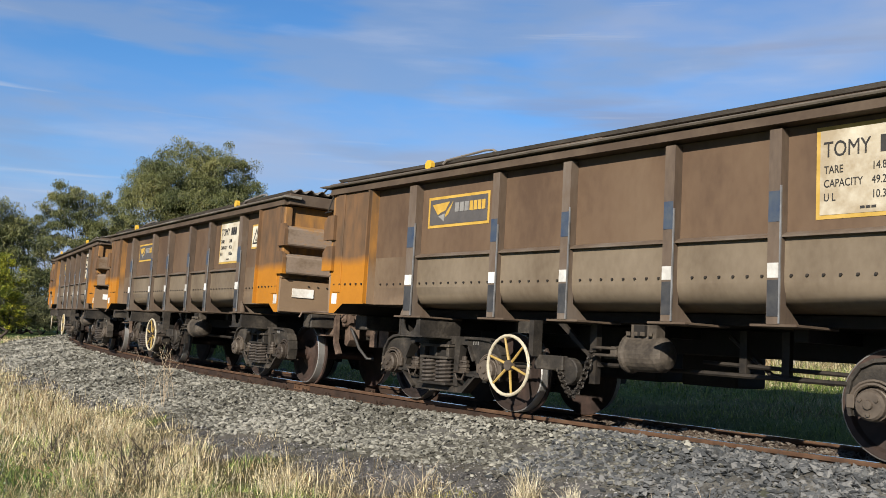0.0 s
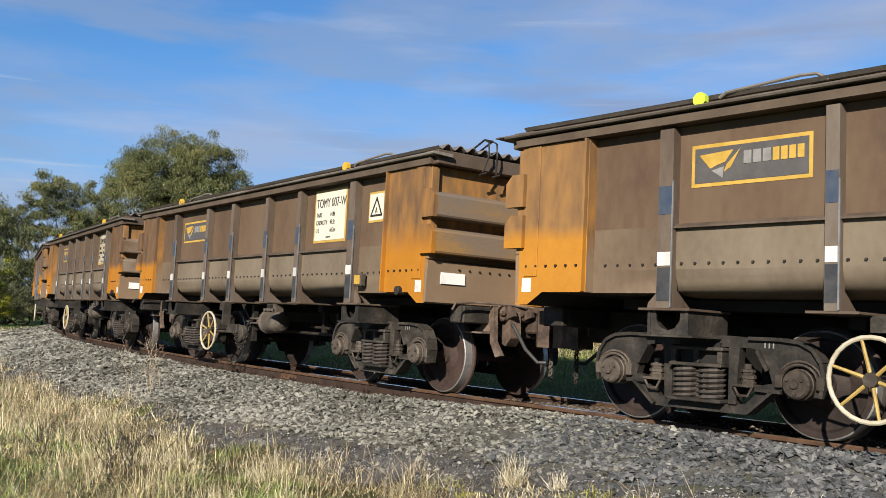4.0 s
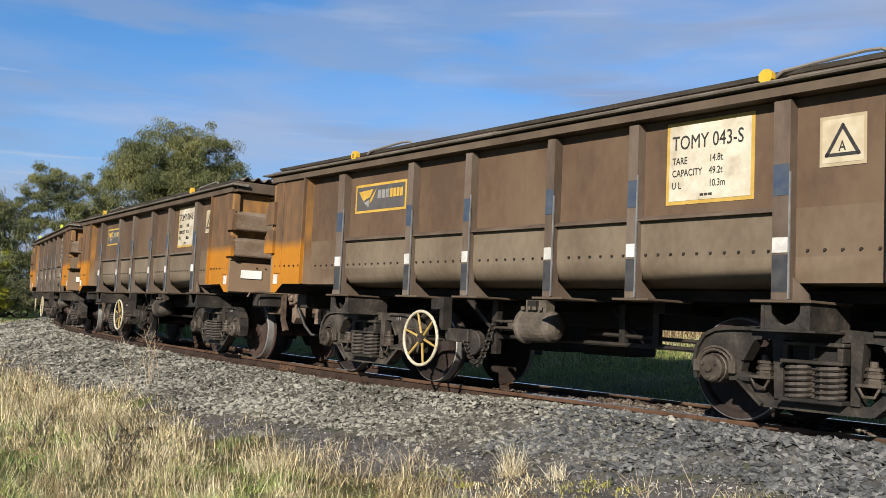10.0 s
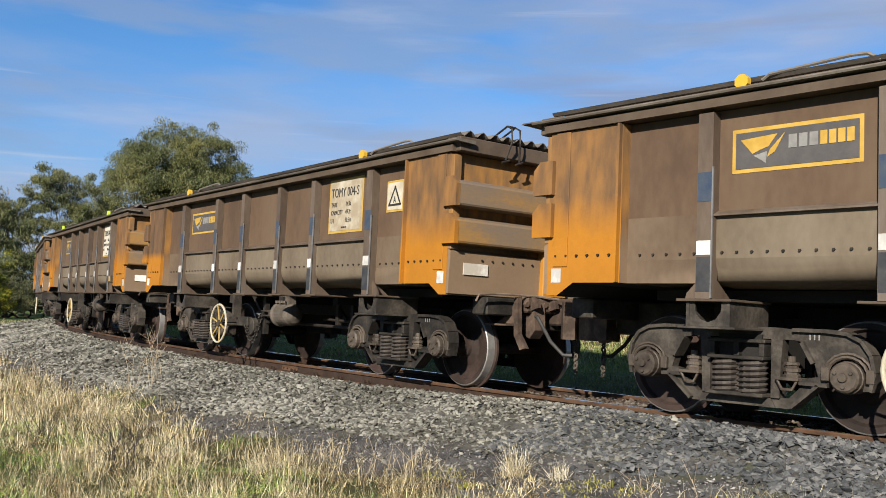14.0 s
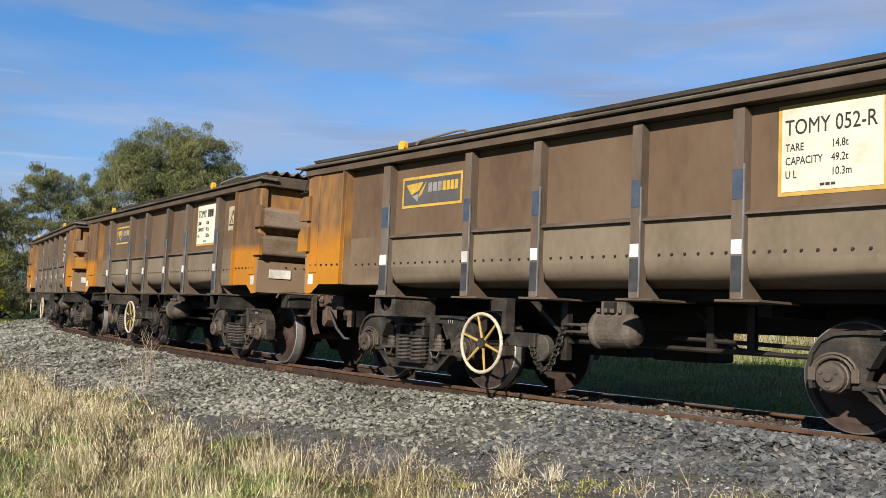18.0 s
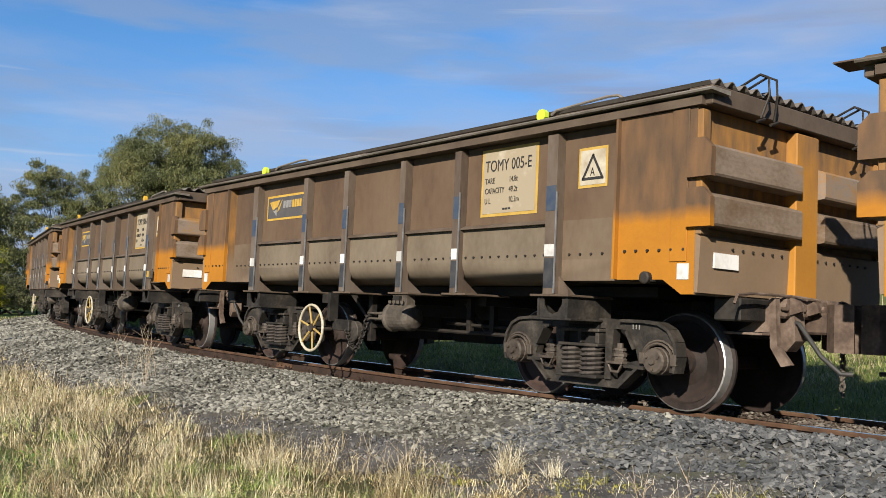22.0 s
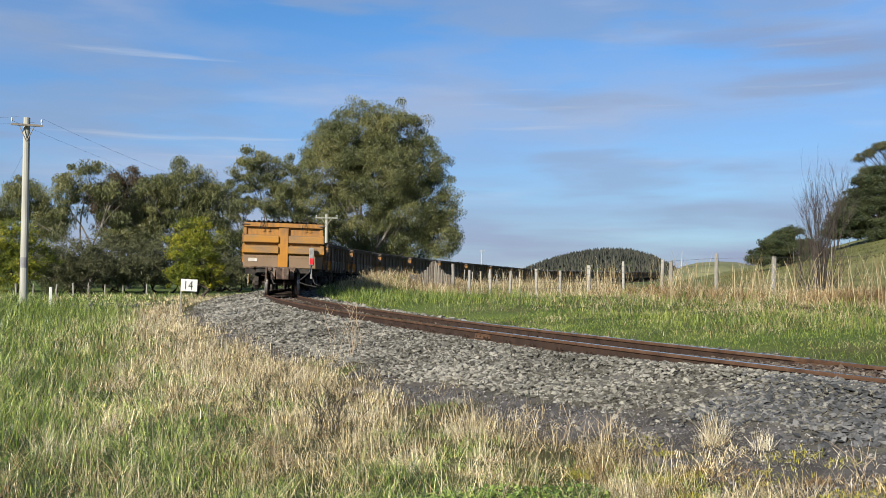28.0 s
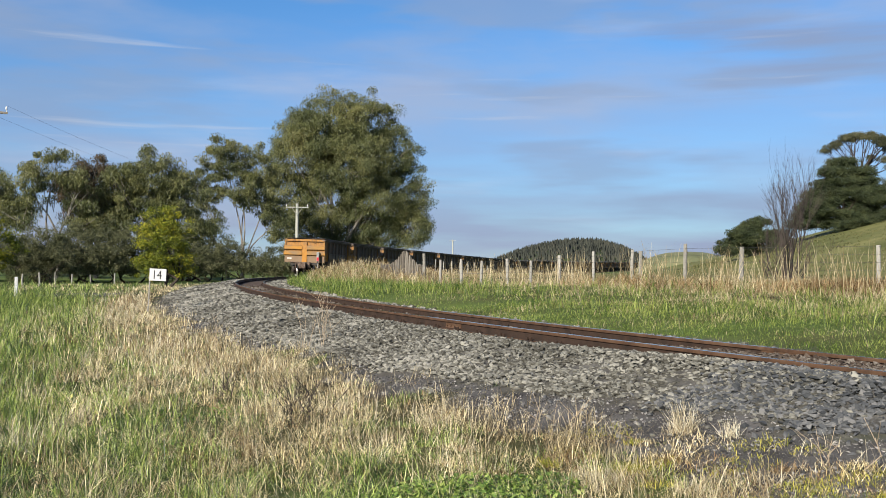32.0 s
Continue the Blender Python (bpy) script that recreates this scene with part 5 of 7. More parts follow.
def stone_shape(seed):
    bm = B()
    bmesh.ops.create_icosphere(bm, subdivisions=1, radius=1)
    r = np.random.RandomState(seed)
    for v in bm.verts:
        v.co *= r.uniform(0.6, 1.15)
    for _ in range(5):
        n = Vector(r.normal(size=3)).normalized()
        cut = r.uniform(0.42, 0.7)
        for v in bm.verts:
            over = v.co.dot(n) - cut
            if over > 0:
                v.co -= n * over
    for v in bm.verts:
        v.co.x, v.co.y, v.co.z = v.co.x * 1.3, v.co.y * 0.95, v.co.z * 0.48
    vs = np.array([v.co[:] for v in bm.verts])
    fs = np.array([[v.index for v in f.verts] for f in bm.faces])
    bm.free()
    return vs, fs


SHAPES = [stone_shape(k) for k in range(7)]


def pebble_shape(seed):
    r = np.random.RandomState(seed)
    v = np.array([(1, 0, 0), (-1, 0, 0), (0, 1, 0), (0, -1, 0), (0, 0, 1), (0, 0, -1.0)]) * r.uniform(0.6, 1.3, (6, 1)) * np.array([1.2, 0.95, 0.5]) + r.uniform(-0.25, 0.25, (6, 3))
    return v, np.array([(0, 2, 4), (2, 1, 4), (1, 3, 4), (3, 0, 4), (2, 0, 5), (1, 2, 5), (3, 1, 5), (0, 3, 5)])


PEBBLES = [pebble_shape(300 + k) for k in range(6)]


def turned(n, r):
    """Random turns that leave a flat piece lying roughly flat."""
    a, b, t = r.uniform(0, math.tau, n), r.uniform(0, math.tau, n), np.abs(r.normal(0, 0.55, n))
    q = np.stack([np.cos(t / 2) * np.cos(a / 2), np.sin(t / 2) * np.cos(b), np.sin(t / 2) * np.sin(b), np.cos(t / 2) * np.sin(a / 2)], 1)
    q /= np.linalg.norm(q, axis=1)[:, None]
    w, x, y, z = q.T
    return np.stack([np.stack([1 - 2 * (y * y + z * z), 2 * (x * y - z * w), 2 * (x * z + y * w)], 1), np.stack([2 * (x * y + z * w), 1 - 2 * (x * x + z * z), 2 * (y * z - x * w)], 1), np.stack([2 * (x * z - y * w), 2 * (y * z + x * w), 1 - 2 * (x * x + y * y)], 1)], 1)


def stones_at(px, py, size, seed, sink=0.25, shapes=None):
    shapes = shapes or SHAPES
    r = np.random.RandomState(seed)
    pz = level(px, py)
    vs, fs, n0 = [], [], 0
    kind = r.randint(0, len(shapes), len(px))
    for k, (sv, sf) in enumerate(shapes):
        i = np.where(kind == k)[0]
        if not len(i):
            continue
        v = np.einsum("nij,vj->nvi", turned(len(i), r), sv) * size[i][:, None, None]
        lift = size[i] * (sink if sink is not None else r.uniform(0.05, 0.5, len(i)))
        v += np.stack([px[i], py[i], pz[i] + lift], 1)[:, None]
        vs.append(v.reshape(-1, 3))
        fs.append((sf[None] + (np.arange(len(i)) * len(sv))[:, None, None] + n0).reshape(-1, 3))
        n0 += len(i) * len(sv)
    return fast_mesh("stones", np.concatenate(vs), np.concatenate(fs))


def scatter_on_bed(s0, s1, d0, d1, per_m2, seed):
    r = np.random.RandomState(seed)
    n = int((s1 - s0) * (d1 - d0) * per_m2)
    s, d = r.uniform(s0, s1, n), r.uniform(d0, d1, n)
    x, y, _ = on_track(s, d)
    _, _, stone, grit, _ = zones(x, y)
    keep = stone | (grit & (r.uniform(0, 1, n) < 0.05 * np.clip(3.4 - d, 0, 1)))
    return x[keep], y[keep], r


def ballast_pile(name, pieces, label, mat, shapes=None):
    obs = []
    for k, (s0, s1, d0, d1, per, size) in enumerate(pieces):
        x, y, r = scatter_on_bed(s0, s1, d0, d1, per, 40 + k)
        obs.append((x, y, size * r.uniform(0.6, 1.35, len(x))))
    me = stones_at(np.concatenate([o[0] for o in obs]), np.concatenate([o[1] for o in obs]), np.concatenate([o[2] for o in obs]), 77, None, shapes)
    return tagged(mesh_part(name, me, mat), label, "ballast", kind="stuff")


ballast_pile("ballast", [(7.2, 10, 0.66, 3.5, 760, 0.029), (10, 18, 0.80, 3.6, 600, 0.033), (6, 20, -1.7, -0.66, 200, 0.030)], "loose dusty crushed stone along the track", BALLAST)
ballast_pile("far_ballast", [(18, 32, 0.82, 3.6, 340, 0.048), (32, 66, 0.70, 3.6, 120, 0.076), (20, 64, -1.8, -0.66, 90, 0.058)], "dusty crushed stone along the curve", BALLAST, PEBBLES)
ballast_pile("fresh_ballast", [(2, 6, 0.66, 2.6, 1500, 0.031), (6, 8.5, 0.66, 2.4, 1000, 0.030), (2, 6, -1.7, -0.66, 300, 0.028)],
             "loose dark grey crushed stone along the track", NEWSTONE, PEBBLES)
ballast_pile("rusty_ballast", [(2, 12, -0.48, 0.48, 600, 0.024), (12, 14, -0.48, 0.48, 200, 0.022), (14, 40, -0.48, 0.48, 90, 0.032)], "rust stained crushed stone between the rails", RUSTSTONE, PEBBLES)
# single stones by the nearest stretch of the line
stone_meshes = []
for k, (sv, sf) in enumerate(SHAPES):
    me = fast_mesh("stone", sv, sf)
    me.materials.append(NEWSTONE if k < 5 else BALLAST)
    stone_meshes.append(me)
bed = tagged(new("stone_shoulder"), "shoulder of larger loose grey stones", "ballast", kind="structure")
rs = np.random.RandomState(9)
for k in range(200):
    x, y, _ = on_track(rs.uniform(3, 11), rs.uniform(0.9, 2.6))
    size = rs.uniform(0.024, 0.036)
    o = new("stone", stone_meshes[k % 7])
    o.parent = bed
    o.matrix_basis = Matrix.LocRotScale((x, y, float(level(x, y)[0]) + size * 0.3), Euler((rs.normal(0, 0.4), rs.normal(0, 0.4), rs.uniform(0, 6.28))), (size,) * 3)
# grit and pebbles on the dark gravel
r = np.random.RandomState(12)
PEBBLE = material("grey pebbles", [(0.05, 0.048, 0.046), (0.10, 0.097, 0.094), (0.17, 0.163, 0.155), (0.42, 0.40, 0.37)], 9, 0.9, 0, 0.2, 60, 0.15, 0, 0.6)
for n, s0, s1, big in ((52000, 2, 12, 0.0135), (26000, 12, 30, 0.028)):
    s, d = r.uniform(s0, s1, n), r.uniform(1.8, 5.0, n)
    x, y, _ = on_track(s, d)
    _, _, _, gm, _ = zones(x, y)
    tagged(mesh_part("pebbles", stones_at(x[gm], y[gm], big * (0.3 + 0.9 * r.uniform(0, 1, gm.sum()) ** 3), 13, 0.25, PEBBLES), PEBBLE), "dark fine gravel with small pebbles", "gravel", kind="stuff")


def blades(name, x, y, height, width, mat, label, seed, lean=0.35, droop=0.5, category="grass", joints=3):
    """Arching, tapering blades of grass, each of its own length, width, lean and bend."""
    r = np.random.RandomState(seed)
    n = len(x)
    a = r.uniform(0, math.tau, n)
    face = a + math.pi / 2 + r.normal(0, 0.7, n)
    tilt = np.minimum(np.abs(r.normal(0, lean, n)) + 0.1 * r.uniform(0, 1, n), 1.5)
    bend = droop * r.uniform(0.15, 1.3, n)
    w = np.stack([np.cos(face) * width / 2, np.sin(face) * width / 2, np.zeros(n)], 1)
    p = np.stack([x, y, level(x, y) - 0.01], 1)
    rows = [p - w, p + w]
    for k, (step, thin) in enumerate((((0.42, 0.9), (0.33, 0.65), (0.25, 0.0)) if joints == 3 else ((0.55, 0.8), (0.45, 0.0)))):
        t = np.minimum(tilt + bend * (0.15, 0.75, 1.6)[k], 2.5)
        p = p + np.stack([np.cos(a) * np.sin(t), np.sin(a) * np.sin(t), np.cos(t)], 1) * (height * step)[:, None]
        rows += [p - w * thin, p + w * thin] if thin else [p]
    v = np.stack(rows, 1).reshape(-1, 3)
    tri = [(0, 1, 3), (0, 3, 2), (2, 3, 5), (2, 5, 4), (4, 5, 6)] if joints == 3 else [(0, 1, 3), (0, 3, 2), (2, 3, 4)]
    f = (np.arange(n)[:, None, None] * len(rows) + np.array(tri)[None]).reshape(-1, 3)
    return tagged(mesh_part(name, fast_mesh(name, v, f), mat), label, category, kind="stuff")


def field(r0, r1, per_m2, seed, yaw0=-30, yaw1=41):
    """Points on the ground ahead of the camera's spot between two distances, evenly spread."""
    r = np.random.RandomState(seed)
    n = int(radians(yaw1 - yaw0) / 2 * (r1 * r1 - r0 * r0) * per_m2)
    dist = np.sqrt(r.uniform(r0 * r0, r1 * r1, n))
    yaw = np.radians(r.uniform(yaw0, yaw1, n))
    return -np.sin(yaw) * dist, np.cos(yaw) * dist, r


def meadow(r0, r1, tufts_m2, per, scale, seed):
    """Tufts of grass: dry by the gravel, green farther out; blades spread from each tuft's heart, with flat straw between."""
    x, y, r = field(r0, r1, tufts_m2, seed)
    s, d, stone, grit, dry = zones(x, y)
    u = r.uniform(0, 1, (4, len(x)))
    ok = (d > 0) & ~stone & (~grit | (u[0] < 0.03))
    ok &= u[1] < np.clip((d - 2.1) / 0.9, 0.4, 1) * np.clip(0.5 + 1.5 * waves(x, y, 0.55, 31) + 0.7 * waves(x, y, 0.22, 30), 0.02, 1)
    thatch = (waves(x, y, 1.0, 40) + 0.5 * waves(x, y, 0.4, 41) > 0.85) & (d < 8)
    ok &= ~thatch | (u[3] < 0.22)
    lx, ly = x[thatch & (d > 2.6) & ~stone], y[thatch & (d > 2.6) & ~stone]
    m = len(lx) * 5
    blades("thatch", np.repeat(lx, 5) + r.normal(0, 0.05, m), np.repeat(ly, 5) + r.normal(0, 0.05, m), r.uniform(0.05, 0.22, m), scale * r.uniform(0.6, 1.3, m), REEDGRASS, "flattened brown thatch between the tufts", seed + 8, 1.3, 0.2, joints=2)
    x, y, d, dry, u = x[ok], y[ok], d[ok], dry[ok], u[:, ok]
    patch = (0.62 * waves(x, y, 0.6, 35) + 0.4 * waves(x, y, 1.7, 36)) * np.clip((9 - d) / 3, 0.25, 1)
    is_dry = u[2] < np.clip(dry + patch, 0.04, 0.96)
    tall = np.interp(d, [2.6, 3.6, 5, 8, 14], [0.04, 0.072, 0.10, 0.17, 0.22]) * np.clip(1 + 0.4 * waves(x, y, 1.4, 33) + 0.6 * waves(x, y, 0.55, 31) + 0.4 * waves(x, y, 0.3, 34), 0.25, 2.4) * (0.5 + 0.9 * u[3])
    brown = is_dry & (u[0] < np.clip(0.24 + 0.55 * waves(x, y, 0.9, 37), 0, 0.8))
    for flag, mat, name, label in ((brown, BRACKEN, "brown_grass", "dead brown grass and thatch"), (is_dry & ~brown, DRYGRASS, "dry_grass", "dry straw coloured grass beside the line"), (~is_dry, GREENGRASS, "green_grass", "long green grass beside the line")):
        n = flag.sum()
        spread = np.repeat(tall[flag] * 0.5, per)
        a, q = r.uniform(0, math.tau, n * per), np.sqrt(r.uniform(0, 1, n * per)) * spread
        h = np.repeat(tall[flag], per) * r.uniform(0.5, 1.45, n * per)
        blades(name, np.repeat(x[flag], per) + np.cos(a) * q, np.repeat(y[flag], per) + np.sin(a) * q, h, scale * r.uniform(0.6, 1.6, n * per), mat, label, seed + 5, 0.85 if mat is GREENGRASS else 1.2, 1.3 if mat is GREENGRASS else 1.6, joints=3 if r1 < 9 else 2)
    n = int(len(x) * 9)
    k = r.randint(0, len(x), n)
    k = k[is_dry[k] | (r.uniform(0, 1, n) < 0.15)]
    for j, mat in enumerate((DRYGRASS, PALEGRASS)):
        q = k[j::2]
        blades("fallen_straw", x[q] + r.normal(0, 0.08, len(q)), y[q] + r.normal(0, 0.08, len(q)), r.uniform(0.06, 0.32, len(q)), scale * r.uniform(0.5, 1.0, len(q)), mat, "flattened straw between the tufts", seed + 6 + 3 * j, 1.25, 0.25, joints=2)


meadow(4.2, 8.0, 400, 19, 0.0031, 51)
meadow(8.0, 14.0, 240, 14, 0.0043, 52)
meadow(14.0, 28.0, 70, 12, 0.0080, 53)
meadow(28.0, 60.0, 14, 9, 0.016, 54)
# rank green grass along the lane, and a strip of reddish straw beside the small sign
for r0, r1, per, seed in ((7, 16, 420, 55), (16, 34, 150, 57)):
    x, y, r = field(r0, r1, per, seed, 17, 41)
    s, d, stone, grit, dry = zones(x, y)
    lush = (d > np.interp(np.hypot(x, y), [8, 12, 18], [6.7, 5.9, 5.0]) + 0.6 * waves(x, y, 2.5, 58)) & (waves(x, y, 1.2, 56) > -0.75)
    rise = np.interp(d, [5, 7.5, 14], [0.26, 0.50, 0.55]) * np.clip(np.hypot(x, y) / 20, 0.75, 1.35) * r.uniform(0.45, 1.2, len(x)) * np.clip(1 + 0.35 * waves(x, y, 1.6, 59), 0.5, 1.5)
    bright = r.uniform(0, 1, len(x)) < 0.45
    for flag, mat, name in ((lush & bright, GREENGRASS, "rank_grass"), (lush & ~bright, VERGEGREEN, "rank_grass")):
        blades(name, x[flag], y[flag], rise[flag], (0.0035 + 0.0003 * np.hypot(x, y))[flag], mat, "rank green grass beside the lane", seed + 1, 0.5, 1.0, joints=2)
    straw = (d > 3.5) & (d < 5.1 + 0.5 * waves(x, y, 2.0, 60)) & ~stone & ~grit & (r.uniform(0, 1, len(x)) < 0.4) & (np.hypot(x, y) > 11)
    for k, mat in ((0, BRACKEN), (1, REEDGRASS), (2, PALEGRASS)):
        flag = straw & (np.arange(len(x)) % 3 == k)
        blades("standing_straw", x[flag], y[flag], r.uniform(0.14, 0.36, flag.sum()), (0.003 + 0.00026 * np.hypot(x, y))[flag], mat, "reddish standing straw by the small sign", seed + 2 + k, 0.4, 0.7, joints=2)
# tussocks of long arching blades
x, y, r = field(4.8, 17, 0.9, 310)
s, d, stone, grit, dry = zones(x, y)
ok = (d > 3.3) & ~stone & ~grit & (r.uniform(0, 1, len(x)) < 0.75)
x, y, d = x[ok], y[ok], d[ok]
for k, (mat, label) in enumerate(((DRYGRASS, "arching straw tussocks in the near grass"), (GREENGRASS, "arching green tussocks in the near grass"), (PALEGRASS, "bleached grey tussocks in the near grass"), (BRACKEN, "dead brown tussocks in the near grass"))):
    f = np.arange(len(x)) % 4 == k
    per = 110
    m = f.sum() * per
    a, q = r.uniform(0, math.tau, m), np.sqrt(r.uniform(0, 1, m)) * np.repeat(r.uniform(0.04, 0.12, f.sum()), per)
    tall = np.repeat(r.uniform(0.14, 0.30, f.sum()) * np.interp(d[f], [3.3, 6], [0.7, 1.2]), per) * r.uniform(0.5, 1.25, m)
    blades("tussock", np.repeat(x[f], per) + np.cos(a) * q, np.repeat(y[f], per) + np.sin(a) * q, tall, np.repeat(0.0016 + 0.00026 * np.hypot(x[f], y[f]), per) * r.uniform(0.6, 1.3, m), mat, label, 311 + k, 0.75, 1.1)
# thin seed stalks
x, y, r = field(4.5, 26, 2.5, 61)
s, d, stone, grit, dry = zones(x, y)
ok = (d > 3.2) & ~stone & ~grit
blades("seed_stalks", x[ok], y[ok], r.uniform(0.14, 0.36, ok.sum()), np.full(ok.sum(), 0.0035), PALEGRASS, "thin dry seed stalks above the grass", 62, 0.3, 0.35)
# turf beyond the line
for r0, r1, per, seed in ((7, 20, 820, 63), (20, 52, 160, 64)):
    x, y, r = field(r0, r1, per, seed, -32, 20)
    s, d, stone, grit, dry = zones(x, y)
    ok = (d < -1.4) & ~stone & (d > -14)
    x, y, d = x[ok], y[ok], d[ok]
    lush = np.clip(1 + 0.4 * waves(x, y, 1.3, 65) + 0.3 * waves(x, y, 4, 68), 0.35, 1.8)
    h = np.interp(d, [-12, -5, -1.6], [0.18, 0.115, 0.075]) * r.uniform(0.5, 1.5, len(x)) * lush
    wide = 0.0026 + 0.00027 * np.hypot(x, y)
    straw = r.uniform(0, 1, len(x)) < np.clip(np.interp(d, [-12, -8, -5, -3, -1.6], [0.6, 0.4, 0.2, 0.08, 0.04]) + 0.25 * waves(x, y, 2.5, 66), 0.02, 0.9)
    blades("verge_grass", x[~straw], y[~straw], h[~straw], wide[~straw], VERGEGREEN, "short green grass on the far verge", seed + 1, 1.1, 1.5, joints=2)
    blades("verge_straw", x[straw], y[straw], h[straw] * 1.15, wide[straw] * 0.8, REEDGRASS, "straw among the far verge grass", seed + 2, 0.95, 1.0, joints=2)
# tall reeds in clumps along the paddock fence and on the bank inside the curve
x, y, r = field(16, 62, 42, 71, -32, 18)
s, d, *_ = zones(x, y)
clump = waves(x, y, 1.6, 72) + 0.6 * waves(x, y, 5, 73)
ok = (d < -4) & (d > -17) & (clump > np.interp(d, [-17, -12, -8, -5.5, -4], [0.3, -0.25, -0.25, 0.15, 0.7]))
x, y, d = x[ok], y[ok], d[ok]
h = np.interp(d, [-17, -12, -8, -5.5, -4], [0.5, 0.58, 0.48, 0.34, 0.2]) * r.uniform(0.5, 1.4, len(x)) * np.clip(0.8 + 0.35 * waves(x, y, 3, 74), 0.4, 1.4)
blades("reed_grass", x, y, h, 0.003 + 0.00032 * np.hypot(x, y), REEDGRASS, "dry reedy grass in clumps along the fence", 75, 0.75, 1.1)
x, y, r = field(14, 46, 34, 76, -32, 12)
s, d, *_ = zones(x, y)
ok = (d < -3) & (d > -12) & (waves(x, y, 1.8, 77) + 0.5 * waves(x, y, 5, 78) > 0.1)
blades("rank_grass", x[ok], y[ok], r.uniform(0.18, 0.42, ok.sum()), 0.004 + 0.0004 * np.hypot(x[ok], y[ok]), VERGEGREEN, "rank green grass in clumps beyond the line", 79, 0.55, 0.9, joints=2)
r = np.random.RandomState(81)
n = 6000
s, d = r.uniform(38, 78, n), -r.uniform(2.4, 9, n)
x, y, _ = on_track(s, d)
blades("bank_grass", x, y, r.uniform(0.4, 1.0, n) * np.interp(-d, [2.4, 4, 9], [0.6, 1, 0.7]), np.full(n, 0.022), REEDGRASS, "tall dry grass on the bank inside the curve", 82, 0.4, 0.8)
blades("bank_bracken", x[::2] + 0.2, y[::2], r.uniform(0.3, 0.8, n)[::2], np.full(n, 0.022)[::2], BRACKEN, "brown dead growth on the bank inside the curve", 84, 0.45, 0.8)
n = 12000
s, d = r.uniform(26, 70, n), -r.uniform(1.6, 6, n)
x, y, _ = on_track(s, d)
blades("bank_green", x, y, r.uniform(0.16, 0.55, n), np.full(n, 0.013), VERGEGREEN, "green grass at the foot of the bank", 83, 0.7, 0.9, joints=2)


def tuft(x, y, count, height, spread, mat, seed, name="straw_tuft", label="pale dry straw tuft on the dark gravel", lean=0.55, droop=0.25, fine=1.0):
    r = np.random.RandomState(seed)
    a, q = r.uniform(0, math.tau, count), np.sqrt(r.uniform(0, 1, count)) * spread
    blades(name, x + np.cos(a) * q, y + np.sin(a) * q, height * r.uniform(0.4, 1.15, count), fine * r.uniform(0.003, 0.006, count), mat, label, seed + 1, lean, droop)


tuft(0.66, 7.05, 260, 0.27, 0.09, PALEGRASS, 91, lean=0.95, droop=0.15, fine=0.6)
tuft(0.66, 7.05, 120, 0.10, 0.10, BRACKEN, 97, lean=0.9, droop=0.4, fine=0.8)
tuft(0.98, 6.85, 110, 0.16, 0.06, PALEGRASS, 92, lean=0.9, droop=0.1, fine=0.6)
tuft(0.02, 6.0, 380, 0.17, 0.16, PALEGRASS, 93, lean=0.75, droop=1.2, fine=0.8)
tuft(0.66, 5.72, 360, 0.14, 0.16, PALEGRASS, 95, lean=0.75, droop=1.2, fine=0.8)
# low mats of half dry grass and yellow moss on the gravel's edge
def mats(count, s0, s1, d0, d1, per, h0, h1, mat, seed, name, label):
    r = np.random.RandomState(seed)
    x, y, _ = on_track(r.uniform(s0, s1, count), r.uniform(d0, d1, count))
    n = count * per
    q = np.sqrt(r.uniform(0, 1, n)) * np.repeat(r.uniform(0.06, 0.22, count), per)
    a = r.uniform(0, math.tau, n)
    blades(name, np.repeat(x, per) + np.cos(a) * q, np.repeat(y, per) + np.sin(a) * q, np.repeat(r.uniform(h0, h1, count), per) * r.uniform(0.4, 1.2, n), r.uniform(0.0025, 0.005, n), mat, label, seed + 1, 0.95, 0.8)


MOSS = material("yellow moss", [(0.14, 0.15, 0.018), (0.30, 0.29, 0.045), (0.48, 0.43, 0.09)], 3, 0.8, 0, 0, 9, 0.2, 0, 0.6, (1, 1, 1), 0.1)
MAT_S, MAT_D = [3.5, 5.8, 6.6, 7.4, 8.2], [1.5, 1.98, 2.22, 2.62, 2.85]


def edge_mats(count, per, h0, h1, wide, mat, seed, name, label, droop=0.8, reach=1.25):
    """Low mats along the ragged line where the plants begin on the gravel, thicker away from the track."""
    r = np.random.RandomState(seed)
    ms = r.uniform(3.5, 8.2, count)
    md = np.interp(ms, MAT_S, MAT_D) + reach * r.uniform(0, 1, count) ** 0.8 + 0.08 * r.normal(size=count)
    x, y, _ = on_track(ms, md)
    n = count * per
    q = np.sqrt(r.uniform(0, 1, n)) * np.repeat(r.uniform(0.05, 0.20, count), per)
    a = r.uniform(0, math.tau, n)
    blades(name, np.repeat(x, per) + np.cos(a) * q * 1.4, np.repeat(y, per) + np.sin(a) * q, np.repeat(r.uniform(h0, h1, count), per) * r.uniform(0.4, 1.2, n), wide * r.uniform(0.6, 1.4, n), mat, label, seed + 1, 1.0, droop)


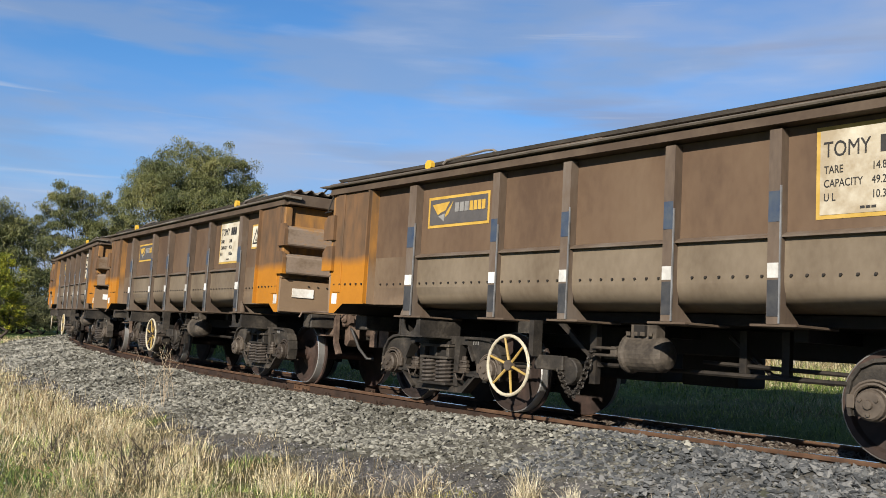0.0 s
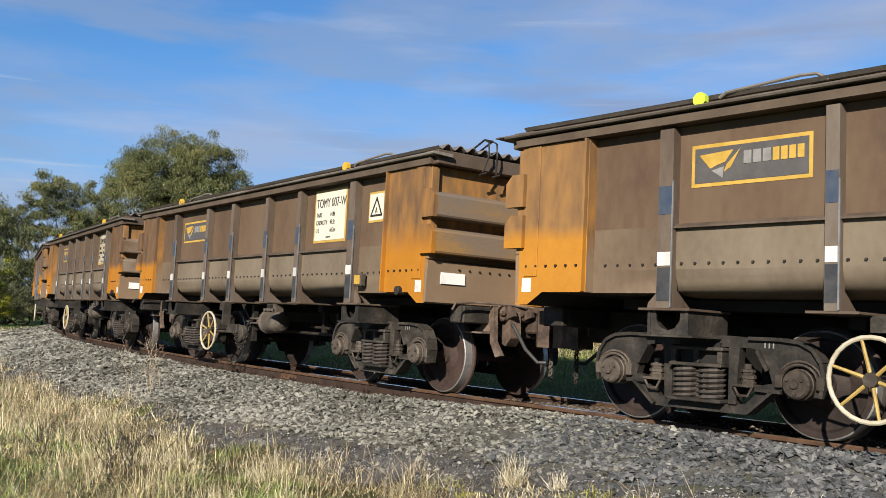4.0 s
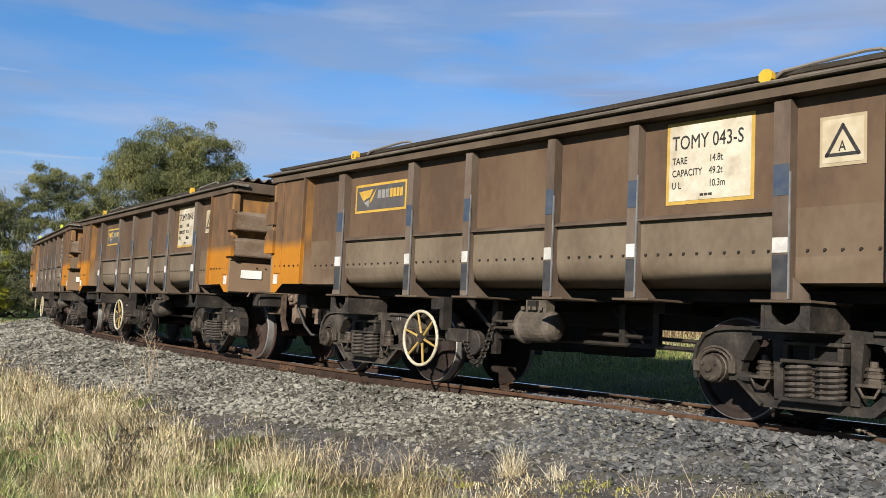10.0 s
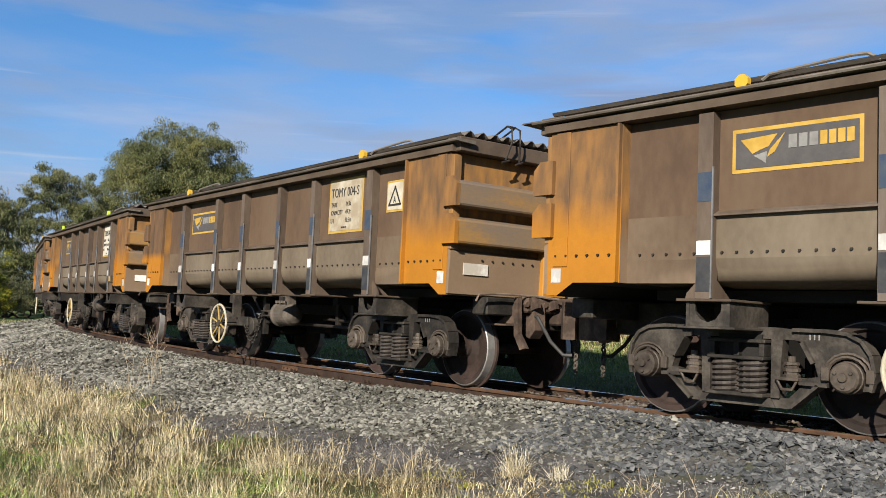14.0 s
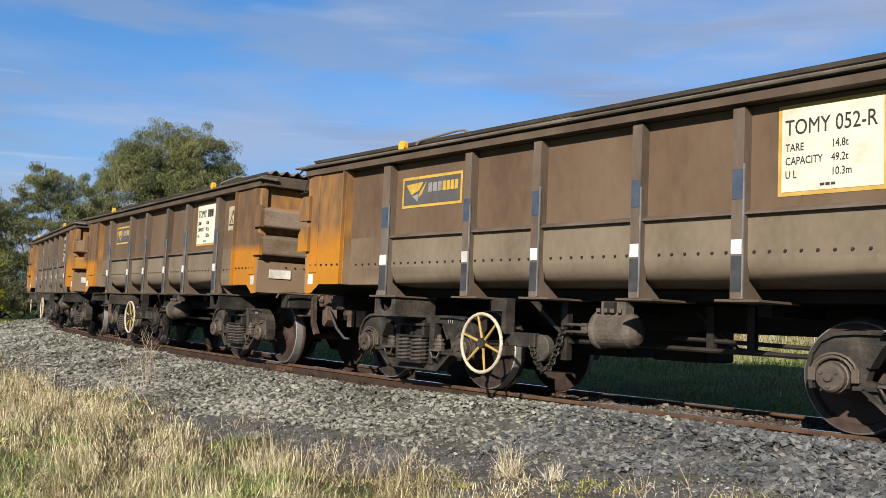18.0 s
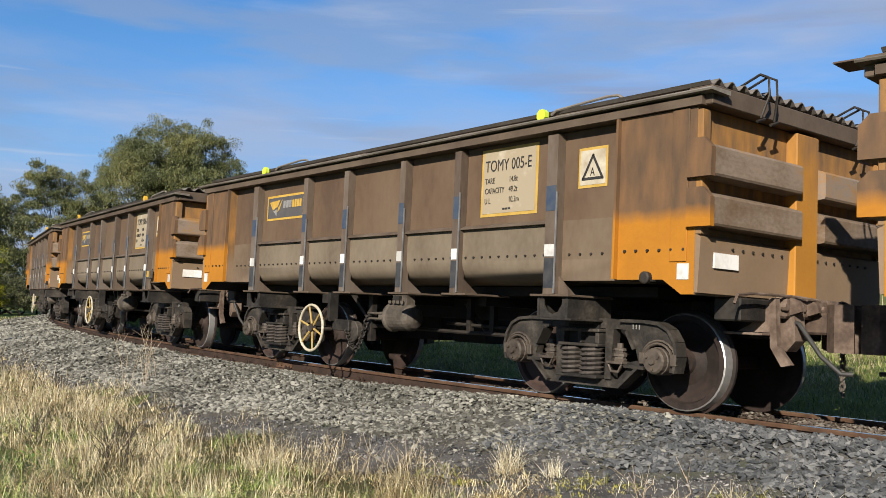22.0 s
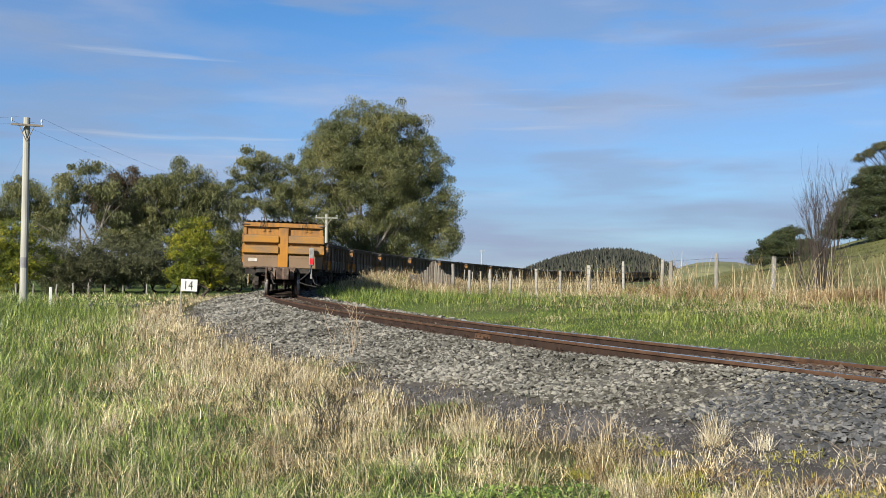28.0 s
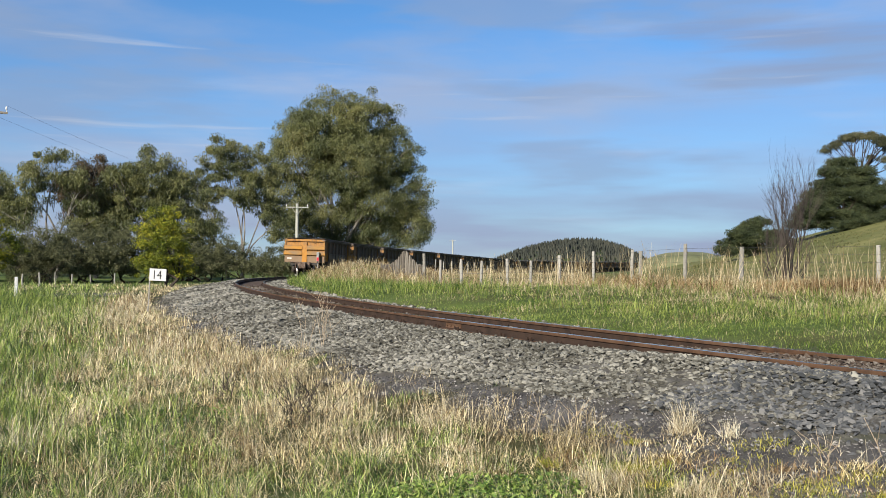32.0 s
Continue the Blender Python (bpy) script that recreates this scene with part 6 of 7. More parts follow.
edge_mats(40, 190, 0.05, 0.12, 0.0034, DRYGRASS, 100, "dry_mat", "low mats of dry grass on the gravel's edge")
edge_mats(52, 220, 0.045, 0.085, 0.0042, MOSS, 102, "moss_mat", "low yellow green moss mats on the gravel's edge")
edge_mats(40, 190, 0.045, 0.10, 0.0040, BRACKEN, 104, "brown_mat", "low brown mats of dead growth on the gravel's edge")
edge_mats(14, 170, 0.04, 0.085, 0.0032, GREENGRASS, 108, "green_mat", "low mats of green grass on the gravel's edge")
edge_mats(30, 70, 0.10, 0.22, 0.0028, PALEGRASS, 110, "pale_mat", "thin bleached stalks on the gravel's edge", 0.4)
mats(12, 9, 24, 3.0, 3.7, 90, 0.08, 0.18, DRYGRASS, 106, "dry_mat", "low mats of dry grass on the gravel's edge")
# leafy green weeds in the near grass
def leafy(cx, cy, per, spread, height, seed, label):
    """Low plants of many broad leaves held at all angles, round the given hearts."""
    r = np.random.RandomState(seed)
    count = len(cx) * per
    a, q = r.uniform(0, math.tau, count), np.sqrt(r.uniform(0, 1, count))
    px, py = np.repeat(cx, per) + np.cos(a) * q * spread, np.repeat(cy, per) + np.sin(a) * q * spread
    c = np.stack([px, py, level(px, py) + height * r.uniform(0.15, 1, count) * np.clip(1.1 - q * 0.6, 0, 1)], 1)
    g = r.normal(size=(count, 3))
    g[:, 2] *= 0.5
    g /= np.linalg.norm(g, axis=1)[:, None]
    side = np.cross(g, r.normal(size=(count, 3)) * 0.5 + np.array([0, 0, 1.0]))
    side /= np.linalg.norm(side, axis=1)[:, None]
    size = r.uniform(0.02, 0.05, count)[:, None]
    v = np.stack([c - g * size * 0.5, c + side * size * 0.25, c + g * size * 0.5, c - side * size * 0.25], 1).reshape(-1, 3)
    tagged(mesh_part("leafy_weed", fast_mesh("leafy_weed", v, np.arange(4 * count).reshape(-1, 4)), WEEDLEAF), label, "weed", kind="stuff")


WEEDLEAF = material("weed leaves", [(0.05, 0.10, 0.018), (0.12, 0.20, 0.035), (0.30, 0.36, 0.09)], 1.5, 0.5, 0, 0, 6, 0.4, 0, 0.5, (1, 1, 1), 0.25)
near = np.array([spot_xy for spot_xy in [(-math.sin(radians(a)) * d, math.cos(radians(a)) * d) for a, d in ((4.5, 5.55), (6.5, 5.5), (8.5, 5.45), (10.5, 5.35), (2.6, 5.6), (7.5, 5.2), (5.2, 5.25), (9.6, 5.1), (3.5, 5.3), (11.5, 5.1))]])
leafy(near[:, 0], near[:, 1], 420, 0.24, 0.17, 140, "leafy green weeds in the near grass")
for k, (x, y) in enumerate(near):
    tuft(x, y, 80, 0.24, 0.24, GREENGRASS, 180 + k, "green_weed", "green grass among the weeds", 0.6, 0.8)
x, y, r = field(5.5, 15, 1.0, 161, 14, 41)
s, d, *_ = zones(x, y)
ok = (d > 4.6) & (r.uniform(0, 1, len(x)) < np.clip((d - 4.2) / 3, 0.1, 0.9))
leafy(x[ok], y[ok], 150, 0.2, 0.13, 162, "low broad leaved weeds among the grass")
# small yellow flowers and seed heads in the green grass
x, y, r = field(8, 20, 9, 163, 22, 41)
s, d, stone, grit, dry = zones(x, y)
ok = (d > 5) & (waves(x, y, 1.5, 164) > 0.3)
leaf = r.uniform(0.018, 0.03, ok.sum())
c = np.stack([x[ok], y[ok], level(x[ok], y[ok]) + r.uniform(0.16, 0.3, ok.sum())], 1)
g = r.normal(size=(ok.sum(), 3))
g /= np.linalg.norm(g, axis=1)[:, None]
h = np.cross(g, np.array([0.3, 0.5, 0.8]))
v = np.stack([c - g * leaf[:, None], c + h * leaf[:, None], c + g * leaf[:, None], c - h * leaf[:, None]], 1).reshape(-1, 3)
tagged(mesh_part("flowers", fast_mesh("flowers", v, np.arange(len(v)).reshape(-1, 4)), material("pale yellow petals", [(0.55, 0.52, 0.14), (0.75, 0.72, 0.35)], 5, 0.6)), "pale yellow flowers in the green grass", "flower", kind="stuff")
# dead bracken by the fence
r = np.random.RandomState(165)
for yaw, dist, wide, n in ((-12.5, 23.5, 1.3, 900), (-14.5, 24.0, 1.4, 900), (-16.5, 24.5, 1.3, 700), (-7.2, 25.5, 0.5, 260), (-0.5, 29, 1.4, 600), (-4.2, 27, 1.0, 400)):
    a, q = r.uniform(0, math.tau, n), np.sqrt(r.uniform(0, 1, n)) * wide
    x, y = -math.sin(radians(yaw)) * dist + np.cos(a) * q, math.cos(radians(yaw)) * dist + np.sin(a) * q * 0.6
    blades("dead_bracken", x, y, r.uniform(0.25, 0.6, n), r.uniform(0.012, 0.024, n), BRACKEN, "dead brown bracken by the fence", 166 + n, 0.7, 1.0, "bracken")
# stalks of reed that stand over the rest
x, y, r = field(20, 46, 12, 171, -32, 9)
s, d, *_ = zones(x, y)
ok = (d < -8) & (d > -15) & (waves(x, y, 2.4, 173) > 0.1)
blades("tall_reeds", x[ok], y[ok], r.uniform(0.7, 1.5, ok.sum()), 0.003 + 0.0003 * np.hypot(x[ok], y[ok]), REEDGRASS, "single tall pale reeds along the fence", 172, 0.16, 0.3)


# ---- trees and shrubs ----
def spot(yaw, dist):
    """A place on the ground at a bearing (degrees to the left of straight ahead) and a distance from the camera's spot."""
    x, y = -math.sin(radians(yaw)) * dist, math.cos(radians(yaw)) * dist
    return x, y, float(level(x, y)[0])


def leaf_cloud(centres, per, spread, size, thin, seed, droop=0.0):
    """Small leaf quads round clump centres (n x 3)."""
    r = np.random.RandomState(seed)
    c = np.repeat(centres, per, axis=0)
    n = len(c)
    g = r.normal(size=(n, 3))
    g /= np.linalg.norm(g, axis=1)[:, None]
    p = c + g * (r.uniform(0, 1, n) ** 0.45 * np.repeat(spread, per) * 1.45)[:, None] * np.array([1, 1, 0.72])
    a = r.normal(size=(n, 3))
    a[:, 2] -= droop
    a /= np.linalg.norm(a, axis=1)[:, None]
    b = np.cross(a, r.normal(size=(n, 3)))
    b /= np.linalg.norm(b, axis=1)[:, None]
    length = size * r.uniform(0.6, 1.4, n)[:, None]
    a, b = a * length, b * length * thin
    v = np.stack([p - a * 0.5 - b * 0.3, p - a * 0.2 + b * 0.5, p + a * 0.6], 1).reshape(-1, 3)
    return v, np.arange(3 * n).reshape(-1, 3)


def lobe_points(lobes, per_lobe, seed, inner=0.45):
    """Clump centres inside rounded masses (x, y, z, radius, squash), more of them near the skin."""
    r = np.random.RandomState(seed)
    out = []
    for x, y, z, rad, sq in lobes:
        n = max(6, int(per_lobe * rad * rad))
        d = r.normal(size=(n, 3))
        d /= np.linalg.norm(d, axis=1)[:, None]
        q = rad * (inner + (1 - inner) * r.uniform(0, 1, n) ** 0.6) * np.clip(1 + 0.16 * r.normal(size=n), 0.5, 1.25)
        out.append(np.array([x, y, z]) + d * q[:, None] * np.array([1, 1, sq]))
    return np.concatenate(out)


def limb(bm, a, b, r0, r1, rnd, sag=0.0, sides=6):
    a, b = Vector(a), Vector(b)
    pts, n = [], 5
    off = Vector((rnd.uniform(-1, 1), rnd.uniform(-1, 1), 0)) * (b - a).length * 0.10
    for k in range(n + 1):
        t = k / n
        pts.append(a.lerp(b, t) + off * math.sin(t * math.pi) + Vector((0, 0, -sag * math.sin(t * math.pi))))
    tube(bm, pts, r0, sides, r1 / r0)


def tree(name, yaw, dist, lobes, trunk_r, bark, leaf_mat, label, seed, per_lobe=9, per=26, spread=0.55, size=0.34, thin=0.38, droop=0.8, fork=0.3, category="tree", trunks=1, z0=None, inner=0.45):
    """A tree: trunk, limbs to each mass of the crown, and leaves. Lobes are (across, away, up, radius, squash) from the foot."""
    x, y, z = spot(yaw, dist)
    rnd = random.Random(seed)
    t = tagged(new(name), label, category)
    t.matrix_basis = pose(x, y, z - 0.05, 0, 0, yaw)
    top = max(l[2] + l[3] * 0.4 for l in lobes)
    feet = []
    for k in range(trunks):
        bm = B()
        f = Vector((rnd.uniform(-0.5, 0.5) * (trunks - 1), rnd.uniform(-0.4, 0.4) * (trunks - 1), 0))
        split = Vector((f.x * 1.4 + rnd.uniform(-0.3, 0.3), f.y * 1.4, top * fork))
        tube(bm, [f, f.lerp(split, 0.4) + Vector((rnd.uniform(-.12, .12), 0, 0)), split], trunk_r, 8, 0.7)
        feet.append(split)
        part("trunk", bm, bark, t)
    boughs = [B() for _ in lobes[:10]]
    for i, l in enumerate(lobes):
        bm = boughs[i % 10]
        s = feet[i % trunks]
        limb(bm, s, (l[0], l[1], l[2] - l[3] * 0.1), trunk_r * 0.55, trunk_r * 0.16, rnd)
        for k in range(5):
            a, e = rnd.uniform(0, math.tau), rnd.uniform(-0.2, 0.8)
            tip = (l[0] + math.cos(a) * l[3] * 0.8, l[1] + math.sin(a) * l[3] * 0.8, l[2] + e * l[3] * l[4])
            limb(bm, Vector(s).lerp(Vector(l[:3]), rnd.uniform(0.5, 0.95)), tip, trunk_r * 0.2, trunk_r * 0.05, rnd, sides=5)
    for bm in boughs:
        part("limb", bm, bark, t)
    centres = lobe_points(lobes, per_lobe, seed, inner)
    v, f = leaf_cloud(centres, int(per * 1.7), np.random.RandomState(seed).uniform(0.6, 1.3, len(centres)) * spread, size * 0.78, thin * 0.7, seed + 1, droop * 2.2)
    tagged(mesh_part("crown", fast_mesh("crown", v, f), leaf_mat, t), kind="stuff")
    return t


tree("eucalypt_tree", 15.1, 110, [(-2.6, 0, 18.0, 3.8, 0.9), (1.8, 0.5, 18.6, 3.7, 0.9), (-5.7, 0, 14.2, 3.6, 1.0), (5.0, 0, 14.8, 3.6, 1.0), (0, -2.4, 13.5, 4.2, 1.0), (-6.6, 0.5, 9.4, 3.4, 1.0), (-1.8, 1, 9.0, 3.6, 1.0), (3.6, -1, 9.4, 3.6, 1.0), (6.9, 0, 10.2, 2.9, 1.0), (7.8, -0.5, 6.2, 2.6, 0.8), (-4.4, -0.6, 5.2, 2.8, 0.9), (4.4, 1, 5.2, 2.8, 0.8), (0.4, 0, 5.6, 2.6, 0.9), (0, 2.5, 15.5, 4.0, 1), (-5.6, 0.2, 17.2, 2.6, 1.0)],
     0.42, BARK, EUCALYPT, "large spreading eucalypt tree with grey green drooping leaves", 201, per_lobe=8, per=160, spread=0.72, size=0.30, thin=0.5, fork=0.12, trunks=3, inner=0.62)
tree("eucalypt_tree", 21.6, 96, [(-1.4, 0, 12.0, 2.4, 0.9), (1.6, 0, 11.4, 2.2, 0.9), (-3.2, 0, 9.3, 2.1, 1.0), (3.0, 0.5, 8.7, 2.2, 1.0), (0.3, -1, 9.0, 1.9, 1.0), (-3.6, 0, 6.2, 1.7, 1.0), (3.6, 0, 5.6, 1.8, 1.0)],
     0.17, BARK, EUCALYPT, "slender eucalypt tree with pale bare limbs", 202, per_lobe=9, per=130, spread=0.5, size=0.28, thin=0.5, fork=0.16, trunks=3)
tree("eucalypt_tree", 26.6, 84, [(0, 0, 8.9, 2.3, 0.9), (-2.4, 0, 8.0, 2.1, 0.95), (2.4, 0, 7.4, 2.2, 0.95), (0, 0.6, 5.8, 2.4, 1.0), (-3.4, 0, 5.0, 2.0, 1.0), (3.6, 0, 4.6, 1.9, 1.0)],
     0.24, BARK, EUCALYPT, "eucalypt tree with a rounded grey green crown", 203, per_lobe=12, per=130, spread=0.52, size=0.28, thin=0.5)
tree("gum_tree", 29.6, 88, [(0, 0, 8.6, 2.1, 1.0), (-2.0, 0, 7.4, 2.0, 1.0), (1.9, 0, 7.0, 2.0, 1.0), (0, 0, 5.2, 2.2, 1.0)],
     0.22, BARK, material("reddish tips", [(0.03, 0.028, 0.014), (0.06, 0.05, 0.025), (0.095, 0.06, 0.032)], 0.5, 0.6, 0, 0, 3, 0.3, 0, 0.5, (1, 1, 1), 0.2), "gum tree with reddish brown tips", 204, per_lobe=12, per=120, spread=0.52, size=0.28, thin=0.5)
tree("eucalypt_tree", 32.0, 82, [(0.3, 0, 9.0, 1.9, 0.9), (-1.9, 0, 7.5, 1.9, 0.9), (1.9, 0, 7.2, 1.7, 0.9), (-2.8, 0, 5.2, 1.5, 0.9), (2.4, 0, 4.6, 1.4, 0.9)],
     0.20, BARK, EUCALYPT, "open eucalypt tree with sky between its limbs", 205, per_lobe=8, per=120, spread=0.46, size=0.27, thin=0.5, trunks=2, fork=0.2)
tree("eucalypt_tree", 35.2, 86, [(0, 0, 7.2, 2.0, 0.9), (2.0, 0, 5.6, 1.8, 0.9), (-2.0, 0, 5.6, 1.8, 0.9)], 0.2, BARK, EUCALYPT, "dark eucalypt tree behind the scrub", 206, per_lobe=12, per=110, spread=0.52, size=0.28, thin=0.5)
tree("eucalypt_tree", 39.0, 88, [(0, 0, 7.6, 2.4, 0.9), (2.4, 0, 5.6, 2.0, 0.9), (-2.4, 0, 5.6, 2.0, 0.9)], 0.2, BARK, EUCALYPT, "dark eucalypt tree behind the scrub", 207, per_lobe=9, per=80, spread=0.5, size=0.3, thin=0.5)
rnd = random.Random(8)
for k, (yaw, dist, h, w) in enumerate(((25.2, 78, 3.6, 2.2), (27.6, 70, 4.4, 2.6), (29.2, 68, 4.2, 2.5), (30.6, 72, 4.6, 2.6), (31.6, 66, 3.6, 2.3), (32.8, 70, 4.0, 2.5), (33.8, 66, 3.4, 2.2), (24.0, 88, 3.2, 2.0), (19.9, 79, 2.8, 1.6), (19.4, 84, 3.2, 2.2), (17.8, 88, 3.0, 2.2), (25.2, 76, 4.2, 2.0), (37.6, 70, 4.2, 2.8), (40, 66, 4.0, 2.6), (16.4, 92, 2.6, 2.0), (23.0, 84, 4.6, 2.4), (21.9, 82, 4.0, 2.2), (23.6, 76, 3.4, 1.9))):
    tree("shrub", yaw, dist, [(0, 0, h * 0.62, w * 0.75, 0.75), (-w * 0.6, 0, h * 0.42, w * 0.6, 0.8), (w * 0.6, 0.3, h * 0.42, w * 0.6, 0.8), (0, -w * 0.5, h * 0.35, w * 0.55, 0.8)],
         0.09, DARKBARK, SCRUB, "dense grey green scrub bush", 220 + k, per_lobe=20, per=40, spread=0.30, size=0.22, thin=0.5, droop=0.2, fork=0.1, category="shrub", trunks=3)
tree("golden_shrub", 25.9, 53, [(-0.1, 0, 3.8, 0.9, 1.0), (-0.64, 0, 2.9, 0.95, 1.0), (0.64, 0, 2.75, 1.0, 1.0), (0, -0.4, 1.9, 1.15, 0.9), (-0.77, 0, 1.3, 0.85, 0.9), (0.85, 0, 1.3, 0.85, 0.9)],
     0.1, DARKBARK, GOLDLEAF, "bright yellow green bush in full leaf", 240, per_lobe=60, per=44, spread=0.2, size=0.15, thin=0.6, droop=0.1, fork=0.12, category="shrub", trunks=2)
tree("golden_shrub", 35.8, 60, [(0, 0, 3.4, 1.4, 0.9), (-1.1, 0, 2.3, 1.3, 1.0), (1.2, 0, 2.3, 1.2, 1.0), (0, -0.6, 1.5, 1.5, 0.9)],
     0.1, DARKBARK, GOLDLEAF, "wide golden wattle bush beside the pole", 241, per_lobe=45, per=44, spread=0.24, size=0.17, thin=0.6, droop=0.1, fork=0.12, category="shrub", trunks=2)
GREYBARK = material("grey gum bark", [(0.06, 0.053, 0.045), (0.13, 0.118, 0.10), (0.24, 0.225, 0.20)], 2, 0.85, 0, 0.4, 12, 0.2, 0, 0, (1, 1, 0.25))


def tiers(rows):
    """Flat pads of a layered crown: rows of (height, half width, pads, radius)."""
    out = []
    for i, (z, w, n, rad) in enumerate(rows):
        for k in range(n):
            x = (-w + 2 * w * (k + 0.5) / n) if n > 1 else 0.0
            out.append((x + 0.7 * math.sin(7.1 * i + 3.3 * k), 1.6 * math.sin(2.3 * i + 1.9 * k), z + 0.5 * math.sin(5.7 * i + 2.7 * k), rad, 0.34))
    return out


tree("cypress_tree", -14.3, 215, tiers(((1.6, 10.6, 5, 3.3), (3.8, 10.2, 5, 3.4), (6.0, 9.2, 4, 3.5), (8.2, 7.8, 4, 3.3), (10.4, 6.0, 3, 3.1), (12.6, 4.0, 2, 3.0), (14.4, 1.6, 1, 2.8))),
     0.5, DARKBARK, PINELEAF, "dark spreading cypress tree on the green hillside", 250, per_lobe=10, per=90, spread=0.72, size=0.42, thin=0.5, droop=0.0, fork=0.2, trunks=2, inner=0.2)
def umbrella(low, high, half, count, seed):
    """Small flat masses along a domed canopy, with a few loose ones below it."""
    rnd = random.Random(seed)
    out = []
    for k in range(count):
        u = -1 + 2 * (k + rnd.random()) / count
        out.append((u * half, rnd.uniform(-2, 2), high - (high - low) * 0.45 * u * u + rnd.uniform(-0.5, 0.3), rnd.uniform(1.2, 2.0), 0.42))
        if k % 2:
            out.append((rnd.uniform(-0.9, 1.1) * half, rnd.uniform(-2, 2), rnd.uniform(low, low + (high - low) * 0.55), rnd.uniform(1.0, 1.7), 0.5))
    return out


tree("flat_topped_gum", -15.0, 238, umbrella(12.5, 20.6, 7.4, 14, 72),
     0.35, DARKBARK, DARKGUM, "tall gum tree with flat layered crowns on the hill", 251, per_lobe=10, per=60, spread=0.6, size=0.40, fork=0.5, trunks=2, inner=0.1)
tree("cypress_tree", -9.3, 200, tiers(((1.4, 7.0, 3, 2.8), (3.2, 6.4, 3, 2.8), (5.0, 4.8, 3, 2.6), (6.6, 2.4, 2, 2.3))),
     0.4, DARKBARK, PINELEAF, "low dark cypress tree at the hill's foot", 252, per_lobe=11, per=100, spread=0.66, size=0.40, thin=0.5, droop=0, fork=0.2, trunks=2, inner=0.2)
def ragged(low, high, half, count, r0, r1, seed):
    """Many small uneven masses up a tall crown, widest a third of the way up."""
    rnd = random.Random(seed)
    out = []
    for k in range(count):
        t = (k + rnd.random()) / count
        w = half * (0.45 + 0.55 * math.sin(math.pi * min(1, t * 0.75 + 0.25))) * (1 - 0.1 * t)
        out.append((rnd.uniform(-w, w), rnd.uniform(-2, 2), low + (high - low) * t, rnd.uniform(r0, r1), rnd.uniform(0.45, 0.8)))
    return out


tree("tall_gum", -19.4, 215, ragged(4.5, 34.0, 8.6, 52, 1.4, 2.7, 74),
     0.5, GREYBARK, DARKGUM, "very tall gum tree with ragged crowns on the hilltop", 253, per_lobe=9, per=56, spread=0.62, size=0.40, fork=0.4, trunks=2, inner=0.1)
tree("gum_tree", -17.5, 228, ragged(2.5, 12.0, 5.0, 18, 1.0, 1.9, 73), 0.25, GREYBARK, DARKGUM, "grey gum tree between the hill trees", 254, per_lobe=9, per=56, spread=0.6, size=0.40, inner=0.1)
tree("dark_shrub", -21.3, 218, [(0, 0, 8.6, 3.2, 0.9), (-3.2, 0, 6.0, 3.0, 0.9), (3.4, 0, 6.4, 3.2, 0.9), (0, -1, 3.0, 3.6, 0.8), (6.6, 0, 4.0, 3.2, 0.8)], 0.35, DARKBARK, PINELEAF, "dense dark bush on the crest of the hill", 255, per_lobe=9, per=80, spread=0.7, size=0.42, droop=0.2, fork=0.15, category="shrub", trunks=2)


def bare_shrub(yaw, dist, height, seed):
    x, y, z = spot(yaw, dist)
    rnd = random.Random(seed)
    t = tagged(new("bare_shrub"), "leafless winter shrub with many upright twigs", "shrub")
    t.matrix_basis = pose(x, y, z - 0.05, 0, 0, yaw)
    bm, fine = B(), B()

    def grow(p, way, length, r, depth):
        q = p + way * length
        bend = p.lerp(q, 0.5) + Vector((rnd.uniform(-1, 1), rnd.uniform(-1, 1), 0)) * length * 0.06
        tube(bm if depth < 2 else fine, [p, bend, q], r, 4 if depth else 6, 0.6, caps=False)
        if depth < 4:
            for _ in range(3 if depth < 3 else 2):
                w = (way + Vector((rnd.uniform(-0.34, 0.34), rnd.uniform(-0.34, 0.34), rnd.uniform(0.0, 0.4)))).normalized()
                grow(p.lerp(q, rnd.uniform(0.45, 1.0)), w, length * rnd.uniform(0.55, 0.8), r * 0.55, depth + 1)

    for k in range(11):
        a = rnd.uniform(0, math.tau)
        f = Vector((math.cos(a), math.sin(a), 0)) * rnd.uniform(0.05, 0.5)
        lean = rnd.uniform(0.03, 0.24)
        grow(f, Vector((math.cos(a) * lean, math.sin(a) * lean, 1)).normalized(), height * rnd.uniform(0.26, 0.42), 0.021, 0)
    # low shoots crowd round the foot
    for k in range(17):
        a = rnd.uniform(0, math.tau)
        f = Vector((math.cos(a), math.sin(a), 0)) * rnd.uniform(0.0, 0.7)
        lean = rnd.uniform(0.0, 0.7)
        grow(f, Vector((math.cos(a) * lean, math.sin(a) * lean, 1)).normalized(), height * rnd.uniform(0.07, 0.22), 0.014, 1)
    tagged(part("branchwork", bm, TWIG, t), kind="stuff")
    tagged(part("twig_mass", fine, TWIG, t), kind="stuff")


bare_shrub(-11.3, 36.5, 5.4, 31)
bare_shrub(-10.7, 37.2, 3.6, 32)


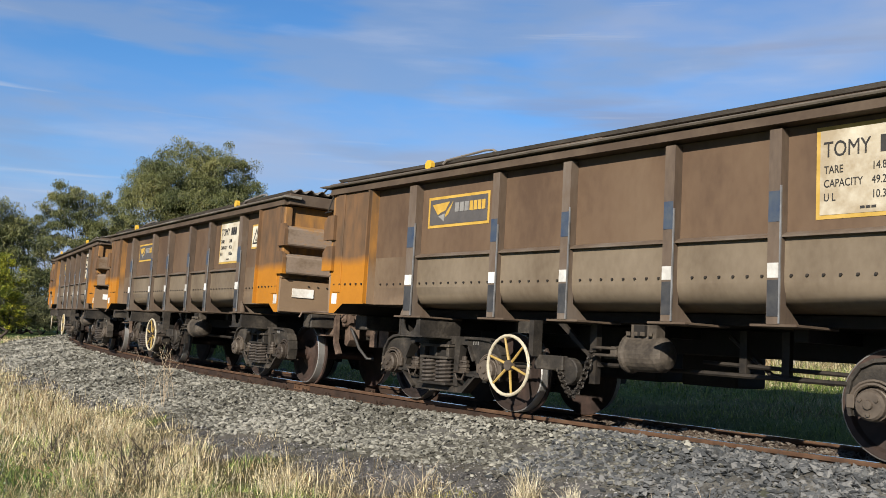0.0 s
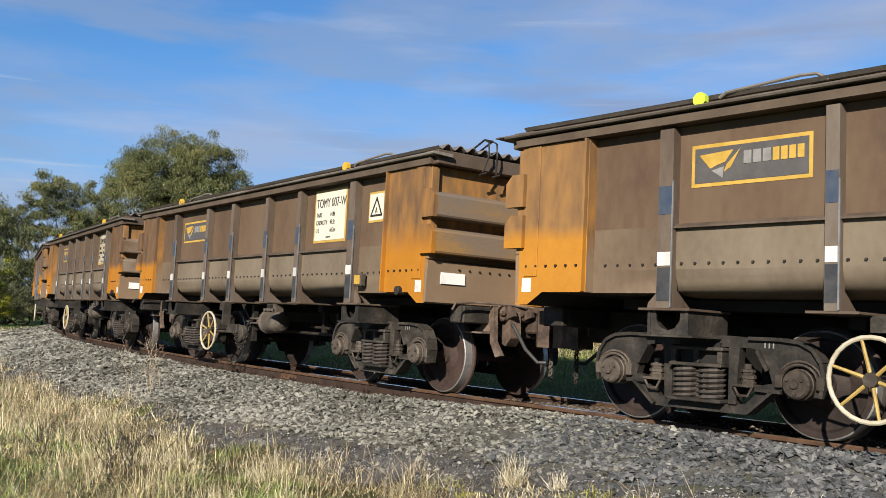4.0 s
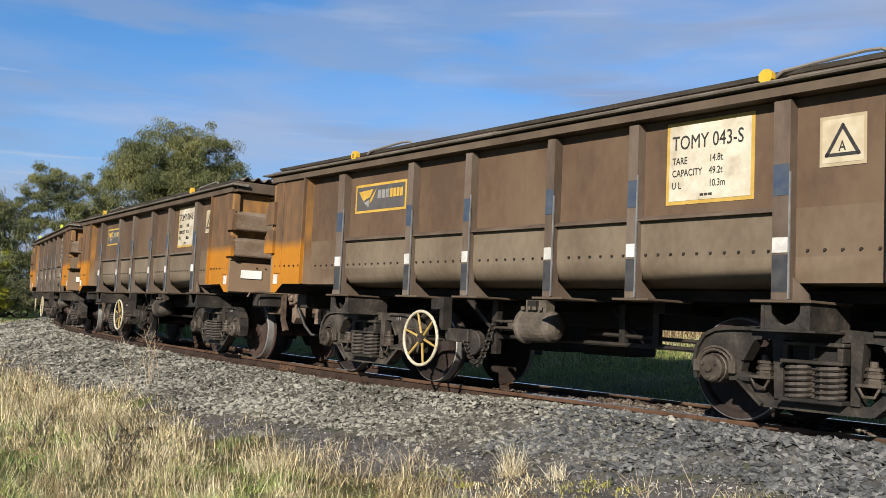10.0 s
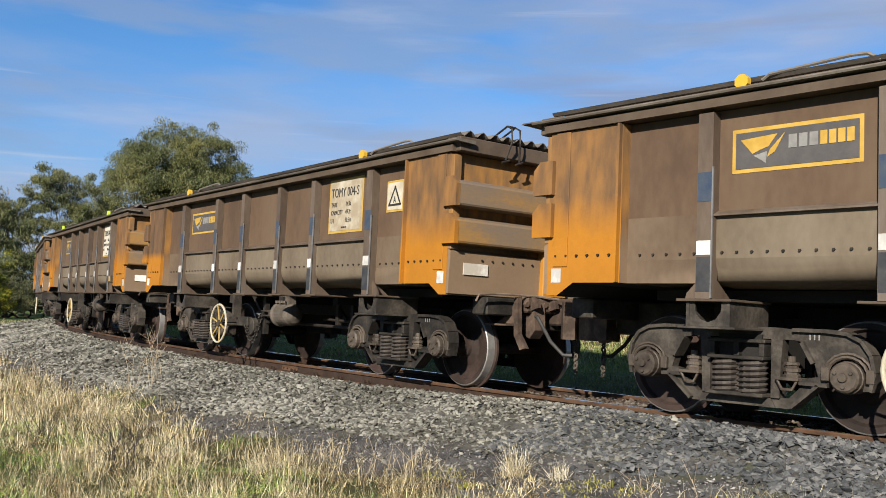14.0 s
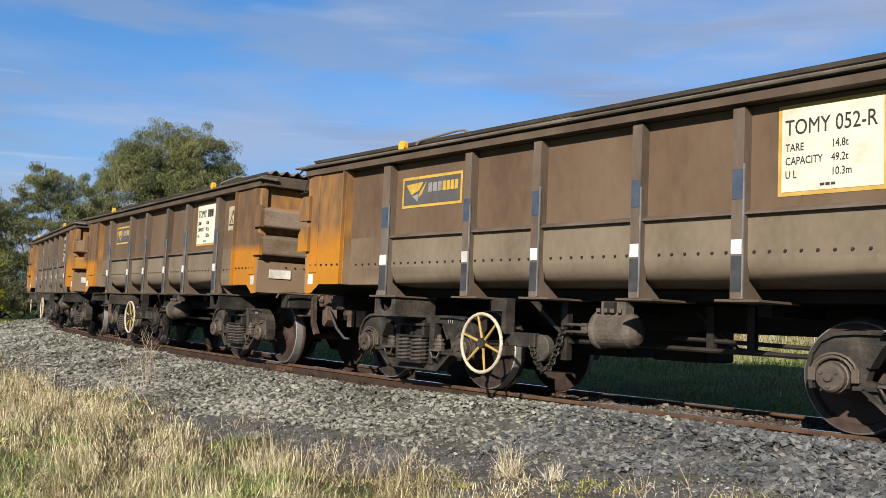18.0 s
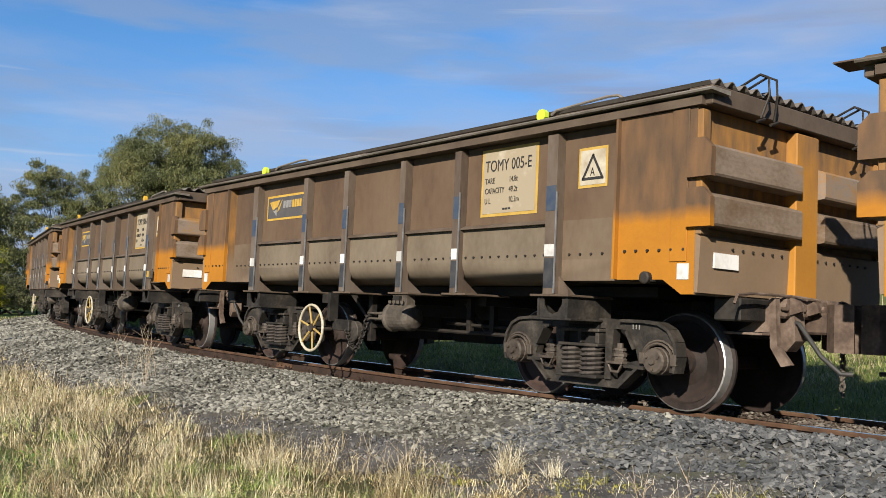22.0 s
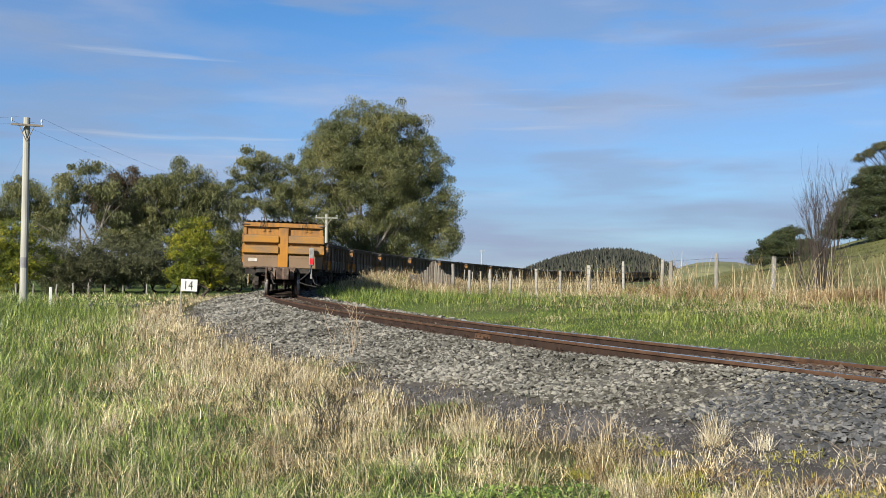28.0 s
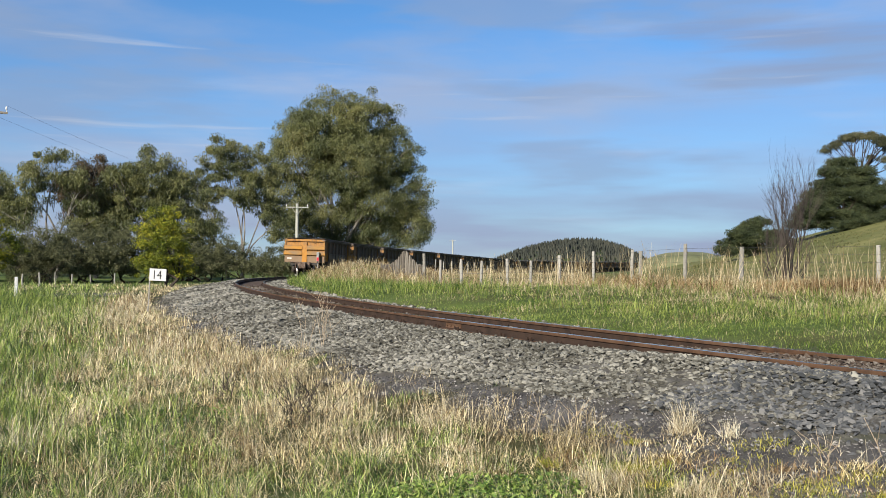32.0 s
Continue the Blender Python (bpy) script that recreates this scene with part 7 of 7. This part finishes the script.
# ---- fences, poles, sign ----
def fence_line(name, posts, label, height, thick, wires, sag=0.0):
    """Posts at plan points with wires strung between them."""
    rnd = random.Random(len(posts))
    f = tagged(new(name), label, "fence")
    tops = []
    for k, (x, y) in enumerate(posts):
        z = float(level(x, y)[0])
        h, w = height * rnd.uniform(0.93, 1.08), thick * rnd.uniform(0.8, 1.25)
        bm = B()
        tube(bm, [(0, 0, -0.2), (rnd.uniform(-.01, .01), 0, h * 0.5), (rnd.uniform(-.03, .03), rnd.uniform(-.02, .02), h)], w, 7, 0.9)
        p = part("post", bm, WOODPOST, f)
        p.location = (x, y, z)
        tops.append((x, y, z, height))
    for k in range(wires):
        bm = B()
        tube(bm, [(x, y - thick * 1.1, z + h * (0.22 + 0.72 * k / max(1, wires - 1))) for x, y, z, h in tops], 0.004, 4)
        part("wire", bm, WIRE, f)
    return f


def by_bearing(rows):
    return [spot(a, d)[:2] for a, d in rows]


fence_line("paddock_fence", by_bearing([(-25, 27), (-20.5, 27), (-15.98, 27.6), (-8.66, 29.5), (-5.48, 31.2), (-2.87, 32.6), (-2.34, 33), (-0.08, 33.6), (2.0, 34.2), (3.72, 34.8), (5.17, 35.5), (6.77, 36), (7.99, 38.5), (9.28, 41), (10.3, 45.5)]), "weathered post and wire paddock fence", 1.22, 0.065, 5)
# close set posts that follow the top of the bank
bank_posts = [(12.9 - 0.105 * k, 46.5, -0.0035 + 0.0140 * math.exp(-((k - 13.5) / 4.6) ** 2)) for k in range(25)]
palisade = tagged(new("lineside_palisade"), "close set weathered fence posts over the bank beside the curve", "fence")
rnd = random.Random(77)
for a, d, rise in bank_posts:
    x, y, z = spot(a, d)
    top = EYE[2] + rise * d + rnd.uniform(-0.04, 0.04)
    bm = B()
    tube(bm, [(0, 0, z - 0.1), (rnd.uniform(-.01, .01), 0, (z + top) / 2), (rnd.uniform(-.03, .03), 0, top)], 0.05 * rnd.uniform(0.8, 1.2), 7, 0.9)
    part("post", bm, GREYPOST, palisade).location = (x, y, 0)
fence_line("field_fence", by_bearing([(7.6, 88), (8.1, 84), (8.6, 80), (9.1, 77), (9.6, 74), (7.2, 93), (6.8, 98), (6.4, 104)]), "far field fence posts", 1.2, 0.06, 0)
fence_line("road_fence", by_bearing([(37.5, 56), (36.6, 56), (35.6, 56.5), (34.7, 57), (33.5, 57), (32.6, 57.5), (31.8, 58), (30.9, 58), (29.9, 58.5), (28.6, 59)]), "low white tipped fence posts along the lane", 0.7, 0.045, 2)
fence_line("bracing_rail", by_bearing([(37.6, 47), (36.6, 47)]), "short strainer posts by the lane", 1.0, 0.1, 1)


def pole(name, yaw, dist, height, arm, label, thick=0.15, base=None):
    x, y, z = spot(yaw, dist)
    t = tagged(new(name), label, "power pole")
    t.matrix_basis = pose(x, y, z, 0, 0, yaw)
    bm = B()
    tube(bm, [(0, 0, -0.3), (0, 0, height * 0.5), (0, 0, height)], thick, 12, 0.78)
    part("shaft", bm, POLEWOOD, t)
    bm = B()
    box(bm, -arm, arm, -0.12 - thick, -0.03 - thick, height - 0.39, height - 0.30, 0.006)
    for q in (-1, 1):
        tube(bm, [(0, -thick - 0.05, height - 1.05), (q * arm * 0.45, -thick - 0.08, height - 0.40)], 0.022, 6)
    part("crossarm", bm, GREYPOST if arm < 0.7 else POLEWOOD, t)
    for q in (-1, 1):
        bm = B()
        lathe(bm, [(height - 0.30, 0.012), (height - 0.22, 0.012), (height - 0.21, 0.032), (height - 0.15, 0.038), (height - 0.10, 0.032), (height - 0.07, 0.012)], "z", (q * arm * 0.92, -0.085 - thick, 0), 10)
        part("insulator", bm, SIGNWHITE, t, "white insulator")
    if thick > 0.12:
        bm = B()
        lathe(bm, [(1.55, thick * 0.965), (1.58, thick * 0.985), (1.95, thick * 0.975), (1.98, thick * 0.95)], "z", (0, 0, 0), 16)
        part("band", bm, material("grey band", [(0.2, 0.2, 0.2), (0.3, 0.3, 0.3)], 5, 0.5), t)
    return (x, y, z + height - 0.08)


p1 = pole("power_pole", 35.2, 43, 7.9, 0.62, "tall grey timber power pole beside the lane", 0.165)
p2 = pole("power_pole", 18.1, 84, 6.9, 1.0, "power pole with a white braced crossarm behind the line", 0.16)
p3 = pole("power_pole", 8.55, 360, 11.5, 1.2, "distant power pole beyond the paddock", 0.3)
lines = tagged(new("power_lines"), "thin power lines strung between the poles", "power line")


def cable(a, b, side, sag):
    a, b = Vector(a), Vector(b)
    w = Vector((b.y - a.y, a.x - b.x, 0)).normalized() * side
    bm = B()
    tube(bm, [a.lerp(b, k / 16) + w - Vector((0, 0, sag * 4 * (k / 16) * (1 - k / 16))) for k in range(17)], 0.004, 4)
    part("cable", bm, WIRE, lines)


for side in (-0.75, 0.75):
    cable(p1, p2, side, 0.9)
    cable(p2, p3, side, 2.0)
    cable(p1, (p1[0] - 60, p1[1] - 12, p1[2] - 0.5), side, 0.8)
cable((p1[0], p1[1], p1[2] - 1.2), (p1[0] - 9, p1[1] + 8, p1[2] - 6), 0, 0.1)

sx, sy, sz = spot(26.2, 24.6)
sign = tagged(new("distance_sign"), "small white sign reading 14 on a thin post", "sign")
sign.matrix_basis = pose(sx, sy, sz, 0, 2.5, 26.2 - 4)
bm = B()
box(bm, -0.245, -0.215, -0.012, 0.012, -0.2, 1.16, 0.003)
part("post", bm, WOODPOST, sign)
bm = B()
box(bm, -0.24, 0.165, -0.022, -0.012, 0.84, 1.145, 0.004)
plate = part("plate", bm, SIGNWHITE, sign, "white enamel plate")
for ch, x, h in (("1", -0.185, 0.23), ("4", -0.06, 0.23)):
    me = lettering(ch, h, "figure")
    me.materials.append(LETTER)
    o = new("figure", me)
    o.parent, o.matrix_basis = plate, pose(x, -0.025, 0.885, 0, 0, 180)
mx, my, mz = spot(33.8, 38)
bm = B()
box(bm, -0.055, 0.055, -0.02, 0.02, -0.1, 0.75, 0.012)
tagged(part("guide_post", bm, SIGNWHITE), "white plastic guide post by the lane", "guide post").matrix_basis = pose(mx, my, mz, 0, 0, 34)


def weed(yaw, dist, seed, height=0.85, stems=6, mat=None, label="dead branching weed stalks by the ballast"):
    x, y, z = spot(yaw, dist)
    rnd = random.Random(seed)
    t = tagged(new("dry_weed"), label, "weed")
    t.matrix_basis = pose(x, y, z - 0.02)
    for k in range(stems):
        bm = B()
        a = rnd.uniform(0, math.tau)
        f = Vector((math.cos(a) * 0.22, math.sin(a) * 0.22, 0)) * rnd.uniform(0.2, 1)
        h = height * rnd.uniform(0.6, 1.1)
        mid = f + Vector((rnd.uniform(-.1, .1), rnd.uniform(-.1, .1), h * 0.55))
        top = mid + Vector((rnd.uniform(-.16, .16), rnd.uniform(-.16, .16), h * 0.45))
        tube(bm, [f, mid, top], 0.0042, 5, 0.5)
        for _ in range(3):
            q = f.lerp(mid, rnd.uniform(0.5, 1)) if rnd.random() < 0.5 else mid.lerp(top, rnd.uniform(0.1, 0.8))
            tube(bm, [q, q + Vector((rnd.uniform(-.15, .15), rnd.uniform(-.15, .15), rnd.uniform(0.06, 0.2)))], 0.0026, 4, 0.5)
        part("stalk", bm, mat or TWIG_PALE, t)


TWIG_PALE = material("bleached stalks", [(0.34, 0.26, 0.17), (0.56, 0.46, 0.33)], 5, 0.8)
weed(17.2, 13.6, 41)
weed(16.2, 14.2, 42, 0.7, 4)
weed(2.5, 7.4, 43, 0.3, 4)
weed(-14.5, 6.2, 44, 0.26, 3)
weed(23.2, 15.0, 45, 0.6, 3)
for yaw, dist, seed, high in ((17.9, 8.3, 46, 0.42), (16.8, 7.9, 47, 0.34), (22.5, 9.4, 48, 0.4)):
    weed(yaw, dist, seed, high, 7, TWIG, "dark dead branching weed in the grass")

# the lane on the camera's side
bm = B()
pts = [(-17.5, 31.0), (-60, 20.0), (-61, 24.5), (-18.5, 35.0)]
row = []
for k in range(25):
    t = k / 24
    e = []
    for a, b in ((pts[0], pts[1]), (pts[3], pts[2])):
        x, y = a[0] + (b[0] - a[0]) * t, a[1] + (b[1] - a[1]) * t
        e.append(bm.verts.new((x, y, float(level(x, y)[0]) + 0.06)))
    row.append(e)
for a, b in zip(row, row[1:]):
    bm.faces.new((a[0], b[0], b[1], a[1]))
bmesh.ops.recalc_face_normals(bm, faces=bm.faces)
tagged(part("lane", bm, material("worn asphalt", [(0.07, 0.065, 0.06), (0.14, 0.125, 0.11)], 1.5, 0.9, 0, 0.3, 60)), "narrow worn asphalt lane through the grass", "road", kind="structure")

# distant wooded hill
hx, hy = -math.sin(radians(1.4)) * 900, math.cos(radians(1.4)) * 900


def mound(x, y):
    u = (x - hx) / 82
    v = (y - hy) / 110
    lean = u - 0.2
    side = np.where(lean < 0, lean / 1.2, lean / 0.8)
    return -9 + 28.5 * np.clip(1 - side ** 2, 0, None) ** 0.9 * np.clip(1 - v * v, 0, None) ** 0.5


mu, mv = np.meshgrid(np.linspace(-1, 1, 31), np.linspace(-1, 1, 21))
vx, vy = hx + mu.ravel() * 82, hy + mv.ravel() * 110
k = (np.arange(20)[:, None] * 31 + np.arange(30)[None]).ravel()
hill = tagged(mesh_part("far_hill", fast_mesh("far_hill", np.stack([vx, vy, mound(vx, vy)], 1), np.stack([k, k + 1, k + 32, k + 31], 1)), PINELEAF), "distant rounded hill under plantation forest", "hill", kind="structure")
r = np.random.RandomState(5)
n = 2600
x, y = hx + r.uniform(-80, 80, n), hy + r.uniform(-105, 60, n)
z = mound(x, y)
ok = z > -6
x, y, z = x[ok], y[ok], z[ok]
ang = np.arange(6) * math.tau / 6
hgt, rad = r.uniform(3.0, 6.5, len(x)), r.uniform(1.1, 1.9, len(x))
ringv = np.stack([x[:, None] + np.cos(ang) * rad[:, None], y[:, None] + np.sin(ang) * rad[:, None], np.repeat(z[:, None] - 0.5, 6, 1)], 2)
tip = np.stack([x, y, z + hgt], 1)[:, None]
v = np.concatenate([ringv, tip], 1).reshape(-1, 3)
b = np.arange(len(x))[:, None, None] * 7
f = (b + np.stack([np.arange(6), (np.arange(6) + 1) % 6, np.full(6, 6)], 1)[None]).reshape(-1, 3)
tagged(mesh_part("far_woods", fast_mesh("far_woods", v, f), material("far conifers", [(0.026, 0.030, 0.024), (0.045, 0.05, 0.038), (0.068, 0.068, 0.05)], 0.02, 0.8, 0, 0, 0.3, 0.2, 0, 0.5)), "dense conifer plantation on the distant hill", "forest", kind="stuff")


# a low grassy ridge beyond the paddock
rx0, ry0 = -math.sin(radians(-5.6)) * 760, math.cos(radians(-5.6)) * 760
mu, mv = np.meshgrid(np.linspace(-1, 1, 31), np.linspace(-1, 1, 13))
vx, vy = rx0 + mu.ravel() * 46, ry0 + mv.ravel() * 60
vz = -10 + 20.2 * np.clip(1 - np.abs(mu.ravel()) ** 2.4, 0, None) ** 0.7 * np.clip(1 - mv.ravel() ** 2, 0, None) ** 0.5 + 0.35 * waves(vx, vy, 18, 9)
k = (np.arange(12)[:, None] * 31 + np.arange(30)[None]).ravel()
me = fast_mesh("far_ridge", np.stack([vx, vy, vz], 1), np.stack([k, k + 1, k + 32, k + 31], 1))
me.shade_smooth()
tagged(mesh_part("far_ridge", me, material("far pasture", [(0.11, 0.125, 0.06), (0.17, 0.18, 0.085), (0.24, 0.23, 0.12)], 0.05, 0.9, 0, 0, 0.6)), "low pale green grassy ridge far off", "hill", kind="structure")
# rough tussocks on the paddock's hill
r = np.random.RandomState(301)
n = 26000
dist, yaw = np.sqrt(r.uniform(48 ** 2, 230 ** 2, n)), np.radians(r.uniform(-31, -5, n))
x, y = -np.sin(yaw) * dist, np.cos(yaw) * dist
s, d, *_ = to_track(x, y)
band = waves(x, y, 22, 302) + 0.6 * waves(x, y, 7, 303)
ok = (d < -17) & (band > np.interp(dist, [50, 120, 230], [0.35, 0.0, -0.1]))
HILLGRASS = material("rough pasture grass", [(0.055, 0.062, 0.017), (0.115, 0.118, 0.038), (0.21, 0.185, 0.085)], 0.1, 0.8, 0, 0, 3, 0.2, 0, 0.6)
for k, (mat, label) in enumerate(((HILLGRASS, "straw coloured tussocks on the paddock hill"), (HILLGRASS, "rough green tussocks on the paddock hill"))):
    f = ok & (np.arange(n) % 5 < 2 if k == 0 else np.arange(n) % 5 >= 2)
    blades("hill_tussock", x[f], y[f], r.uniform(0.10, 0.28, f.sum()) * np.interp(dist[f], [50, 230], [0.8, 1.4]), 0.0009 * dist[f], mat, label, 304 + k, 0.7, 0.9, joints=2)


# ---- a white pickup that drives off behind the train ----
def build_pickup():
    white = material("white car paint", [(0.66, 0.66, 0.64), (0.80, 0.80, 0.78)], 3, 0.3, 0, 0, 20, 0.5)
    glass = material("dark car glass", [(0.02, 0.022, 0.025), (0.04, 0.042, 0.045)], 5, 0.1, 0, 0, 20, 0.6)
    car = tagged(new("pickup_truck"), "white pickup truck driving on the lane behind the line", "pickup truck")
    bm = B()
    prism(bm, [(-2.3, 0.45), (-1.75, 0.45), (-1.6, 0.75), (-1.05, 0.75), (-0.9, 0.45), (0.95, 0.45), (1.1, 0.75), (1.65, 0.75), (1.8, 0.45), (2.25, 0.45), (2.3, 0.75), (2.15, 0.92), (0.95, 0.98), (-2.3, 0.98)], "y", -0.84, 0.84)
    part("body", bm, white, car)
    bm = B()
    prism(bm, [(-0.75, 0.99), (1.15, 0.99), (0.55, 1.46), (-0.62, 1.48)], "y", -0.74, 0.74)
    cab = part("cab", bm, white, car)
    for s in (1, -1):
        bm = B()
        prism(bm, [(-0.55, 1.06), (0.02, 1.06), (0.02, 1.40), (-0.50, 1.40)], "y", min(s * 0.735, s * 0.745), max(s * 0.735, s * 0.745))
        part("side_window", bm, glass, cab)
        bm = B()
        prism(bm, [(0.10, 1.06), (0.92, 1.06), (0.50, 1.40), (0.10, 1.40)], "y", min(s * 0.735, s * 0.745), max(s * 0.735, s * 0.745))
        part("side_window", bm, glass, cab)
        bm = B()
        box(bm, -2.31, -2.29, s * 0.70 - 0.07, s * 0.70 + 0.07, 0.70, 0.92)
        part("tail_lamp", bm, RED, car, "red tail lamp")
    bm = B()
    prism(bm, [(-0.745, 1.08), (-0.765, 1.08), (-0.65, 1.42), (-0.63, 1.42)], "y", -0.60, 0.60)
    part("rear_window", bm, glass, cab)
    bm = B()
    prism(bm, [(1.10, 1.05), (1.12, 1.05), (0.62, 1.43), (0.60, 1.43)], "y", -0.62, 0.62)
    part("windscreen", bm, glass, cab)
    bm = B()
    for s in (1, -1):
        box(bm, -2.30, -0.85, s * 0.84 - 0.03, s * 0.84 + 0.03, 0.98, 1.08, 0.01)
    box(bm, -2.33, -2.29, -0.84, 0.84, 0.62, 1.08, 0.01)
    part("tray", bm, white, car)
    for x in (-1.325, 1.375):
        for s in (1, -1):
            bm = B()
            lathe(bm, [(s * 0.62, 0.24), (s * 0.64, 0.33), (s * 0.80, 0.33), (s * 0.82, 0.22)], "y", (0, 0, 0), 20)
            tyre = part("wheel", bm, RUBBER, car)
            tyre.location = (x, 0, 0.33)
            bm = B()
            lathe(bm, [(s * 0.80, 0.20), (s * 0.825, 0.19), (s * 0.83, 0.06)], "y", (0, 0, 0), 16)
            part("rim", bm, EDGE, tyre)
    return car


pickup = build_pickup()


def drive_pickup():
    way = [(0, 62, 40), (17.0, 62, 40.5), (18.0, 46, 41), (18.8, 34, 46), (19.4, 27.6, 57.5), (19.8, 25.4, 63.5), (20.2, 23.95, 68), (20.6, 23.05, 72), (21.0, 22.2, 76), (21.7, 20.95, 84), (22.5, 19.9, 97), (24.0, 17.0, 125), (26.0, 14.2, 165), (28.0, 13.2, 190), (32.0, 13.1, 192)]
    at = [spot(b, d) for _, b, d in way]
    rows = []
    for k, (t, _, _) in enumerate(way):
        a, b = at[max(0, k - 1)], at[min(len(way) - 1, k + 1)]
        rows.append((t, pose(at[k][0], at[k][1], at[k][2] - 0.04, 0, 0, math.degrees(math.atan2(b[1] - a[1], b[0] - a[0])))))
    walk(pickup, rows)


motions()
